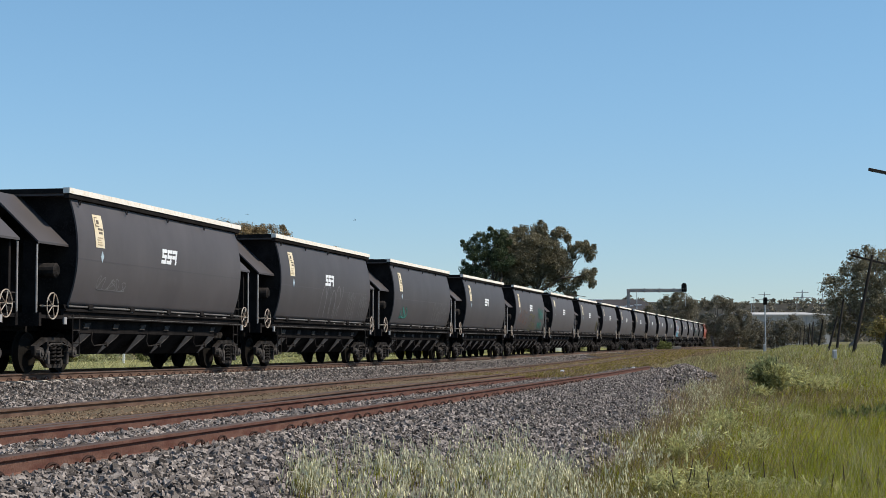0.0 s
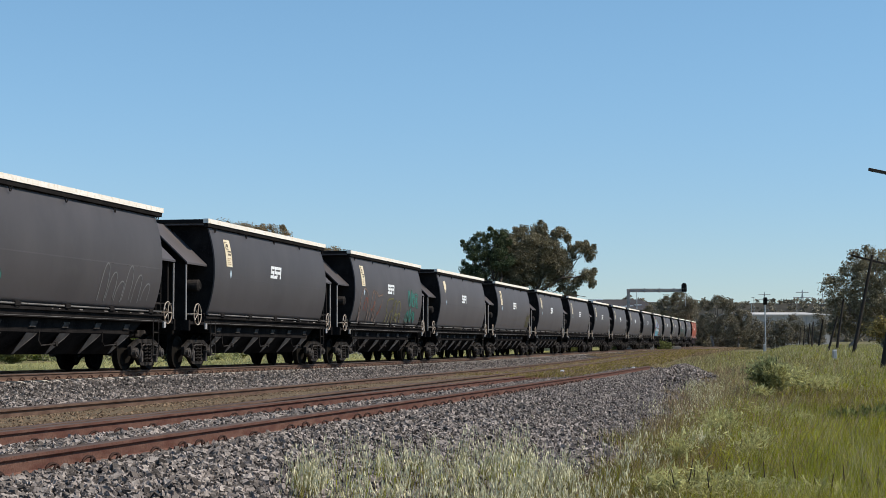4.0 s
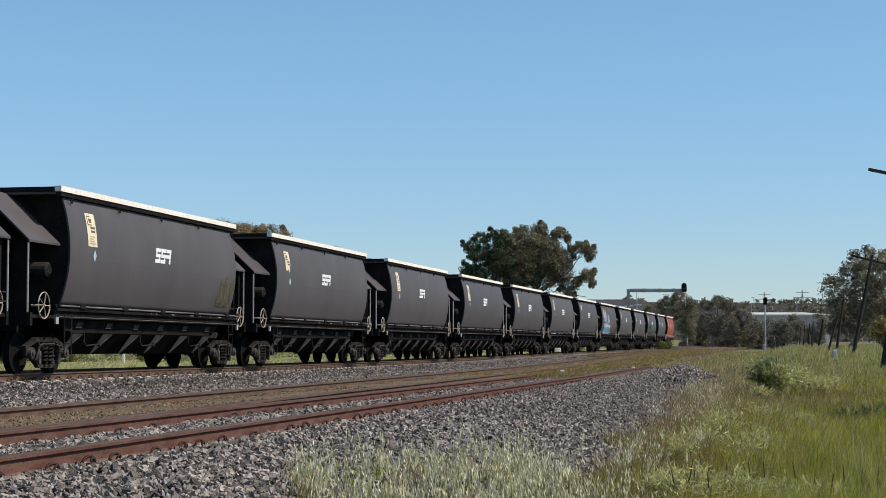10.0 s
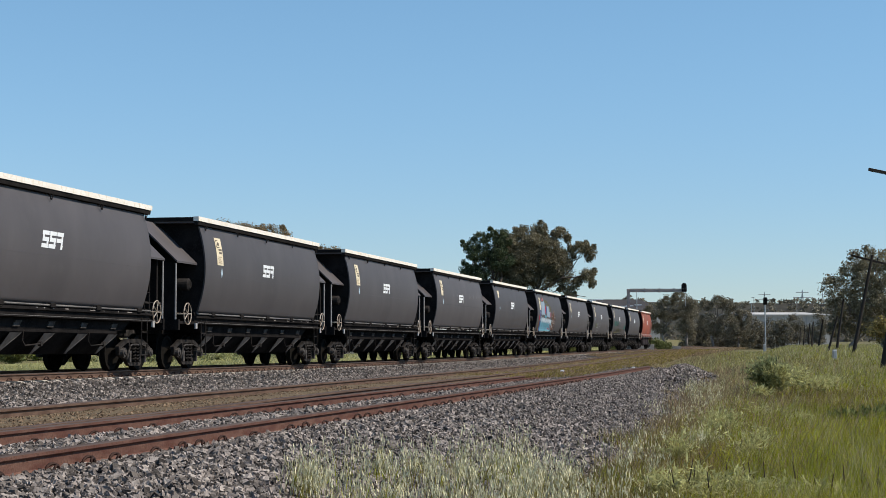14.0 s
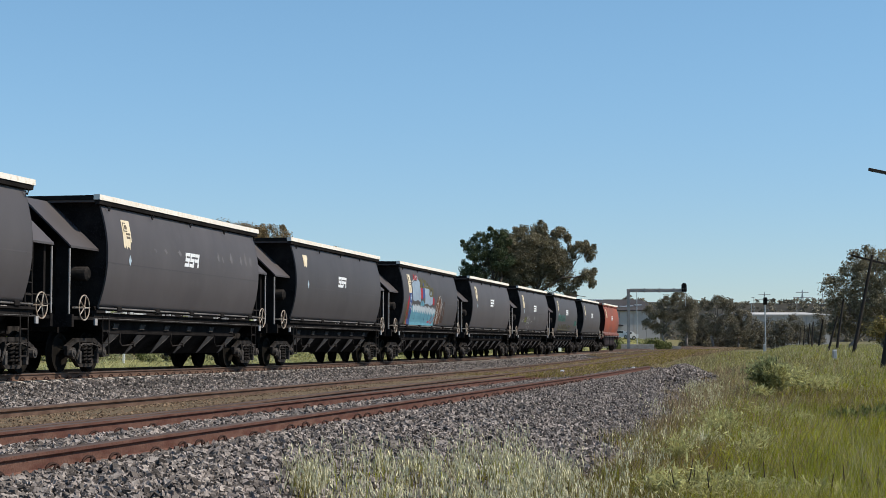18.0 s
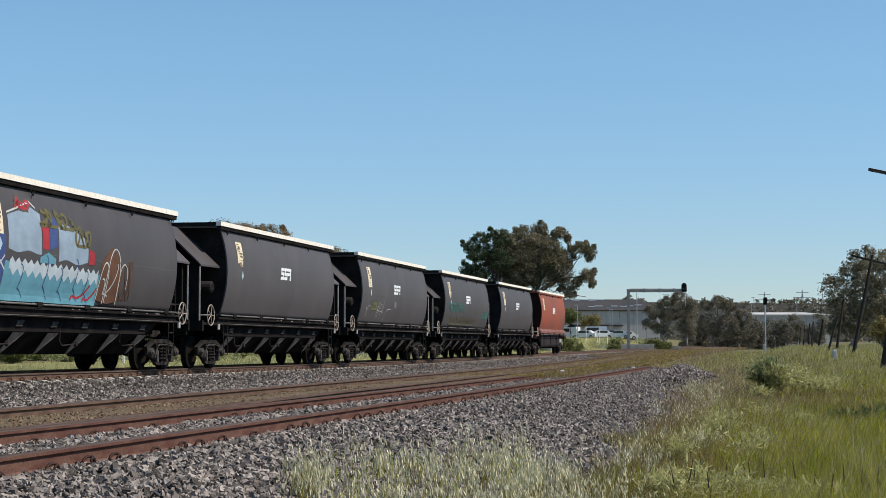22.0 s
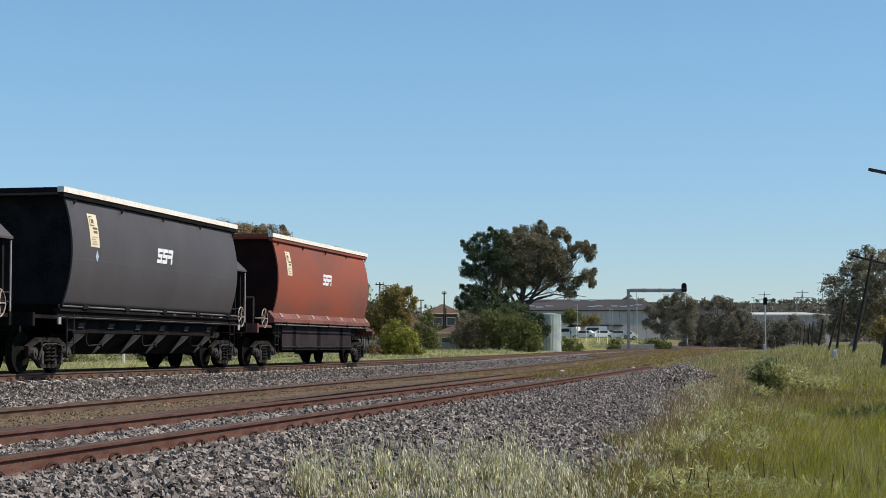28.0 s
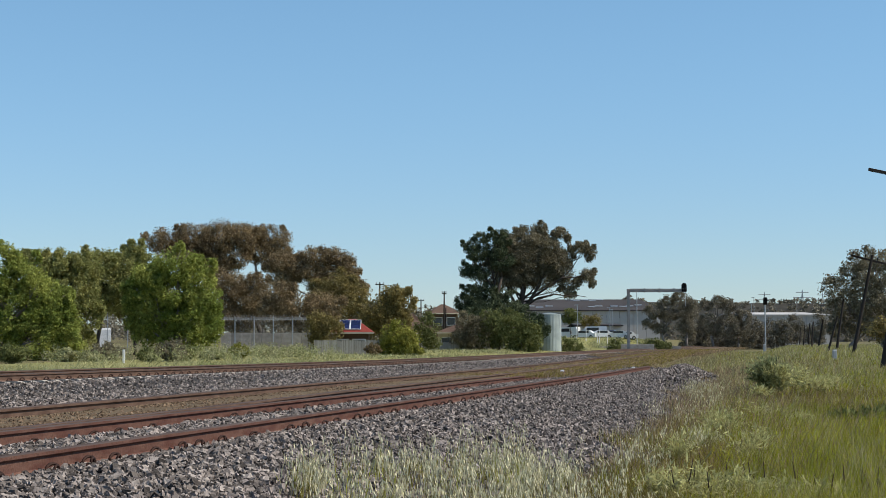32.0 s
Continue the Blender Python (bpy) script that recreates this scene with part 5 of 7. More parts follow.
tree("shrub", 15.5, 176, [(0.0, 2.5, 1.5, 1.2), (1.3, 2.2, 1.4, 1.3), (-0.6, 1.3, 1.2, 1.1), (0.8, 1.0, 1.6, 0.9)], L_GUM, "grey-green dense shrub under the big trees", M_DARKBARK, seed=34, wisp=2, r=0.1, dens=1.5, per=85, puff=0.6, category="shrub")
tree("shrub", 33.0, 176, [(-0.6, 2.9, 1.5, 1.1), (1.2, 2.8, 1.6, 1.1), (0.4, 1.6, 1.8, 1.2), (-1.4, 1.4, 1.2, 1.1)], L_DARK, "dark green dense shrub under the big trees", M_DARKBARK, seed=33, wisp=2, r=0.1, dens=1.5, per=85, puff=0.6, category="shrub")
tree("shrub", 46.5, 172, [(-0.8, 2.5, 1.4, 1.1), (0.7, 2.0, 1.1, 1.2), (1.1, 1.2, 0.9, 1.0), (0.0, 1.0, 1.8, 0.9)], L_DARK, "green dense shrub under the big trees", seed=35, wisp=2, r=0.1, dens=1.4, per=85, puff=0.6, category="shrub")
# Filler foliage in pine green, added to darken the shaded hollow under the crowns.
tree("shrub", 38.0, 184, [(-3.2, 4.0, 1.5, 0.9), (-1.2, 4.2, 1.5, 0.9), (0.8, 4.0, 1.5, 0.9), (2.4, 3.2, 1.1, 0.8), (-0.6, 2.8, 2.4, 1.0)], L_PINE, "dark filler foliage for the shaded hollow beneath the pine", M_DARKBARK, seed=30, wisp=2, r=0.1, dens=1.6, per=70, category="shrub")
tree("shrub", 55.6, 180, [(0.0, 2.5, 0.8, 1.0), (0.5, 2.2, 0.6, 0.7)], L_PINE, "small dark pine sapling beside the tank", M_DARKBARK, seed=32, wisp=2, r=0.1, dens=1.5, category="shrub")
tree("shrub", 74.5, 190, [(-0.5, 0.9, 0.9, 0.8), (0.6, 0.8, 0.9, 0.7)], L_DARK, "low dark green shrub beside the tank", seed=36, r=0.06, category="shrub")
tree("garden_tree", 75.5, 300, [(0.0, 4.6, 1.3, 1.1), (0.9, 3.9, 1.0, 0.9), (-0.6, 3.7, 1.0, 0.9)], L_DARK, "olive green tree by the car park", seed=37, r=0.16)
tree("garden_tree", 86.9, 305, [(-0.8, 3.4, 1.2, 0.9), (0.8, 3.4, 1.3, 0.9)], L_YELLOW, "brownish tree by the car park", seed=38, r=0.14)
tree("shrub", 102.2, 215, [(0.0, 0.8, 1.0, 0.8)], L_DARK, "low dark green shrub near the tracks", seed=39, r=0.06, category="shrub")
tree("shrub", 124.6, 214, [(0.0, 0.9, 1.3, 0.9), (1.2, 0.8, 1.0, 0.7)], L_DARK, "low dark green shrub near the tracks", seed=40, r=0.06, category="shrub")
# gums behind the signal gantry and along the far curve
tree("gum_tree", 131.6, 290, [(-1.8, 6.6, 1.7, 1.2), (0.4, 8.4, 1.5, 0.9), (2.6, 8.9, 1.6, 1.0), (4.2, 7.8, 1.2, 0.9), (-2.6, 4.6, 1.4, 1.1), (0.4, 6.0, 1.8, 1.1), (2.8, 6.2, 1.6, 1.1), (-0.8, 3.6, 1.3, 0.8), (3.6, 4.2, 1.2, 0.9)], L_FAR, "grey-green gum tree behind the gantry", seed=41, r=0.22)
tree("gum_tree", 143.7, 300, [(-0.8, 7.4, 1.3, 0.9), (0.8, 6.6, 1.4, 1.0), (0.2, 4.2, 1.8, 1.2)], L_FAR, "grey-green gum tree beyond the gantry", seed=42, r=0.2)
tree("gum_tree", 159.7, 310, [(-1.6, 8.2, 1.5, 0.9), (0.9, 8.9, 1.6, 0.9), (3.0, 8.0, 1.5, 1.0), (-0.8, 5.4, 2.0, 1.2), (2.4, 5.4, 1.8, 1.2), (0.6, 3.4, 1.6, 0.9)], L_FAR, "grey-green gum tree beyond the gantry", seed=43, r=0.22)
tree("gum_tree", 174.4, 318, [(-0.8, 6.8, 1.6, 1.2), (0.9, 6.0, 1.6, 1.4), (0.0, 3.8, 2.2, 1.6)], L_FAR, "grey-green gum tree beyond the gantry", seed=44, r=0.2)
for k, (u, h) in enumerate(((181.1, 3.2), (187.4, 4.4), (194.5, 5.0), (201.8, 4.4), (208.5, 5.0), (216.5, 3.4), (223.2, 5.0), (149.7, 4.0), (167.1, 3.6), (144.3, 4.6), (155.0, 5.0), (161.0, 4.4), (171.7, 5.4), (177.1, 4.8), (184.4, 5.2), (197.1, 3.4))):
    tree("gum_tree", u, 322 + 4 * (k % 3), [(-0.5, h * 0.95, 1.1, h * 0.26), (0.7, h * 0.8, 1.1, h * 0.28), (0.1, h * 0.5, 1.5, h * 0.28), (-0.2, h * 0.24, 1.5, h * 0.2)], L_FAR,
         "thin dark gum tree in front of the warehouse", seed=50 + k, r=0.12, dens=0.9, size=0.12, per=60, group="gums before the warehouse")
# gums on the right-hand side of the line
tree("gum_tree", 239.2, 150, [(-1.2, 5.4, 1.3, 1.2), (0.4, 7.2, 1.2, 1.3), (1.6, 8.0, 1.3, 1.1), (2.8, 6.8, 1.4, 1.4), (-0.4, 4.0, 1.3, 1.2), (1.8, 5.0, 1.6, 1.5), (3.4, 4.6, 1.4, 1.5), (0.6, 2.8, 1.4, 1.1), (2.4, 2.6, 1.6, 1.4), (-0.6, 1.6, 1.2, 1.0)], L_GUM,
     "ragged grey-green gum tree beside leaning poles", seed=61, r=0.2, dens=0.7)
tree("gum_tree", 259.3, 142, [(-0.6, 6.6, 1.3, 1.5), (0.9, 7.2, 1.4, 1.4), (-1.4, 4.4, 1.2, 1.4), (0.4, 4.4, 1.6, 1.5), (0.0, 2.2, 1.8, 1.3)], L_GUM, "ragged grey-green gum tree beside the bank", seed=62, r=0.2, dens=0.55)
tree("wattle_tree", 259.9, 110, [(0.0, 1.5, 0.8, 0.7), (0.6, 1.0, 0.8, 0.7)], L_YELLOW, "small yellow-green wattle in the grass", seed=63, r=0.06)

# scrub that closes the view behind the fences
rng = np.random.default_rng(91)
cen, rad = [], []
for _ in range(650):
    u = rng.uniform(-290, 40)
    y = rng.uniform(225, 300)
    cen.append((u * y / 1000, y, spot(u, y).z + 4.4 * rng.uniform(0.0, 1.0) ** 1.6))
    rad.append(rng.uniform(0.9, 1.6))
v, f = leaf_cloud(rng, cen, rad, 46, 0.3, 0.8)
bulk("far_scrub", v, f, L_FAR, "stuff", "distant dull green scrub behind the fences", "scrub")

# ---------------------------------------------------------------- signals, poles, posts
def signal_gantry():
    f = spot(109.6, 196)
    g = thing("signal_gantry", Matrix.Translation(f), "grey steel cantilever gantry carrying a black colour-light signal", "railway signal")
    top = 7.48 - f.z
    bm = bmesh.new()
    box(bm, -0.17, 0.17, -0.17, 0.17, 0.0, top, None, 0.02)
    box(bm, -0.4, 0.4, -0.4, 0.4, -0.1, 0.12)
    part("post", bm, M_GANTRY, g)
    bm = bmesh.new()
    box(bm, 0.17, 6.6, -0.14, 0.14, top - 0.36, top - 0.02, None, 0.015)
    part("arm", bm, M_GANTRY, g)
    for k in range(3):
        bm = bmesh.new()
        box(bm, -0.04, 0.04, -0.17, 0.17, top - 0.4, top + 0.1)
        part("arm_flange", bm, M_GANTRY, g, "", Matrix.Translation((1.9 + 1.7 * k, 0, 0)))
    bm = bmesh.new()
    for y in (-0.35, 0.35):
        bar(bm, (0.2, y, top + 0.02), (6.6, y, top + 0.02), 0.02, None, 5)
    part("walkway", bm, M_GANTRY, g)
    bm = bmesh.new()
    prism(bm, [(-0.3, -0.42), (0.3, -0.42), (0.3, 0.35), (0.2, 0.54), (0.0, 0.62), (-0.2, 0.54), (-0.3, 0.35)], -0.04, 0.04)
    part("backing_board", bm, M_BLACK, g, "black rounded signal board", Matrix.Translation((6.45, -0.15, top + 0.1)))
    for k in range(2):
        bm = bmesh.new()
        bar(bm, (0, 0.0, 0), (0, -0.26, 0.02), 0.11, 0.12, 10, False)
        part("signal_hood", bm, M_BLACK, g, "", Matrix.Translation((6.45, -0.2, top + 0.42 - 0.34 * k)))
    bm = bmesh.new()
    bar(bm, (6.6, 0, top - 2.0), (6.6, 0, top + 0.1), 0.04, None, 6)
    part("drop_ladder", bm, M_GALV, g)


signal_gantry()


def post_signal(u, y, top):
    f = spot(u, y)
    g = thing("post_signal", Matrix.Translation(f), "black colour-light signal on a pale post", "railway signal")
    h = top - f.z
    bm = bmesh.new()
    bar(bm, (0, 0, -0.1), (0, 0, h), 0.09, 0.08, 8)
    part("post", bm, M_GALV, g)
    bm = bmesh.new()
    prism(bm, [(-0.24, -0.4), (0.24, -0.4), (0.24, 0.35), (0.16, 0.48), (-0.16, 0.48), (-0.24, 0.35)], -0.05, 0.05)
    part("backing_board", bm, M_BLACK, g, "", Matrix.Translation((0, -0.14, h - 0.2)))
    for k in range(2):
        bm = bmesh.new()
        bar(bm, (0, 0, 0), (0, -0.26, 0), 0.12, 0.13, 10, False)
        part("signal_hood", bm, M_BLACK, g, "", Matrix.Translation((0, -0.2, h + 0.05 - 0.36 * k)))


post_signal(190.4, 200, 6.36)


def telegraph_pole(u, y, u2, top, r=0.11, arm=0.0, arm_tilt=0.0, label="old dark timber pole leaning over", pins=4):
    f = spot(u, y, -0.2)
    t = thing("telegraph_pole", Matrix.Translation(f), label, "pole", "old telegraph poles")
    tip = Vector(((u2 - u) * y / 1000, 0, top - f.z))
    bm = bmesh.new()
    bar(bm, (0, 0, 0), tip, r * 1.25, r * 0.85, 10)
    part("pole", bm, M_POLE, t)
    if arm:
        bm = bmesh.new()
        box(bm, -arm / 2, arm / 2, -0.05, 0.05, -0.05, 0.05, None, 0.01)
        part("crossarm", bm, M_POLE, t, "", Matrix.Translation(tip * 0.95) @ Matrix.Rotation(radians(arm_tilt), 4, "Y"))
        for k in range(pins):
            bm = bmesh.new()
            bar(bm, (0, 0, 0), (0, 0, 0.16), 0.025, None, 6)
            bar(bm, (0, 0, 0.08), (0, 0, 0.18), 0.04, 0.03, 8)
            q = tip * 0.95 + Matrix.Rotation(radians(arm_tilt), 3, "Y") @ Vector((arm * (k / 3 - 0.5) * 0.9, 0, 0.06))
            part("insulator", bm, M_BLACK, t, "", Matrix.Translation(q))


telegraph_pole(241.6, 92, 254.3, 5.65, 0.085, 2.3, 14)
telegraph_pole(231.9, 112, 236.9, 3.84, 0.075)
telegraph_pole(226.5, 104, 233.2, 2.56, 0.06)
telegraph_pole(221.2, 150, 224.5, 3.15, 0.075)
telegraph_pole(217.5, 170, 218.8, 3.27, 0.075)
telegraph_pole(215.5, 195, 216.8, 3.54, 0.075)
telegraph_pole(212.8, 220, 213.8, 3.63, 0.075)
telegraph_pole(210.5, 250, 211.2, 3.72, 0.075)
telegraph_pole(259.6, 66, 267.3, 2.70, 0.13, label="thick dark timber pole leaning over")
telegraph_pole(276.6, 55, 278.7, 6.46, 0.13, 2.9, 12, "tall dark timber pole with crossarm", 0)


def street_pole(u, y, top, arm, r=0.1, mt=None):
    f = spot(u, y)
    t = thing("utility_pole", Matrix.Translation(f), "timber utility pole with short crossarm", "pole", "utility poles")
    h = top - f.z
    bm = bmesh.new()
    bar(bm, (0, 0, -0.1), (0, 0, h), r * 1.2, r * 0.8, 8)
    part("pole", bm, mt or M_POLE, t)
    if arm:
        bm = bmesh.new()
        box(bm, -arm / 2, arm / 2, -0.06, 0.06, h - 0.35, h - 0.22)
        part("crossarm", bm, M_POLE, t)
        for k in (-1, 1):
            bm = bmesh.new()
            bar(bm, (k * arm * 0.4, 0, h - 0.22), (k * arm * 0.4, 0, h), 0.05, 0.07, 6)
            part("insulator", bm, M_GALV, t)


street_pole(-37.4, 210, 8.82, 1.1)
street_pole(0.7, 215, 7.87, 0.6, 0.1)
street_pole(1.7, 215, 5.79, 0.0, 0.09)
street_pole(-13.0, 320, 9.95, 1.2, 0.12)
for u, y, e in ((114.6, 260, 9.49), (98.6, 300, 7.86), (99.9, 300, 7.56), (79.5, 280, 7.84), (183.8, 360, 11.49), (182.4, 350, 9.90), (209.2, 380, 12.10), (168.4, 380, 10.70), (243.9, 170, 7.81)):
    f = spot(u, y)
    t = thing("lamp_post", Matrix.Translation(f), "slim grey steel lamp post", "lamp post", "lamp posts")
    bm = bmesh.new()
    bar(bm, (0, 0, -0.1), (0, 0, e - f.z), 0.07, 0.05, 6)
    part("post", bm, M_GALV, t)
    bm = bmesh.new()
    box(bm, -0.5, 0.1, -0.08, 0.08, e - f.z - 0.06, e - f.z + 0.04)
    part("lamp_head", bm, M_GALV, t)


def marker(name, u, y, w, h, mt, label):
    f = spot(u, y)
    t = thing(name, Matrix.Translation(f), label, "marker post")
    bm = bmesh.new()
    box(bm, -w / 2, w / 2, -w * 0.4, w * 0.4, -0.1, h, None, w * 0.12)
    part("post", bm, mt, t)
    bm = bmesh.new()
    box(bm, -w * 0.42, w * 0.42, -w * 0.3, w * 0.3, h, h + 0.03)
    part("cap", bm, mt, t)


marker("marker_post", -188.4, 96, 0.14, 0.78, M_WHITE, "short white marker post in the weeds")
marker("cable_marker", -16.0, 83, 0.26, 0.52, M_CONCRETE, "small grey concrete cable marker between the tracks")
marker("relay_cabinet", 231.2, 78, 0.19, 0.55, M_GALV, "small silver-grey metal cabinet in the grass")
marker("relay_cabinet", 189.8, 196, 0.3, 1.1, M_GALV, "small silver-grey metal cabinet in the grass")

# ---------------------------------------------------------------- buildings
def shed(name, u0, u1, y, depth, eave, ridge, wall, roof, label, fascia=None, bays=10):
    """A long low industrial building."""
    x0, x1 = u0 * y / 1000, u1 * y / 1000
    z0 = min(spot(u0, y).z, spot(u1, y).z) - 0.3
    b = thing(name, Matrix.Translation((x0, y, z0)), label, "building")
    w, e, r = x1 - x0, eave - z0, ridge - z0
    for k in range(bays):
        bm = bmesh.new()
        box(bm, w * k / bays, w * (k + 1) / bays - 0.06, 0.0, 0.3, 0.0, e, None)
        part("wall_panel", bm, wall, b)
    bm = bmesh.new()
    box(bm, 0.0, 0.3, 0.3, depth, 0, e)
    box(bm, w - 0.3, w, 0.3, depth, 0, e)
    box(bm, 0.3, w - 0.3, depth - 0.3, depth, 0, e)
    part("side_wall", bm, wall, b)
    bm = bmesh.new()
    prism(bm, [(-0.4, e), (depth / 2, r), (depth + 0.4, e), (depth + 0.4, e + 0.25), (depth / 2, r + 0.25), (-0.4, e + 0.25)], -0.3, w + 0.3, "x")
    part("roof", bm, roof, b)
    if fascia:
        bm = bmesh.new()
        box(bm, -0.4, w + 0.4, -0.65, -0.45, e - 0.35, e + 0.55)
        part("fascia", bm, fascia, b, "bright white roof fascia")
    return b, w, e, r


b1, w1, e1, r1 = shed("warehouse", 48.8, 128.3, 420, 90, 9.94, 13.90, M_WALL, M_ROOFG, "long grey warehouse with dark roof and white skylights")
for k, (fx, fd) in enumerate(((0.06, 0.3), (0.12, 0.2), (0.20, 0.3), (0.42, 0.9), (0.47, 0.85), (0.54, 0.9), (0.60, 0.86), (0.66, 0.9), (0.52, 0.25), (0.58, 0.3), (0.70, 0.3), (0.76, 0.26), (0.82, 0.32), (0.9, 0.4))):
    bm = bmesh.new()
    yy = 45 * fd
    zz = e1 + (r1 - e1) * yy / 45.2 + 0.28
    box(bm, -0.9, 0.9, yy - 0.8, yy + 0.8, zz, zz + 0.25)
    part("skylight", bm, M_WHITE, b1, "white roof skylight", Matrix.Translation((w1 * fx, 0, 0)))
shed("warehouse", 181.1, 228.5, 400, 60, 8.43, 9.59, M_WALL, M_SHEET, "long grey warehouse with a pale sheet roof", None, 14)
shed("warehouse", 78.9, 105.6, 330, 20, 4.95, 5.39, M_WALL, M_ROOFG, "low grey shed behind the car park", None, 5)


def house(u, y, w, d, eave, ridge, roof, wall, label, turn=0.0):
    f = spot(u, y, -0.2)
    h = thing("house", Matrix.Translation(f) @ Matrix.Rotation(radians(turn), 4, "Z"), label, "house", "houses behind the fence")
    e, r = eave - f.z, ridge - f.z
    bm = bmesh.new()
    box(bm, -w / 2, w / 2, -d / 2, d / 2, 0, e)
    part("wall", bm, wall, h)
    bm = bmesh.new()
    o = 0.5
    vs = [bm.verts.new(p) for p in ((-w / 2 - o, -d / 2 - o, e), (w / 2 + o, -d / 2 - o, e), (w / 2 + o, d / 2 + o, e), (-w / 2 - o, d / 2 + o, e), (-w / 2 + d * 0.45, 0, r), (w / 2 - d * 0.45, 0, r))]
    for q in ((0, 1, 5, 4), (1, 2, 5), (2, 3, 4, 5), (3, 0, 4), (3, 2, 1, 0)):
        bm.faces.new([vs[i] for i in q])
    part("roof", bm, roof, h)
    for k in (-0.28, 0.22):
        bm = bmesh.new()
        box(bm, -0.6, 0.6, -0.06, 0.02, 0.0, 1.1)
        wi = part("window", bm, M_WHITE, h, "", Matrix.Translation((k * w, -d / 2, e - 1.6)))
        bm = bmesh.new()
        box(bm, -0.52, 0.52, -0.08, -0.062, 0.08, 1.02)
        part("pane", bm, M_GLASS, wi)
    bm = bmesh.new()
    box(bm, -w / 2 - o, w / 2 + o, -d / 2 - o - 0.1, -d / 2 - o, e - 0.08, e + 0.06)
    part("gutter", bm, M_CREAMW, h)
    return h, e, r


house(0.0, 230, 3.6, 3.4, 5.31, 6.61, M_TILE, M_TILE, "brick house with brown tiled hip roof", 10)
house(8.0, 200, 4.4, 5.0, 2.41, 3.48, M_TILE, M_CREAMW, "low cream outbuilding behind the fence")
house(-19.7, 200, 4.5, 6.0, 2.28, 4.69, M_TILE, M_CREAMW, "house end with tan tiled roof", 20)
hs, he, hr = house(-53.5, 147, 2.9, 2.5, 1.92, 3.15, M_REDROOF, M_TILE, "low house with red roof and solar panels")
slope = math.atan2(hr - he, 1.75)
for k in range(2):
    bm = bmesh.new()
    box(bm, -0.44, 0.44, -0.68, 0.68, 0.06, 0.10)
    pn = part("solar_panel", bm, M_PANEL, hs, "dark blue solar panel with white frame", Matrix.Translation((-0.62 + 0.95 * k, -0.82, he + (hr - he) * 0.53)) @ Matrix.Rotation(slope, 4, "X"))
    bm = bmesh.new()
    for a in (-0.44, 0.44):
        box(bm, a - 0.02, a + 0.02, -0.71, 0.71, 0.05, 0.115)
    for a in (-0.69, 0.69):
        box(bm, -0.44, 0.44, a - 0.02, a + 0.02, 0.05, 0.112)
    part("frame", bm, M_WHITE, pn)

# corrugated water tank
f = spot(63.1, 188)
tk = thing("water_tank", Matrix.Translation(f), "pale grey-green corrugated steel water tank", "water tank")
bm = bmesh.new()
nseg, rt, ht = 96, 1.26, 4.37 - f.z
ra = [[bm.verts.new(((rt + 0.014 * (k % 2)) * math.cos(2 * math.pi * k / nseg), (rt + 0.014 * (k % 2)) * math.sin(2 * math.pi * k / nseg), z)) for k in range(nseg)] for z in (-0.2, ht)]
for k in range(nseg):
    bm.faces.new((ra[0][k], ra[0][(k + 1) % nseg], ra[1][(k + 1) % nseg], ra[1][k]))
part("shell", bm, M_TANK, tk)
bm = bmesh.new()
bar(bm, (0, 0, ht), (0, 0, ht + 0.22), 1.27, 0.15, 32)
part("lid", bm, M_TANK, tk)
bm = bmesh.new()
bar(bm, (-1.3, -0.5, -0.2), (-1.3, -0.5, ht + 0.1), 0.05, None, 6)
part("pipe", bm, M_GALV, tk)
for k, u in enumerate((79.0, 84.5, 91.3, 92.4, 97.0, 101.5)):
    f = spot(u, 236)
    bl = thing("bollard", Matrix.Translation(f), "slim white painted steel post by the car park", "post", "white posts by the car park")
    bm = bmesh.new()
    bar(bm, (0, 0, -0.1), (0, 0, 1.5 + 0.5 * (k % 2)), 0.05, None, 8)
    part("post", bm, M_WHITE, bl)
    bm = bmesh.new()
    bar(bm, (0, 0, 1.5 + 0.5 * (k % 2)), (0, 0, 1.56 + 0.5 * (k % 2)), 0.06, 0.03, 8)
    part("cap", bm, M_GALV, bl)
f = spot(103.5, 226)
kr = thing("kerb_wall", Matrix.Translation(f), "long low pale concrete kerb wall before the car park", "wall")
for k in range(14):
    bm = bmesh.new()
    box(bm, -8.4 + 1.2 * k, -7.23 + 1.2 * k, -0.12, 0.12, -0.3, 0.62, None, 0.02)
    part("panel", bm, M_CONCRETE, kr)
f = spot(114.9, 205)
lw = thing("low_wall", Matrix.Translation(f), "low pale concrete block wall by the gantry", "wall")
for k in range(4):
    bm = bmesh.new()
    box(bm, -2.0 + k, -1.02 + k, -0.15, 0.15, -0.2, 1.15, None, 0.02)
    part("panel", bm, M_CONCRETE, lw)


f = spot(-131.0, 158)
yard_wall = thing("yard_wall", Matrix.Translation(f), "low pale grey concrete panel wall behind the wire fence", "wall")
for k in range(9):
    bm = bmesh.new()
    box(bm, 0.94 * k, 0.94 * k + 0.91, -0.08, 0.08, -0.2, 2.05 - f.z, None, 0.015)
    part("panel", bm, M_CONCRETE, yard_wall)


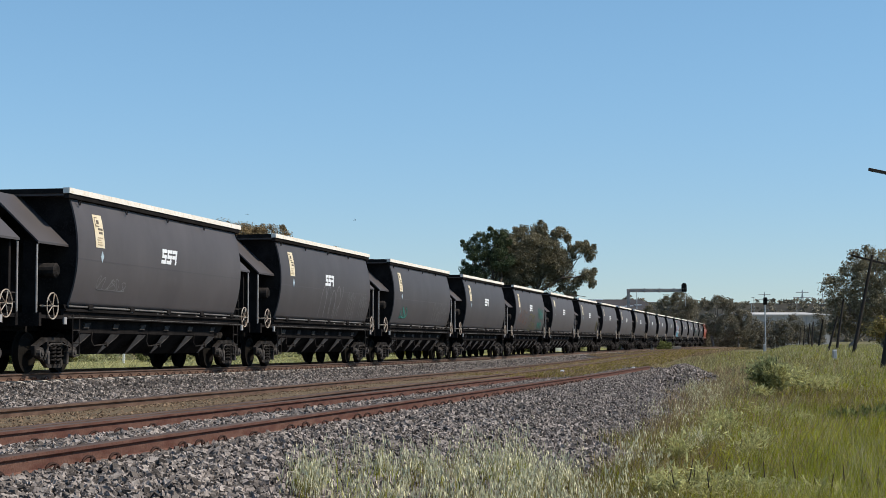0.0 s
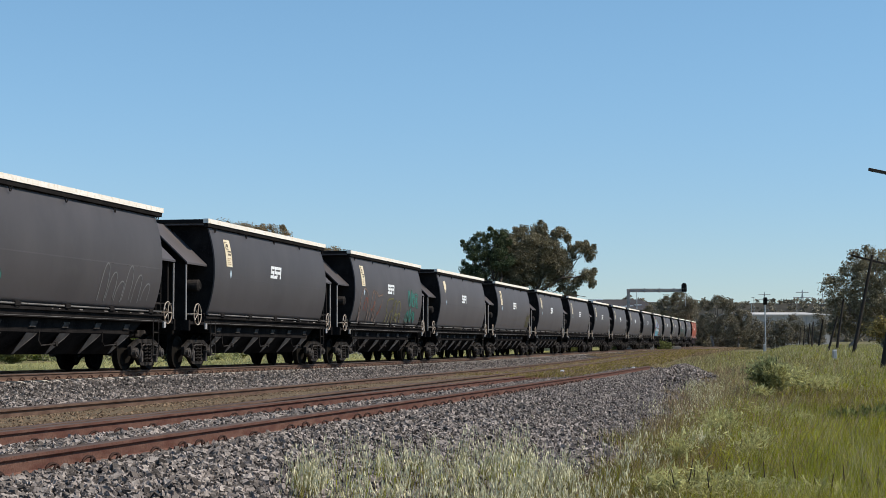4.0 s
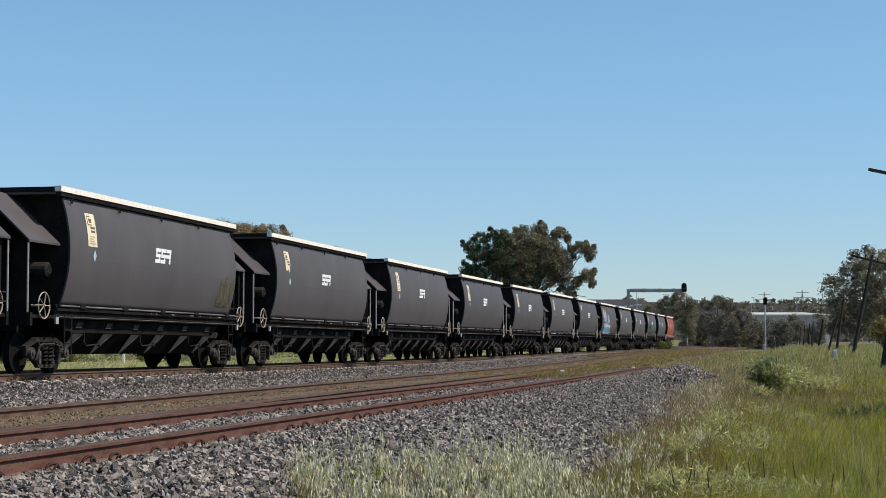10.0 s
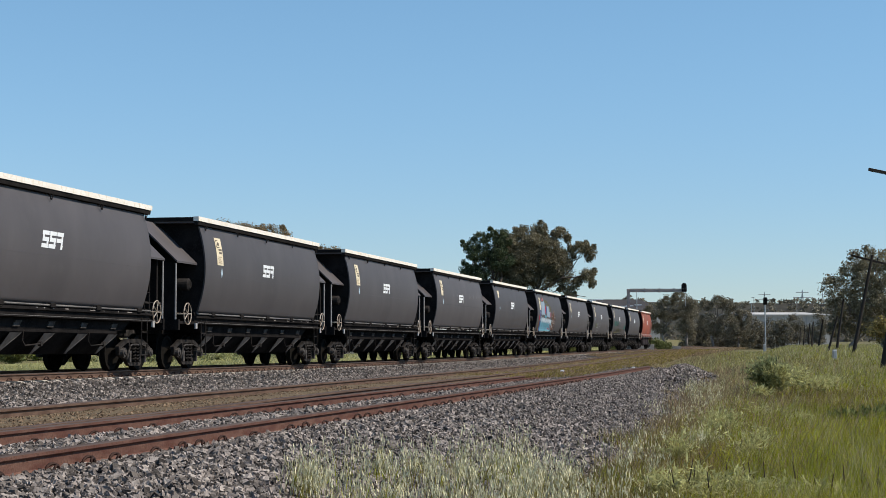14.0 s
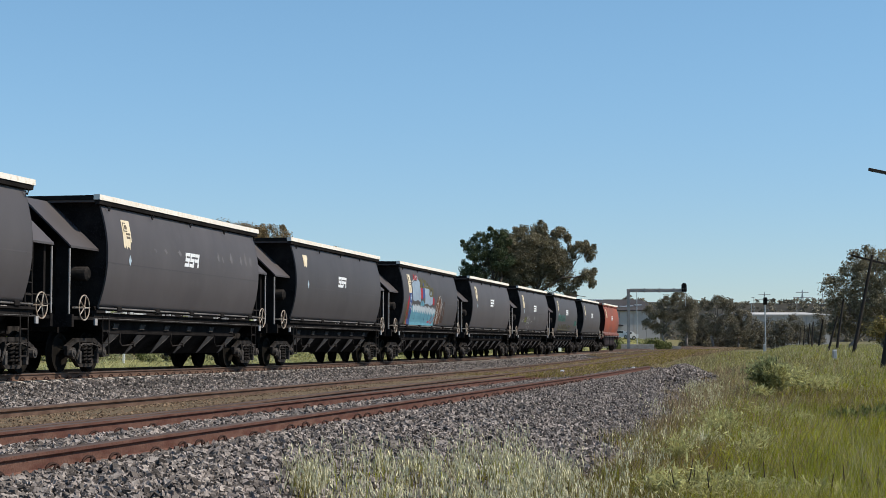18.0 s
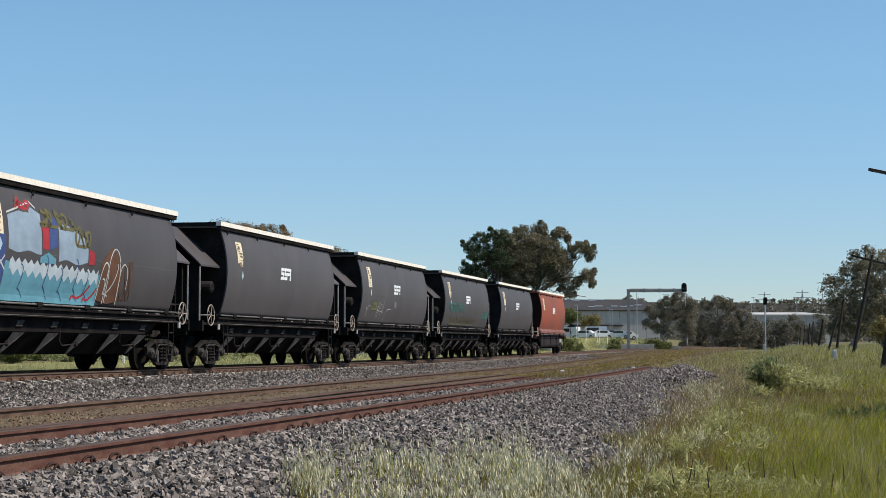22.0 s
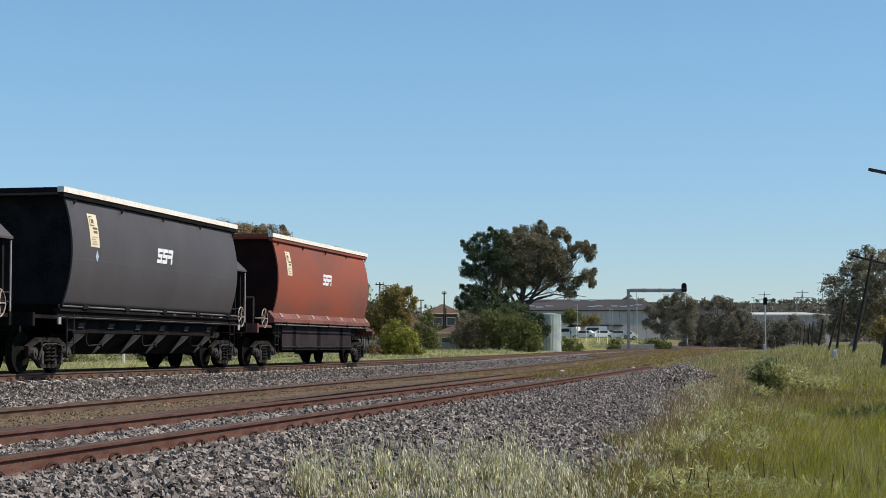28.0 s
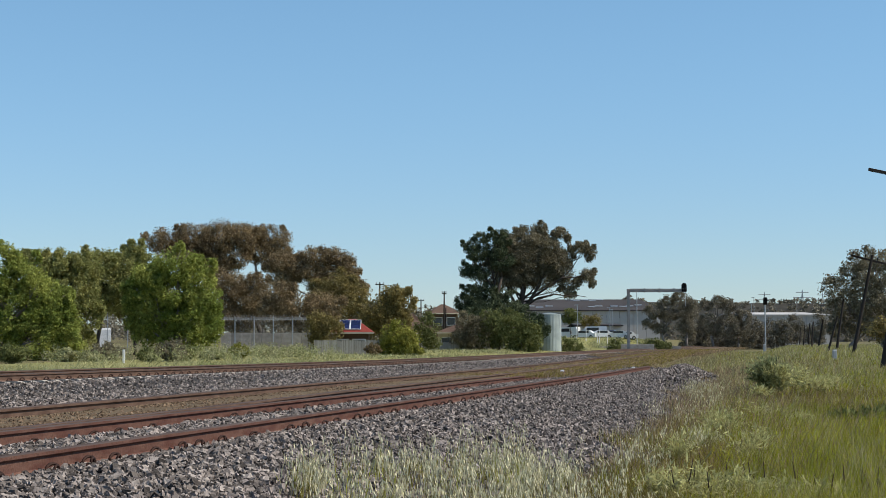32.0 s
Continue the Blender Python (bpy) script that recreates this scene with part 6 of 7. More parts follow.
def paling_fence(u0, u1, y, top, n, label):
    a, b = spot(u0, y), spot(u1, y)
    t = thing("paling_fence", Matrix.Translation(a), label, "fence")
    w = (b - a).length
    h = top - a.z
    bm = bmesh.new()
    box(bm, 0, w / n * 0.94, -0.012, 0.012, -0.2, h)
    p = part("paling", bm, M_PALING, t, "", pose(0, 0, 0))
    for k in range(1, n):
        again(p, pose(w * k / n, 0, random.uniform(-0.06, 0.04), 0, random.uniform(-1, 1)))
    for z in (0.3, h - 0.3):
        bm = bmesh.new()
        box(bm, 0, w, 0.02, 0.07, z, z + 0.08)
        part("rail", bm, M_PALING, t)


paling_fence(-18.7, 19.4, 176, 1.25, 56, "weathered grey timber paling fence")
paling_fence(-76.2, -18.7, 141, 1.30, 74, "weathered grey timber paling fence")
paling_fence(19.4, 56.1, 182, 1.39, 46, "weathered grey timber paling fence")


def mesh_fence(u0, u1, y, top, n, label):
    a, b = spot(u0, y), spot(u1, y)
    t = thing("chainlink_fence", Matrix.Translation(a), label, "fence")
    w, h = (b - a).length, top - a.z
    for k in range(n):
        bm = bmesh.new()
        x = w * k / (n - 1)
        bar(bm, (x, 0, -0.2), (x, 0, h), 0.05, None, 6)
        bar(bm, (x, 0, h), (x, -0.25, h + 0.3), 0.04, None, 6)
        part("post", bm, M_GALV, t)
    bm = bmesh.new()
    m = int(w / 0.22)
    for k in range(m):
        for s in (-1, 1):
            x0 = w * k / m
            x1 = min(w, max(0, x0 + s * h))
            zz = abs(x1 - x0)
            bar(bm, (x0, 0, 0.0), (x1, 0, zz), 0.0065, None, 3, False)
    part("mesh", bm, M_GANTRY, t, "wire mesh")
    bm = bmesh.new()
    for k in range(3):
        bar(bm, (0, -0.08 * k - 0.05, h + 0.1 * k), (w, -0.08 * k - 0.05, h + 0.1 * k), 0.012, None, 4)
    m = int(w / 0.03)
    tube(bm, [(w * q / m, -0.1 + 0.3 * math.sin(q * 0.8), h + 0.12 + 0.3 * math.cos(q * 0.8)) for q in range(m + 1)], 0.007, 3)
    part("barbed_wire", bm, M_GALV, t, "coiled barbed wire")


mesh_fence(-134.3, -77.5, 152, 3.18, 6, "galvanised chain-link security fence topped with barbed wire")
mesh_fence(-221.9, -174.4, 152, 3.49, 5, "galvanised chain-link security fence topped with barbed wire")


def car(u, y, paint, label, van=False, turn=90):
    f = spot(u, y)
    c = thing("van" if van else "car", Matrix.Translation(f) @ Matrix.Rotation(radians(turn), 4, "Z"), label, "van" if van else "car", "parked vehicles")
    bm = bmesh.new()
    if van:
        prof = [(-2.4, 0.35), (2.4, 0.35), (2.4, 1.0), (1.9, 1.25), (1.2, 2.1), (-2.3, 2.15), (-2.4, 2.0)]
    else:
        prof = [(-2.2, 0.35), (2.2, 0.35), (2.25, 0.75), (1.3, 0.95), (0.6, 1.42), (-1.1, 1.45), (-1.7, 1.0), (-2.2, 0.92)]
    prism(bm, prof, -0.85, 0.85, "x")
    part("body", bm, paint, c)
    z0, z1 = (1.3, 1.9) if van else (1.0, 1.36)
    for sx in (-1, 1):
        bm = bmesh.new()
        box(bm, sx * 0.86 - 0.01, sx * 0.86 + 0.01, -1.0, 0.8 if not van else 1.2, z0, z1)
        part("side_window", bm, M_GLASS, c)
    for sy in (-1.4, 1.4):
        for sx in (-0.8, 0.8):
            bm = bmesh.new()
            bar(bm, (sx - 0.1, sy, 0.33), (sx + 0.1, sy, 0.33), 0.33, None, 14)
            wl = part("wheel", bm, M_BLACK, c)
            bm = bmesh.new()
            bar(bm, (sx - 0.115, sy, 0.33), (sx + 0.115, sy, 0.33), 0.19, None, 10)
            part("rim", bm, M_GALV, wl)


car(-201.8, 158, M_CARW, "white van behind the wire fence", True, 12)
for k, u in enumerate((83.4, 88.6, 93.2, 97.9, 103.0, 107.4)):
    car(u, 292 + 3 * (k % 2), M_CARB if k == 3 else M_CARW, "blue car in the front row of the car park" if k == 3 else "white car in the front row of the car park", k == 1, 70 + 14 * (k % 3))
car(73.0, 310, M_CARW, "white van parked by the sheds", True, 60)
for k, px in enumerate((81.0, 84.2, 87.5, 90.0, 93.0, 96.9, 104.0)):
    car(px, 318 + 4 * (k % 2), M_CARW if k % 3 else M_CARB, "white car parked by the sheds" if k % 3 else "blue car parked by the sheds", False, 75 + 12 * (k % 3))

# ---------------------------------------------------------------- distance
def ridge():
    vs, fs = [], []
    xs = np.arange(-1600, 1601, 20)
    for x in xs:
        u = x / 1.1
        top = 29.0 + 1.2 * noise.noise((x * 0.006, 0, 0)) + 0.8 * noise.noise((x * 0.05, 1, 0))
        top *= smooth(20, 110, u) * 0.98 + 0.02
        vs += [(x, 1000, 2.0), (x, 1050, 2.0 + 0.55 * top), (x, 1110, 2.0 + top), (x, 1500, 2.0 + top)]
    for i in range(len(xs) - 1):
        for j in range(3):
            fs.append((i * 4 + j, (i + 1) * 4 + j, (i + 1) * 4 + j + 1, i * 4 + j + 1))
    bulk("far_hill", vs, fs, M_HILL, "structure", "distant brown wooded ridge", "hill")
    rng = np.random.default_rng(77)
    cen, rad = [], []
    for _ in range(900):
        x = rng.uniform(30, 560)
        yy = rng.uniform(1000, 1130)
        u = x / 1.1
        zt = 2 + smooth(20, 110, u) * 29.0 * min(1.0, 0.1 + 0.9 * (yy - 1000) / 110)
        cen.append((x, yy, zt + rng.uniform(0, 2.2) + (2.5 if rng.random() < 0.08 else 0)))
        rad.append(rng.uniform(1.6, 3.4))
    v, f = leaf_cloud(rng, cen, rad, 22, 1.1, 0.6)
    bulk("far_woods", v, f, L_FAR, "stuff", "distant dark woods on the ridge", "woods")


ridge()


def pylon(u, y, top):
    f = spot(u, y)
    p = thing("pylon", Matrix.Translation(f), "distant steel lattice power pylon", "pylon", "power pylons")
    h = top - f.z
    bm = bmesh.new()
    for sx in (-1, 1):
        for sy in (-1, 1):
            bar(bm, (sx * h * 0.1, sy * h * 0.1, 0), (sx * h * 0.02, sy * h * 0.02, h * 0.72), 0.3, None, 4)
            bar(bm, (sx * h * 0.02, sy * h * 0.02, h * 0.72), (0, 0, h), 0.28, None, 4)
    for k in range(9):
        q = 0.1 - 0.08 * k / 9
        q2 = 0.1 - 0.08 * (k + 1) / 9
        bar(bm, (-q * h, 0, h * 0.08 * k), (q2 * h, 0, h * 0.08 * (k + 1)), 0.18, None, 4)
        bar(bm, (q * h, 0, h * 0.08 * k), (-q2 * h, 0, h * 0.08 * (k + 1)), 0.18, None, 4)
    part("tower", bm, M_PYLON, p)
    for zf, wf in ((0.74, 0.22), (0.85, 0.17), (0.95, 0.12)):
        bm = bmesh.new()
        bar(bm, (-wf * h, 0, h * zf), (wf * h, 0, h * zf), 0.3, None, 4)
        part("crossarm", bm, M_PYLON, p)


pylon(212.5, 1300, 46.15)
pylon(190.1, 1700, 57.91)
pylon(224.5, 1700, 57.34)

# ------- vegetation and stones
def zs_at(s, d):
    return np.array([ground_z(a, b) for a, b in zip(s, d)])


def world_xy(s, d):
    return FOOT_X + s * SA + d * CA, s * CA - d * SA


def blades(rng, x, y, z, height, width, lean):
    """Kite-shaped grass blades, each bent over at its tip."""
    n = len(x)
    a = rng.normal(0.3, 1.5, n)
    h = height * rng.uniform(0.45, 1.25, n)
    bend = lean * rng.uniform(0.2, 1.0, n) * h
    dx, dy = np.cos(a), np.sin(a)
    face = rng.uniform(0.3, 1.15, n) * rng.choice((-1, 1), n)
    wx, wy = np.cos(face) * width * 1.1, np.sin(face) * width * 1.1
    base = np.stack([x, y, z - 0.04], 1)
    mid = np.stack([x + dx * bend * 0.12, y + dy * bend * 0.12, z + h * 0.34], 1)
    tip = np.stack([x + dx * bend, y + dy * bend, z + h], 1)
    off = np.stack([wx, wy, np.zeros(n)], 1)
    v = np.stack([base, mid - off, tip, mid + off], 1).reshape(-1, 3)
    return v, np.arange(4 * n).reshape(-1, 4)


def verge(s):
    """Where the weeds begin beside the near siding."""
    return np.where(s < 76, 14.2 + 1.25 * np.clip((55 - s) / 35, 0, 1), np.maximum(4.3, 10.84 - 0.0358 * s) + 2.2)


rng = np.random.default_rng(5)
N = 600000
yy = 10.5 * np.exp(rng.uniform(0, 1, N) * math.log(230 / 10.5))
xx = yy * rng.uniform(-0.16, 0.29, N)
ss, dd = (xx - FOOT_X) * SA + yy * CA, (xx - FOOT_X) * CA - yy * SA
edge = np.array([0.9 * noise.noise((a * 0.5, 7.3, 0)) + 0.5 * noise.noise((a * 1.7, 2.1, 0)) for a in ss])
keep = dd > verge(ss) + edge + rng.exponential(0.25, N)
keep &= rng.random(N) < 0.75 + 0.9 * np.array([noise.noise((a * 1.3, b * 2.2, 6.0)) for a, b in zip(ss, dd)])
xx, yy, ss, dd = xx[keep], yy[keep], ss[keep], dd[keep]
zz = zs_at(ss, dd)
patch = np.array([noise.noise((a * 0.12, b * 0.3, 4.0)) + 0.5 * noise.noise((a * 0.5, b * 0.9, 9.0)) for a, b in zip(ss, dd)])
near_edge = np.exp(-np.maximum(0, dd - verge(ss)) / 0.9)
mixv = patch + rng.normal(0, 0.22, len(xx)) - 0.34 * near_edge
w = 0.0029 * (yy / 14) ** 0.85
dead = np.exp(-((ss - 48) / 22) ** 2) * np.exp(-np.maximum(0, dd - verge(ss)) / 1.9) * 1.3 + 0.06
dead += 0.85 * np.clip((ss - 58) / 25, 0, 1) * np.exp(-np.maximum(0, dd - verge(ss)) / 2.6)
pale = 0.04 + 0.44 * np.clip((yy - 30) / 40, 0, 1) + 0.16 * patch
pick = rng.random(len(xx))
kind = np.where(pick < dead, 2, np.where(pick > 1 - pale, 3, np.where(mixv > -0.12, 0, 1)))
for k, hh, lean, mt, label, nm in ((0, 0.28, 0.75, L_GRASS, "long bright green spring grass", "green_grass"),
                                   (1, 0.27, 0.85, L_OLIVE, "long olive and brownish grass", "dry_grass"),
                                   (2, 0.30, 0.6, L_DEAD, "brown dead seeding grass along the ballast", "dead_grass"),
                                   (3, 0.33, 0.7, L_PALE, "pale seeding grass among the green", "pale_grass")):
    sel = kind == k
    v, f = blades(rng, xx[sel], yy[sel], zz[sel], hh * (1 + 0.55 * patch[sel]), w[sel], lean)
    bulk(nm, v, f, mt, "stuff", label, "grass")


# clumps of oats and green grass that grow out over the stones
SHOULDER = [(-0.9, -0.34), (-0.6, -0.31), (0.0, -0.275), (0.55, -0.275), (0.8, -0.33), (1.3, -0.33), (2.0, -0.40), (3.2, -0.58), (4.4, -0.76), (5.0, -1.0)]


def rooted(x, y):
    """Height of the stones or the soil, whichever is on top."""
    s, d = line_coords(x, y)
    z = ground_z(s, d)
    rel = d - off_b(s)
    return max(z, rise(s) + lerp_table(SHOULDER, rel)) if rel < 4.9 else z


M_STALK = leaf("dry_oat_stalks", (0.42, 0.36, 0.16), (0.52, 0.45, 0.22), 0.4)
OATS = []


def oat_tussock(x, y, n, spread, seed, tall):
    """Wild oats: thin stalks with drooping pale spikelets, one clump that bends in the wind as a whole."""
    rng = np.random.default_rng(seed)
    t = thing("wild_oat_tussock", Matrix.Translation((x, y, rooted(x, y))), "pale straw-coloured wild oat tussock at the edge of the stones", "grass", "wild oat tussocks")
    px, py = rng.normal(0, spread, n), rng.normal(0, spread * 0.8, n)
    h = tall * rng.uniform(0.5, 1.15, n)
    a = rng.normal(0.2, 1.0, n)
    lean = tall * rng.uniform(0.03, 0.30, n)
    base = np.stack([px, py, np.full(n, -0.04)], 1)
    tip = np.stack([px + np.cos(a) * lean, py + np.sin(a) * lean, h], 1)
    mid = (base + tip) / 2 + np.array([0, 0, 0.06]) - np.stack([np.cos(a) * lean, np.sin(a) * lean, 0 * a], 1) * 0.12
    wd = np.array([0.0016, 0, 0])
    v = np.stack([base, mid - wd, tip, mid + wd], 1).reshape(-1, 3)
    bulk("straw", v, np.arange(len(v)).reshape(-1, 4), M_STALK, "stuff", "", "", t)
    vs = []
    for q in range(6):
        fr = rng.uniform(0.55, 1.0, n)
        c = base + (tip - base) * fr[:, None] + np.stack([rng.normal(0, 0.02, n), rng.normal(0, 0.02, n), np.full(n, 0.02)], 1)
        ln = rng.uniform(0.045, 0.095, n)
        sw = rng.uniform(0.0028, 0.0052, n)
        dr = np.stack([rng.normal(0.12, 0.16, n) * ln, rng.normal(0, 0.2, n) * ln, -ln * rng.uniform(0.5, 1.0, n)], 1)
        fa = rng.uniform(-0.9, 0.9, n)
        sx = np.stack([sw * np.cos(fa), sw * np.sin(fa), np.zeros(n)], 1)
        vs.append(np.stack([c, c + dr * 0.45 - sx, c + dr, c + dr * 0.45 + sx], 1).reshape(-1, 3))
    v = np.concatenate(vs)
    bulk("panicle", v, np.arange(len(v)).reshape(-1, 4), L_STRAW, "stuff", "pale drooping seed heads", "", t)
    m = int(n * 1.1)
    gx, gy = rng.normal(0, spread * 1.1, m), rng.normal(0, spread * 0.9, m)
    v, f = blades(rng, gx, gy, np.full(m, -0.02), 0.8 * tall, np.full(m, 0.0032), 0.4)
    bulk("foliage", v, f, [L_OLIVE, L_GRASS, L_OLIVE][seed % 3], "stuff", "", "", t)
    OATS.append((t, rng.uniform(0, 6.28), rng.uniform(0.7, 1.3)))


spots = random.Random(23)
for k in range(84):
    u = -86 + 210 * spots.random() ** 0.8
    far = max(0.0, (u + 76) / 200)
    deep = 11.4 + (1.6 + 6.0 * far) * spots.random() ** (1.2 - 0.5 * far)
    oat_tussock(u * deep / 1000, deep, int(spots.uniform(6, 20) * (1.0 if u < 90 else 0.6)), spots.uniform(0.05, 0.15), 200 + k, 0.22 + 0.17 * far + spots.choice((-0.06, -0.02, 0.04, 0.14)))
for k in range(22):
    cs = spots.uniform(19, 54)
    x, y = world_xy(cs, float(verge(np.array([cs]))[0]) + spots.uniform(0.25, 1.1))
    oat_tussock(x, y, int(spots.uniform(9, 22)), spots.uniform(0.12, 0.34), 400 + k, 0.45)

# short sunlit turf beyond the far track
M_TURF = mat("short_spring_turf", (0.19, 0.185, 0.06), (0.255, 0.24, 0.10), 0.95, scale=0.35, fine=5, bump=0.7, c3=(0.29, 0.265, 0.14), spec=0.05)
t_rows, t_cols = spaced([(45, 150, 2.0), (150, 330, 6.0)]), spaced([(-19, -3.0, 1.0)])
tv = [(*place(a, -3.3 + (b + 3.0) * (1 + 0.004 * a) + 0.5 * noise.noise((a * 0.2, b, 2)))[:2], ground_z(a, -3.3 + (b + 3.0) * (1 + 0.004 * a)) + 0.05) for a in t_rows for b in t_cols]
tn = len(t_cols)
bulk("turf", tv, [(i * tn + j, i * tn + j + 1, (i + 1) * tn + j + 1, (i + 1) * tn + j) for i in range(len(t_rows) - 1) for j in range(tn - 1)], M_TURF, "structure", "short yellow-green turf beyond the tracks", "ground")
# verge beyond the far track
rng = np.random.default_rng(6)
n = 56000
s = 34 * np.exp(rng.uniform(0, 1, n) * math.log(330 / 34))
d = -3.3 - rng.exponential(4.5, n) - 0.03 * s * rng.uniform(0, 1, n)
x, y = world_xy(s, d)
z = zs_at(s, d)
pt = np.array([noise.noise((a * 0.06, b * 0.2, 1.0)) for a, b in zip(s, d)]) + rng.normal(0, 0.2, n)
pt += 0.5 * np.clip((s - 58) / 12, 0, 1) - 0.22
for sel, mt, nm, lb in ((pt > 0.0, L_VERGE, "verge_grass", "yellow-green grass beyond the tracks"), (pt <= 0.0, L_WEED, "verge_weeds", "greyish seeding weeds beyond the tracks")):
    v, f = blades(rng, x[sel], y[sel], z[sel], 0.10 if nm == "verge_grass" else 0.16 + 0.2 * (d[sel] < -7), 0.009 * (y[sel] / 40), 2.6 if nm == "verge_grass" else 1.5)
    bulk(nm, v, f, mt, "stuff", lb, "grass")
# rank weeds before the wire fence
cen, rad = [], []
for _ in range(420):
    s, d = rng.uniform(84, 150), -rng.uniform(9, 34)
    x, y = world_xy(s, d)
    if -0.235 < x / y < -0.06:
        cen.append((x, y, ground_z(s, d) + rng.uniform(0.1, 0.75)))
        rad.append(rng.uniform(0.25, 0.6))
v, f = leaf_cloud(rng, cen, rad, 60, 0.06)
bulk("rank_weeds", v, f, L_WEED, "stuff", "rank grey-green seeding weeds before the fence", "weeds")
# low growth in the bed of the middle track
n = 34000
s = 48 * np.exp(rng.uniform(0, 1, n) * math.log(230 / 48))
oa = np.maximum(4.3, 10.84 - 0.0358 * s)
d = oa + rng.uniform(-1.5, 2.6 + 1.1 * np.clip((s - 64) / 20, 0, 1), n)
x, y = world_xy(s, d)
pt = np.array([noise.noise((a * 0.15, b * 0.9, 5.0)) for a, b in zip(s, d)]) + 0.004 * (s - 70) + 0.22 * (d > oa + 1.0)
k = (pt + rng.normal(0, 0.15, n) > 0.02) & (np.abs(np.abs(d - oa) - 0.75) > 0.09)
z = np.array([rise(a) for a in s]) - 0.2
half = rng.random(n) < 0.5
for sel, mt, lb in ((k & half, L_OLIVE, "low olive weeds in the middle track"), (k & ~half, L_DEAD, "low brownish weeds in the middle track")):
    v, f = blades(rng, x[sel], y[sel], z[sel], 0.09, 0.007 * (y[sel] / 40), 2.2)
    bulk("track_weeds", v, f, mt, "stuff", lb, "weeds")

n = 20000
s = 135 * np.exp(rng.uniform(0, 1, n) * math.log(320 / 135))
d = rng.uniform(1.5, 9.5, n)
x, y = world_xy(s, d)
pt = np.array([noise.noise((a * 0.05, b * 0.7, 8.0)) for a, b in zip(s, d)])
k = (pt + rng.normal(0, 0.15, n) + 0.003 * (s - 150) > 0.0)
z = np.array([rise(a) - 0.22 - 0.14 * smooth(1.5, 3.5, b) for a, b in zip(s, d)])
v, f = blades(rng, x[k], y[k], z[k], 0.16, 0.008 * (y[k] / 40), 1.8)
bulk("track_weeds", v, f, L_DEAD, "stuff", "brownish dry weeds spreading over the ballast", "weeds")

# single plants on the bank
def plant(name, u, y, w, h, mt, label, seed, k=40, size=0.05):
    rng = np.random.default_rng(seed)
    f0 = spot(u, y)
    t = thing(name, Matrix.Translation(f0), label, "plant")
    stems, cen, rad = bmesh.new(), [], []
    for _ in range(k):
        a, q = rng.uniform(0, 2 * math.pi), rng.uniform(0, 1) ** 0.6
        tip = Vector((math.cos(a) * w * q, math.sin(a) * w * q, h * rng.uniform(0.55, 1.0) * (1 - 0.45 * q * q)))
        bar(stems, (tip.x * 0.2, tip.y * 0.2, 0), tip, 0.008, 0.003, 4, False)
        for e in (0.45, 0.7, 0.9, 1.0):
            cen.append(tuple(tip * e))
            rad.append(0.11 * w + 0.03)
    part("branchwork", stems, mt, t)
    v, f = leaf_cloud(rng, cen, rad, 16, size)
    bulk("leaves", v, f, mt, "", "", "", t)


def tuft(name, u, y, w, h, mt, label, seed, k=120, leafy=9, size=0.02):
    """A feathery clump: arching fronds, each with fine leaflets."""
    rng = np.random.default_rng(seed)
    t = thing(name, Matrix.Translation(spot(u, y, -0.02)), label, "plant")
    a, q = rng.uniform(0, 2 * np.pi, k), rng.uniform(0.15, 1.0, k)
    hk = h * rng.uniform(0.6, 1.15, k) * (1.1 - 0.35 * q)
    dx, dy = np.cos(a) * w * q, np.sin(a) * w * q
    ts = np.linspace(0, 1, 6)
    pts = np.stack([dx[:, None] * (0.25 * ts + 0.75 * ts ** 2), dy[:, None] * (0.25 * ts + 0.75 * ts ** 2), hk[:, None] * (1.75 * ts - 0.8 * ts ** 2)], 2)
    wd = (size * 0.4 * (1 - 0.85 * ts))[None, :, None] * np.stack([np.cos(a + 1.6), np.sin(a + 1.6), 0 * a], 1)[:, None, :]
    v = np.stack([pts - wd, pts + wd], 2).reshape(-1, 3)
    i = (np.arange(k)[:, None] * 12 + 2 * np.arange(5)[None, :]).ravel()
    bulk("rosette", v, np.stack([i, i + 1, i + 3, i + 2], 1), mt, "stuff", "", "", t)
    m = k * leafy
    e = rng.uniform(0.3, 1.0, m)
    r = np.repeat(np.arange(k), leafy)
    c = np.stack([dx[r] * (0.25 * e + 0.75 * e ** 2), dy[r] * (0.25 * e + 0.75 * e ** 2), hk[r] * (1.75 * e - 0.8 * e ** 2)], 1)
    dr = rng.normal(0, 1, (m, 3)) * size * 2.2 + np.stack([dx[r], dy[r], hk[r] * 0.6], 1) * 0.10
    sd_ = rng.normal(0, 1, (m, 3)) * size * 0.3
    v = np.stack([c, c + dr * 0.5 - sd_, c + dr, c + dr * 0.5 + sd_], 1).reshape(-1, 3)
    bulk("foliage", v, np.arange(4 * m).reshape(-1, 4), mt, "stuff", "", "", t)


tuft("fennel_bush", 191.8, 44, 0.72, 0.95, L_FENNEL, "dark green feathery fennel bush in the grass", 71, 420, 12, 0.03)
tuft("fennel_bush", 199.8, 43.4, 0.5, 0.84, L_SILVER, "silvery green feathery weed", 72, 160, 10, 0.03)
tuft("fennel_bush", 207.5, 46, 0.6, 0.74, L_SILVER, "silvery green feathery weed", 73, 130, 10, 0.03)
tuft("fennel_bush", 219.2, 45, 0.7, 0.49, L_SILVER, "silvery green feathery weed", 74, 130, 10, 0.03)
tuft("fennel_bush", 229.2, 48, 0.7, 0.41, L_SILVER, "silvery green feathery weed", 70, 100, 10, 0.03)
tuft("fennel_bush", 187.4, 40, 0.4, 0.41, L_SILVER, "silvery green feathery weed", 69, 90, 9, 0.025)
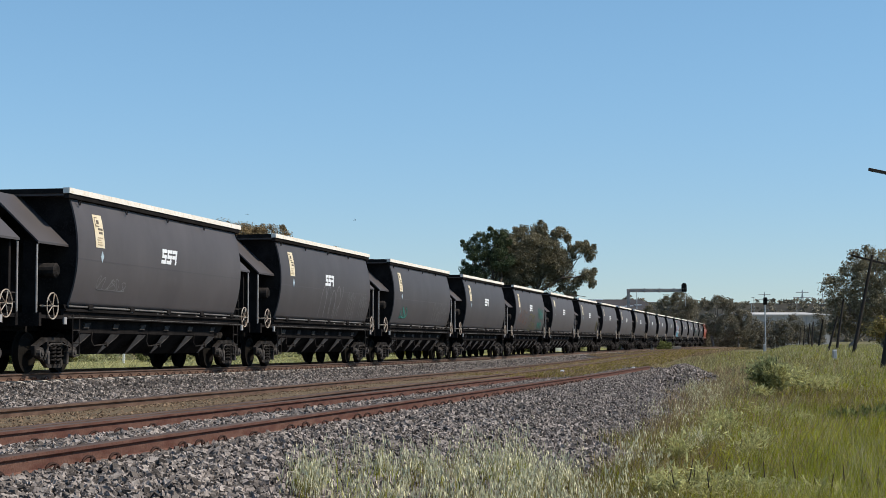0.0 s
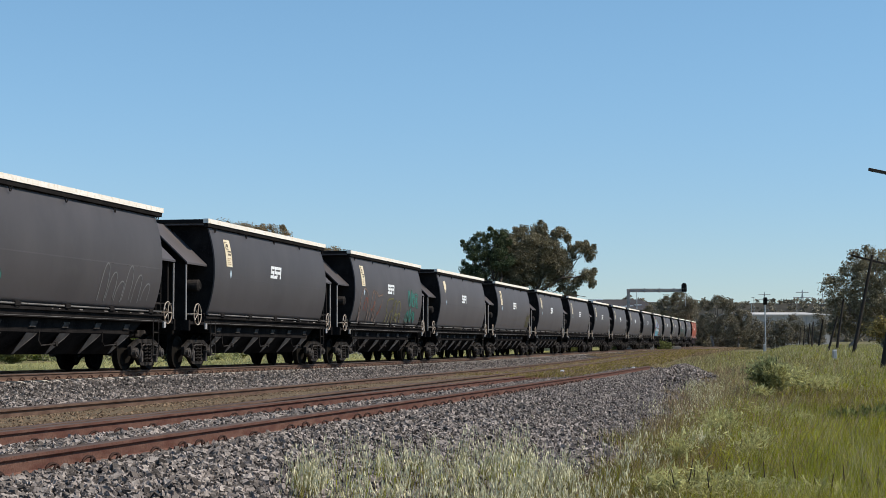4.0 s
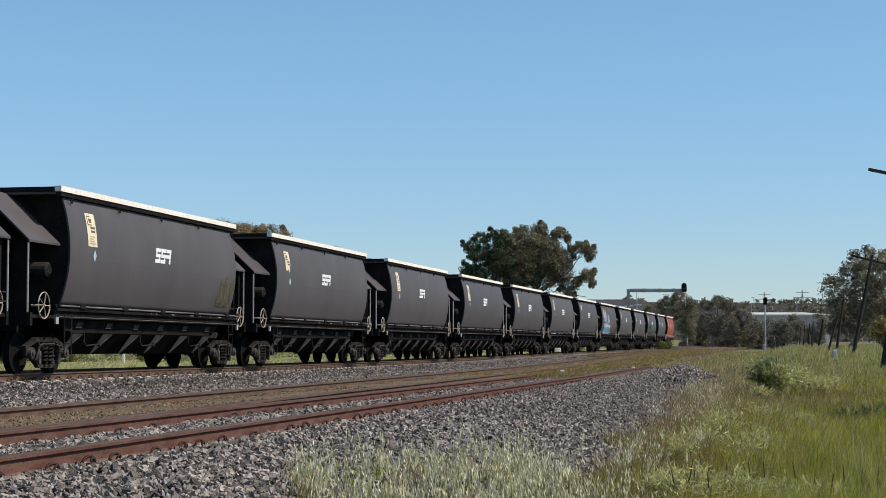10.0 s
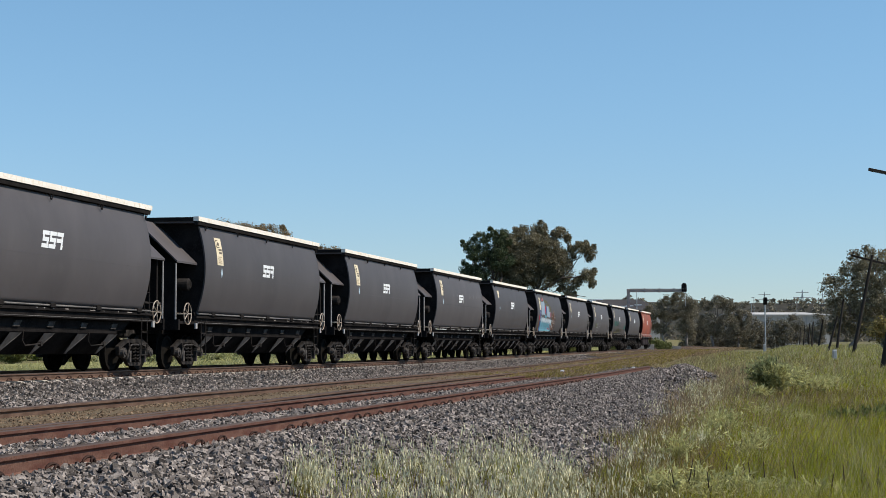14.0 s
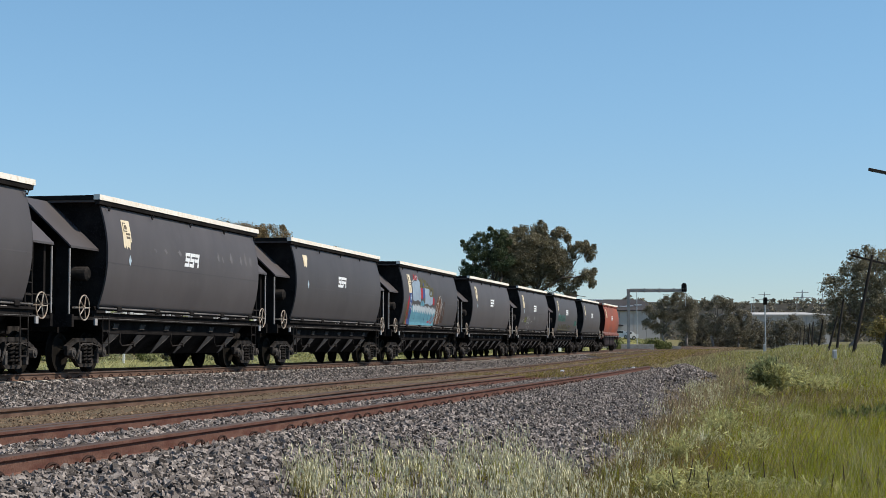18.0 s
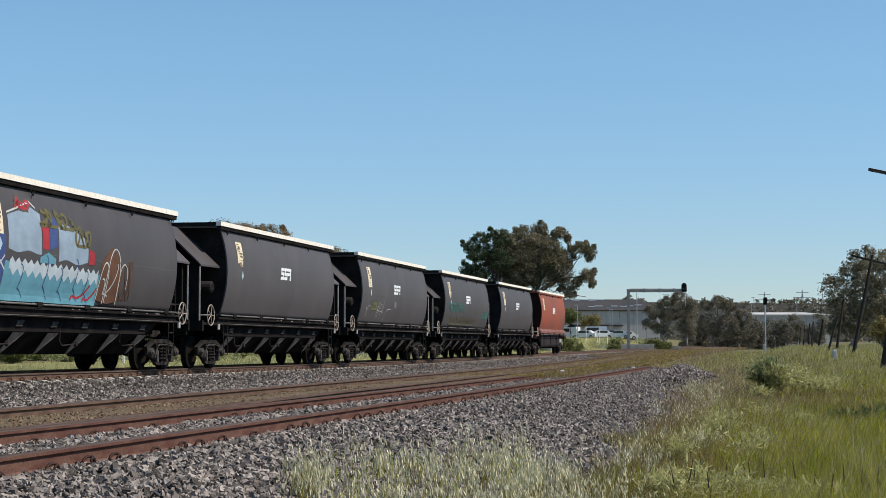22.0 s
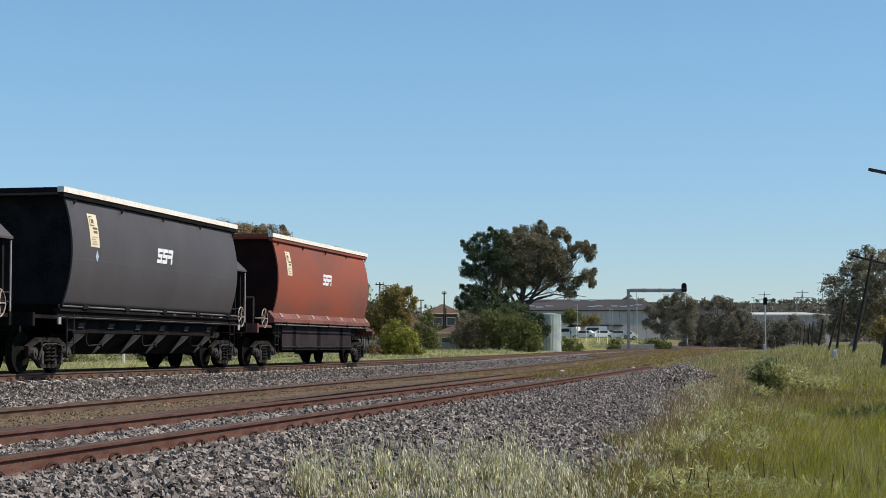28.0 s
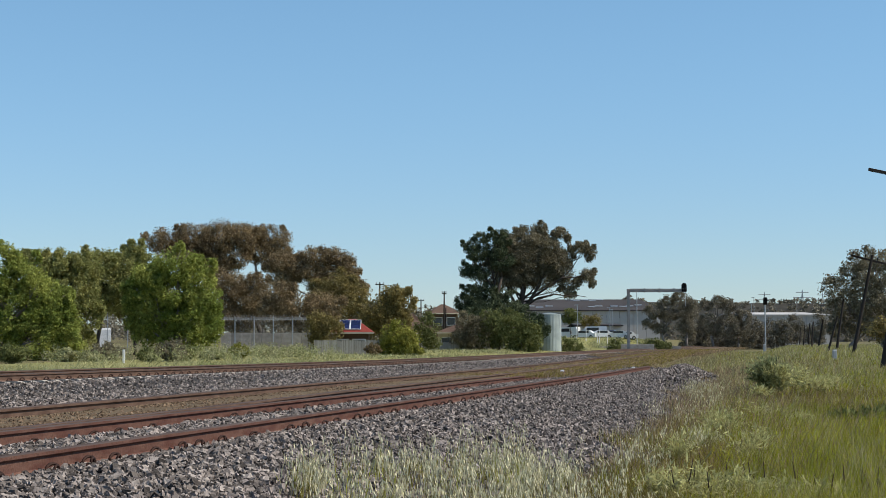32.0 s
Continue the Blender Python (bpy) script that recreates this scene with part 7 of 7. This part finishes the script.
# Low dark plants added in place of a shadow patch on the bank.
tuft("dock_plant", 235.9, 30, 0.55, 0.26, L_DARK, "low dark green plant standing in for a patch of shadow", 75, 220, 8, 0.035)
tuft("dock_plant", 250.9, 30.5, 0.55, 0.28, L_DARK, "low dark green plant standing in for a patch of shadow", 76, 220, 8, 0.035)
tuft("dock_plant", 261.3, 31, 0.4, 0.34, L_DARK, "low dark green plant standing in for a patch of shadow", 77, 160, 8, 0.035)
for k, (u, y, w, h) in enumerate(((137.3, 14.0, 0.34, 0.34), (149.7, 14.4, 0.30, 0.36), (159.7, 13.9, 0.34, 0.30), (172.4, 14.5, 0.34, 0.34), (185.1, 13.9, 0.30, 0.30), (199.1, 14.2, 0.30, 0.30), (127.3, 14.6, 0.22, 0.30), (219.2, 13.9, 0.3, 0.28), (234.5, 14.3, 0.24, 0.26),
                                  (169.1, 25.0, 0.4, 0.4), (159.7, 26.0, 0.4, 0.42), (155.7, 22.0, 0.35, 0.36), (185.8, 21.0, 0.3, 0.36), (179.8, 19.0, 0.34, 0.36), (139.0, 19.0, 0.3, 0.34), (212.5, 27.0, 0.4, 0.36), (189.1, 30.0, 0.5, 0.36))):
    tuft("silver_weed", u, y, w * 1.15, h * 1.2, L_SILVER, "silvery grey-green leafy weed in the grass", 80 + k, 70, 8, 0.017)
M_SPIKE = mat("dry_dock_spike", (0.06, 0.045, 0.03), (0.10, 0.075, 0.05), 0.9, scale=5, fine=40, bump=0.3)
for k, (u, y) in enumerate(((133.0, 14.8), (151.7, 14.9), (165.7, 15.2), (177.7, 15.4), (181.1, 14.6), (207.2, 14.9), (235.9, 14.5), (245.9, 14.7), (136.3, 13.9), (145.0, 14.2), (147.3, 14.3), (156.4, 13.8), (189.4, 14.0), (219.2, 14.1), (227.9, 13.9), (255.3, 14.2))):
    f0 = spot(u, y)
    t = thing("dock_spike", Matrix.Translation(f0), "dark dry seed spike of a dock plant", "plant", "dry seed spikes")
    bm = bmesh.new()
    h = random.uniform(0.36, 0.5)
    tube(bm, [(0, 0, 0), (0.01, 0, h * 0.5), (random.uniform(-0.03, 0.03), 0, h * 0.72)], 0.004, 5)
    part("stalk", bm, M_SPIKE, t)
    bm = bmesh.new()
    bar(bm, (0.0, 0, h * 0.62), (random.uniform(-0.03, 0.03), 0, h), 0.0075, 0.003, 7)
    part("seed_head", bm, M_SPIKE, t)

for i in range(118):
    again(clip, turned(24 + 0.62 * i, GAUGE / 2 + 0.085, -0.135), track_far)

# loose ballast stones
CHUNK = np.array([(x, y, z) for x in (-0.75, 0.75) for y in (-0.75, 0.75) for z in (-0.75, 0.75)], float)
FLINT = np.array([(1, 0, 0), (-1, 0, 0), (0, 1, 0), (0, -1, 0), (0, 0, 1), (0, 0, -1)], float)
FLINT_F = np.array([(0, 2, 4), (2, 1, 4), (1, 3, 4), (3, 0, 4), (2, 0, 5), (1, 2, 5), (3, 1, 5), (0, 3, 5)])
CHUNK_F = np.array([(0, 1, 3, 2), (4, 6, 7, 5), (0, 4, 5, 1), (2, 3, 7, 6), (0, 2, 6, 4), (1, 5, 7, 3)])


def stones(name, rng, s, d, z, r, base, tri, label, material=None):
    n = len(s)
    x, y = world_xy(s, d)
    k = len(base)
    q = rng.normal(0, 1, (n, 3, 3))
    q, _ = np.linalg.qr(q)
    sh = (base[None] + rng.uniform(-0.5, 0.5, (n, k, 3))) * rng.uniform(0.5, 1.1, (n, 1, 3))
    v = np.einsum("nij,nkj->nki", q, sh) * r[:, None, None] + np.stack([x, y, z], 1)[:, None, :]
    f = (tri[None] + (np.arange(n) * k)[:, None, None]).reshape(-1, tri.shape[1])
    bulk(name, v.reshape(-1, 3), f, material or M_STONE, "stuff", label, "ballast")


rng = np.random.default_rng(9)
n = 76000
s = 11.5 * np.exp(rng.uniform(0, 1, n) ** 1.05 * math.log(78 / 11.5))
rel = rng.uniform(-0.62, 4.6, n)
rel = np.where((np.abs(np.abs(rel) - 0.7525) < 0.085), rel + 0.2, rel)
rel = np.where(np.abs(rel - 0.7525) < 0.085, rel + 0.2, rel)
z = np.array([rise(a) + lerp_table(SHOULDER, b) for a, b in zip(s, rel)]) + rng.uniform(-0.005, 0.02, n)
r = (0.011 + 0.018 * rng.random(n) ** 1.5) * (1 + 0.009 * s)
for k, base, tri in ((s < 27, CHUNK, CHUNK_F), (s >= 27, FLINT, FLINT_F)):
    stones("ballast_stones", rng, s[k], 11.57 - 0.0088 * s[k] + rel[k], z[k], r[k], base, tri, "loose grey crushed ballast stones on the near shoulder")
n = 9000
s = 13 * np.exp(rng.uniform(0, 1, n) * math.log(72 / 13))
rel = rng.uniform(-0.64, 0.64, n)
z = np.array([rise(a) + lerp_table(SHOULDER, b) for a, b in zip(s, rel)]) + rng.uniform(-0.015, 0.008, n)
stones("ballast_stones", rng, s, 11.57 - 0.0088 * s + rel, z, rng.uniform(0.010, 0.024, n), CHUNK, CHUNK_F, "loose grey crushed stones between the siding rails")
T_PROF = [(-3.4, -0.75), (-2.0, -0.24), (-0.9, -0.21), (0.9, -0.19), (1.1, -0.19), (1.9, -0.22), (3.0, -0.38), (6.2, -0.42), (7.5, -0.5)]
n = 34000
s = 22 * np.exp(rng.uniform(0, 1, n) * math.log(130 / 22))
d = rng.uniform(1.2, 7.6, n)
k = d < np.maximum(4.3, 10.84 - 0.0358 * s) - 1.5
s, d = s[k], d[k]
z = np.array([rise(a) + lerp_table(T_PROF, b) for a, b in zip(s, d)]) + rng.uniform(-0.005, 0.02, len(s))
stones("ballast_stones", rng, s, d, z, rng.uniform(0.02, 0.04, len(s)) * (1 + 0.005 * s), FLINT, FLINT_F, "loose grey crushed ballast stones between the tracks")
n = 9000
s = 14 * np.exp(rng.uniform(0, 1, n) * math.log(80 / 14))
d = np.minimum(10.84 - 0.0358 * s + rng.uniform(-0.66, 0.6, n), 11.57 - 0.0088 * s - 1.0)
z = np.array([rise(a) for a in s]) - 0.175
stones("ballast_stones", rng, s, d, z, rng.uniform(0.012, 0.026, n), FLINT, FLINT_F, "small clods and stones in the brown dirt of the middle track", M_EARTH)
# heap of dark stones where the siding ends
n = 2600
s = 62 + rng.normal(0, 5.0, n)
d = 13.7 + rng.normal(0, 0.55, n)
z = np.array([rise(a) for a in s]) - 0.5 + 0.5 * np.exp(-((s - 62) / 6) ** 2 - ((d - 13.8) / 0.8) ** 2)
stones("ballast_heap", rng, s, d, z, rng.uniform(0.03, 0.06, n), FLINT, FLINT_F, "low heap of grey stones at the end of the siding")
# white markers on the siding rails
for s, dr in ((57, -GAUGE / 2), (66, GAUGE / 2)):
    m = turned(s, off_b(s) + dr + 0.0, Z_B)
    t = thing("rail_marker", m, "small white marker block on the rail head", "marker", "white rail markers")
    bm = bmesh.new()
    box(bm, -0.06, 0.06, -0.05, 0.05, 0.0, 0.045, None, 0.012)
    part("block", bm, M_WHITE, t)
    bm = bmesh.new()
    box(bm, -0.035, 0.035, -0.035, 0.035, 0.045, 0.055)
    part("cap", bm, M_WHITE, t)

# shrubs at the feet of the pepper trees
for k, (u, y, w, h, mt) in enumerate(((-198.5, 108, 1.3, 1.2, L_GUM), (-208.5, 104, 0.8, 0.7, L_WEED), (-174.4, 106, 0.8, 0.9, L_DARK), (-160.0, 103, 1.1, 1.4, L_GUM), (-151.7, 106, 0.8, 1.1, L_DARK), (-221.9, 102, 0.9, 0.9, L_WEED),
                                      (-255.3, 98, 1.2, 1.3, L_DARK), (-120.3, 120, 0.8, 1.2, L_LIME), (-104.9, 126, 1.2, 0.9, L_WEED), (-89.5, 128, 1.2, 0.8, L_WEED), (-41.4, 132, 0.7, 1.1, L_BROWN), (-16.4, 136, 0.8, 0.9, L_LIME), (-135.0, 112, 0.9, 0.9, L_WEED))):
    plant("roadside_shrub", u, y, w, h, mt, "scruffy low shrub in the weeds beside the line", 120 + k, 60, 0.07)

# ---------------------------------------------------------------- small birds crossing the sky
M_FEATHER = mat("dark_feathers", (0.03, 0.03, 0.032), (0.05, 0.048, 0.045), 0.8, scale=20, fine=90, bump=0.1)


def make_bird():
    b = thing("bird", pose(0, 100, 8), "small dark bird flying across the sky", "bird", "birds")
    bm = bmesh.new()
    bar(bm, (-0.09, 0, 0), (0.02, 0, 0.005), 0.008, 0.026, 8)
    bar(bm, (0.02, 0, 0.005), (0.10, 0, 0.012), 0.026, 0.012, 8)
    bar(bm, (-0.16, 0, 0), (-0.09, 0, 0), 0.022, 0.008, 6)
    part("body", bm, M_FEATHER, b)
    for k in (-1, 1):
        bm = bmesh.new()
        prism(bm, [(0.045, 0), (0.03, k * 0.12), (-0.04, k * 0.2), (-0.03, k * 0.1), (-0.035, 0)], -0.004, 0.004, "z")
        part("wing", bm, M_FEATHER, b)
    return b


bird_one = make_bird()
bird_one.scale = (0.7, 0.7, 0.7)
bird_two = copy_thing(bird_one, pose(0, 100, 8))
BIRD_PATHS = ((bird_one, 96.0, -11.12, 9.26, 8.2, -0.05, 0.0), (bird_two, 110.0, -5.73, 9.05, 8.93, 0.1, 1.1))


# ---------------------------------------------------------------- motion of the train and the birds
def motions():
    beats = [0.1 * k for k in range(321)]
    for b, y, x0, vx, z0, dip, ph in BIRD_PATHS:
        walk(b, [(t, pose(x0 + vx * t, y, z0 + dip * t - (0.06 * t * t if t < 4 else 0.96), 0, 0, 0)) for t in (0.0, 1.0, 2.0, 3.0, 4.0, 8.0, 16.0, 32.0)])
        for o in b.children:
            if o.name.startswith("wing"):
                k = 1 if o.data.vertices[1].co.y > 0 or o.data.vertices[2].co.y > 0 else -1
                walk(o, [(t, pose(0, 0, 0.01, k * 38 * math.sin(9.0 * t * math.pi + ph), 0, 0)) for t in beats])

    gusts = [0.4 * k for k in range(81)]
    for t, ph, amp in OATS:
        foot = t.matrix_basis.translation.copy()
        wave = [2.2 * math.sin(1.9 * b + ph * 0.3 - foot.x * 0.8) + 1.4 * math.sin(4.7 * b + ph) for b in gusts]
        walk(t, [(b, Matrix.Translation(foot) @ pose(0, 0, 0, amp * 0.5 * math.sin(3.1 * b + ph), amp * (2.0 + wv), 0)) for b, wv in zip(gusts, wave)])

    times = [0.5 * k for k in range(65)]
    spin = [k / 15 for k in range(481)]
    for w, s in wagons:
        walk(w, [(t, wagon_pose(s - travelled(t))) for t in times])
        for o in w.children_recursive:
            if o.name.startswith("wheelset"):
                y = o.matrix_basis.translation.y
                walk(o, [(t, Matrix.Translation((0, y, WHEEL_R)) @ Matrix.Rotation(travelled(t) / WHEEL_R, 4, "X")) for t in spin])


motions()
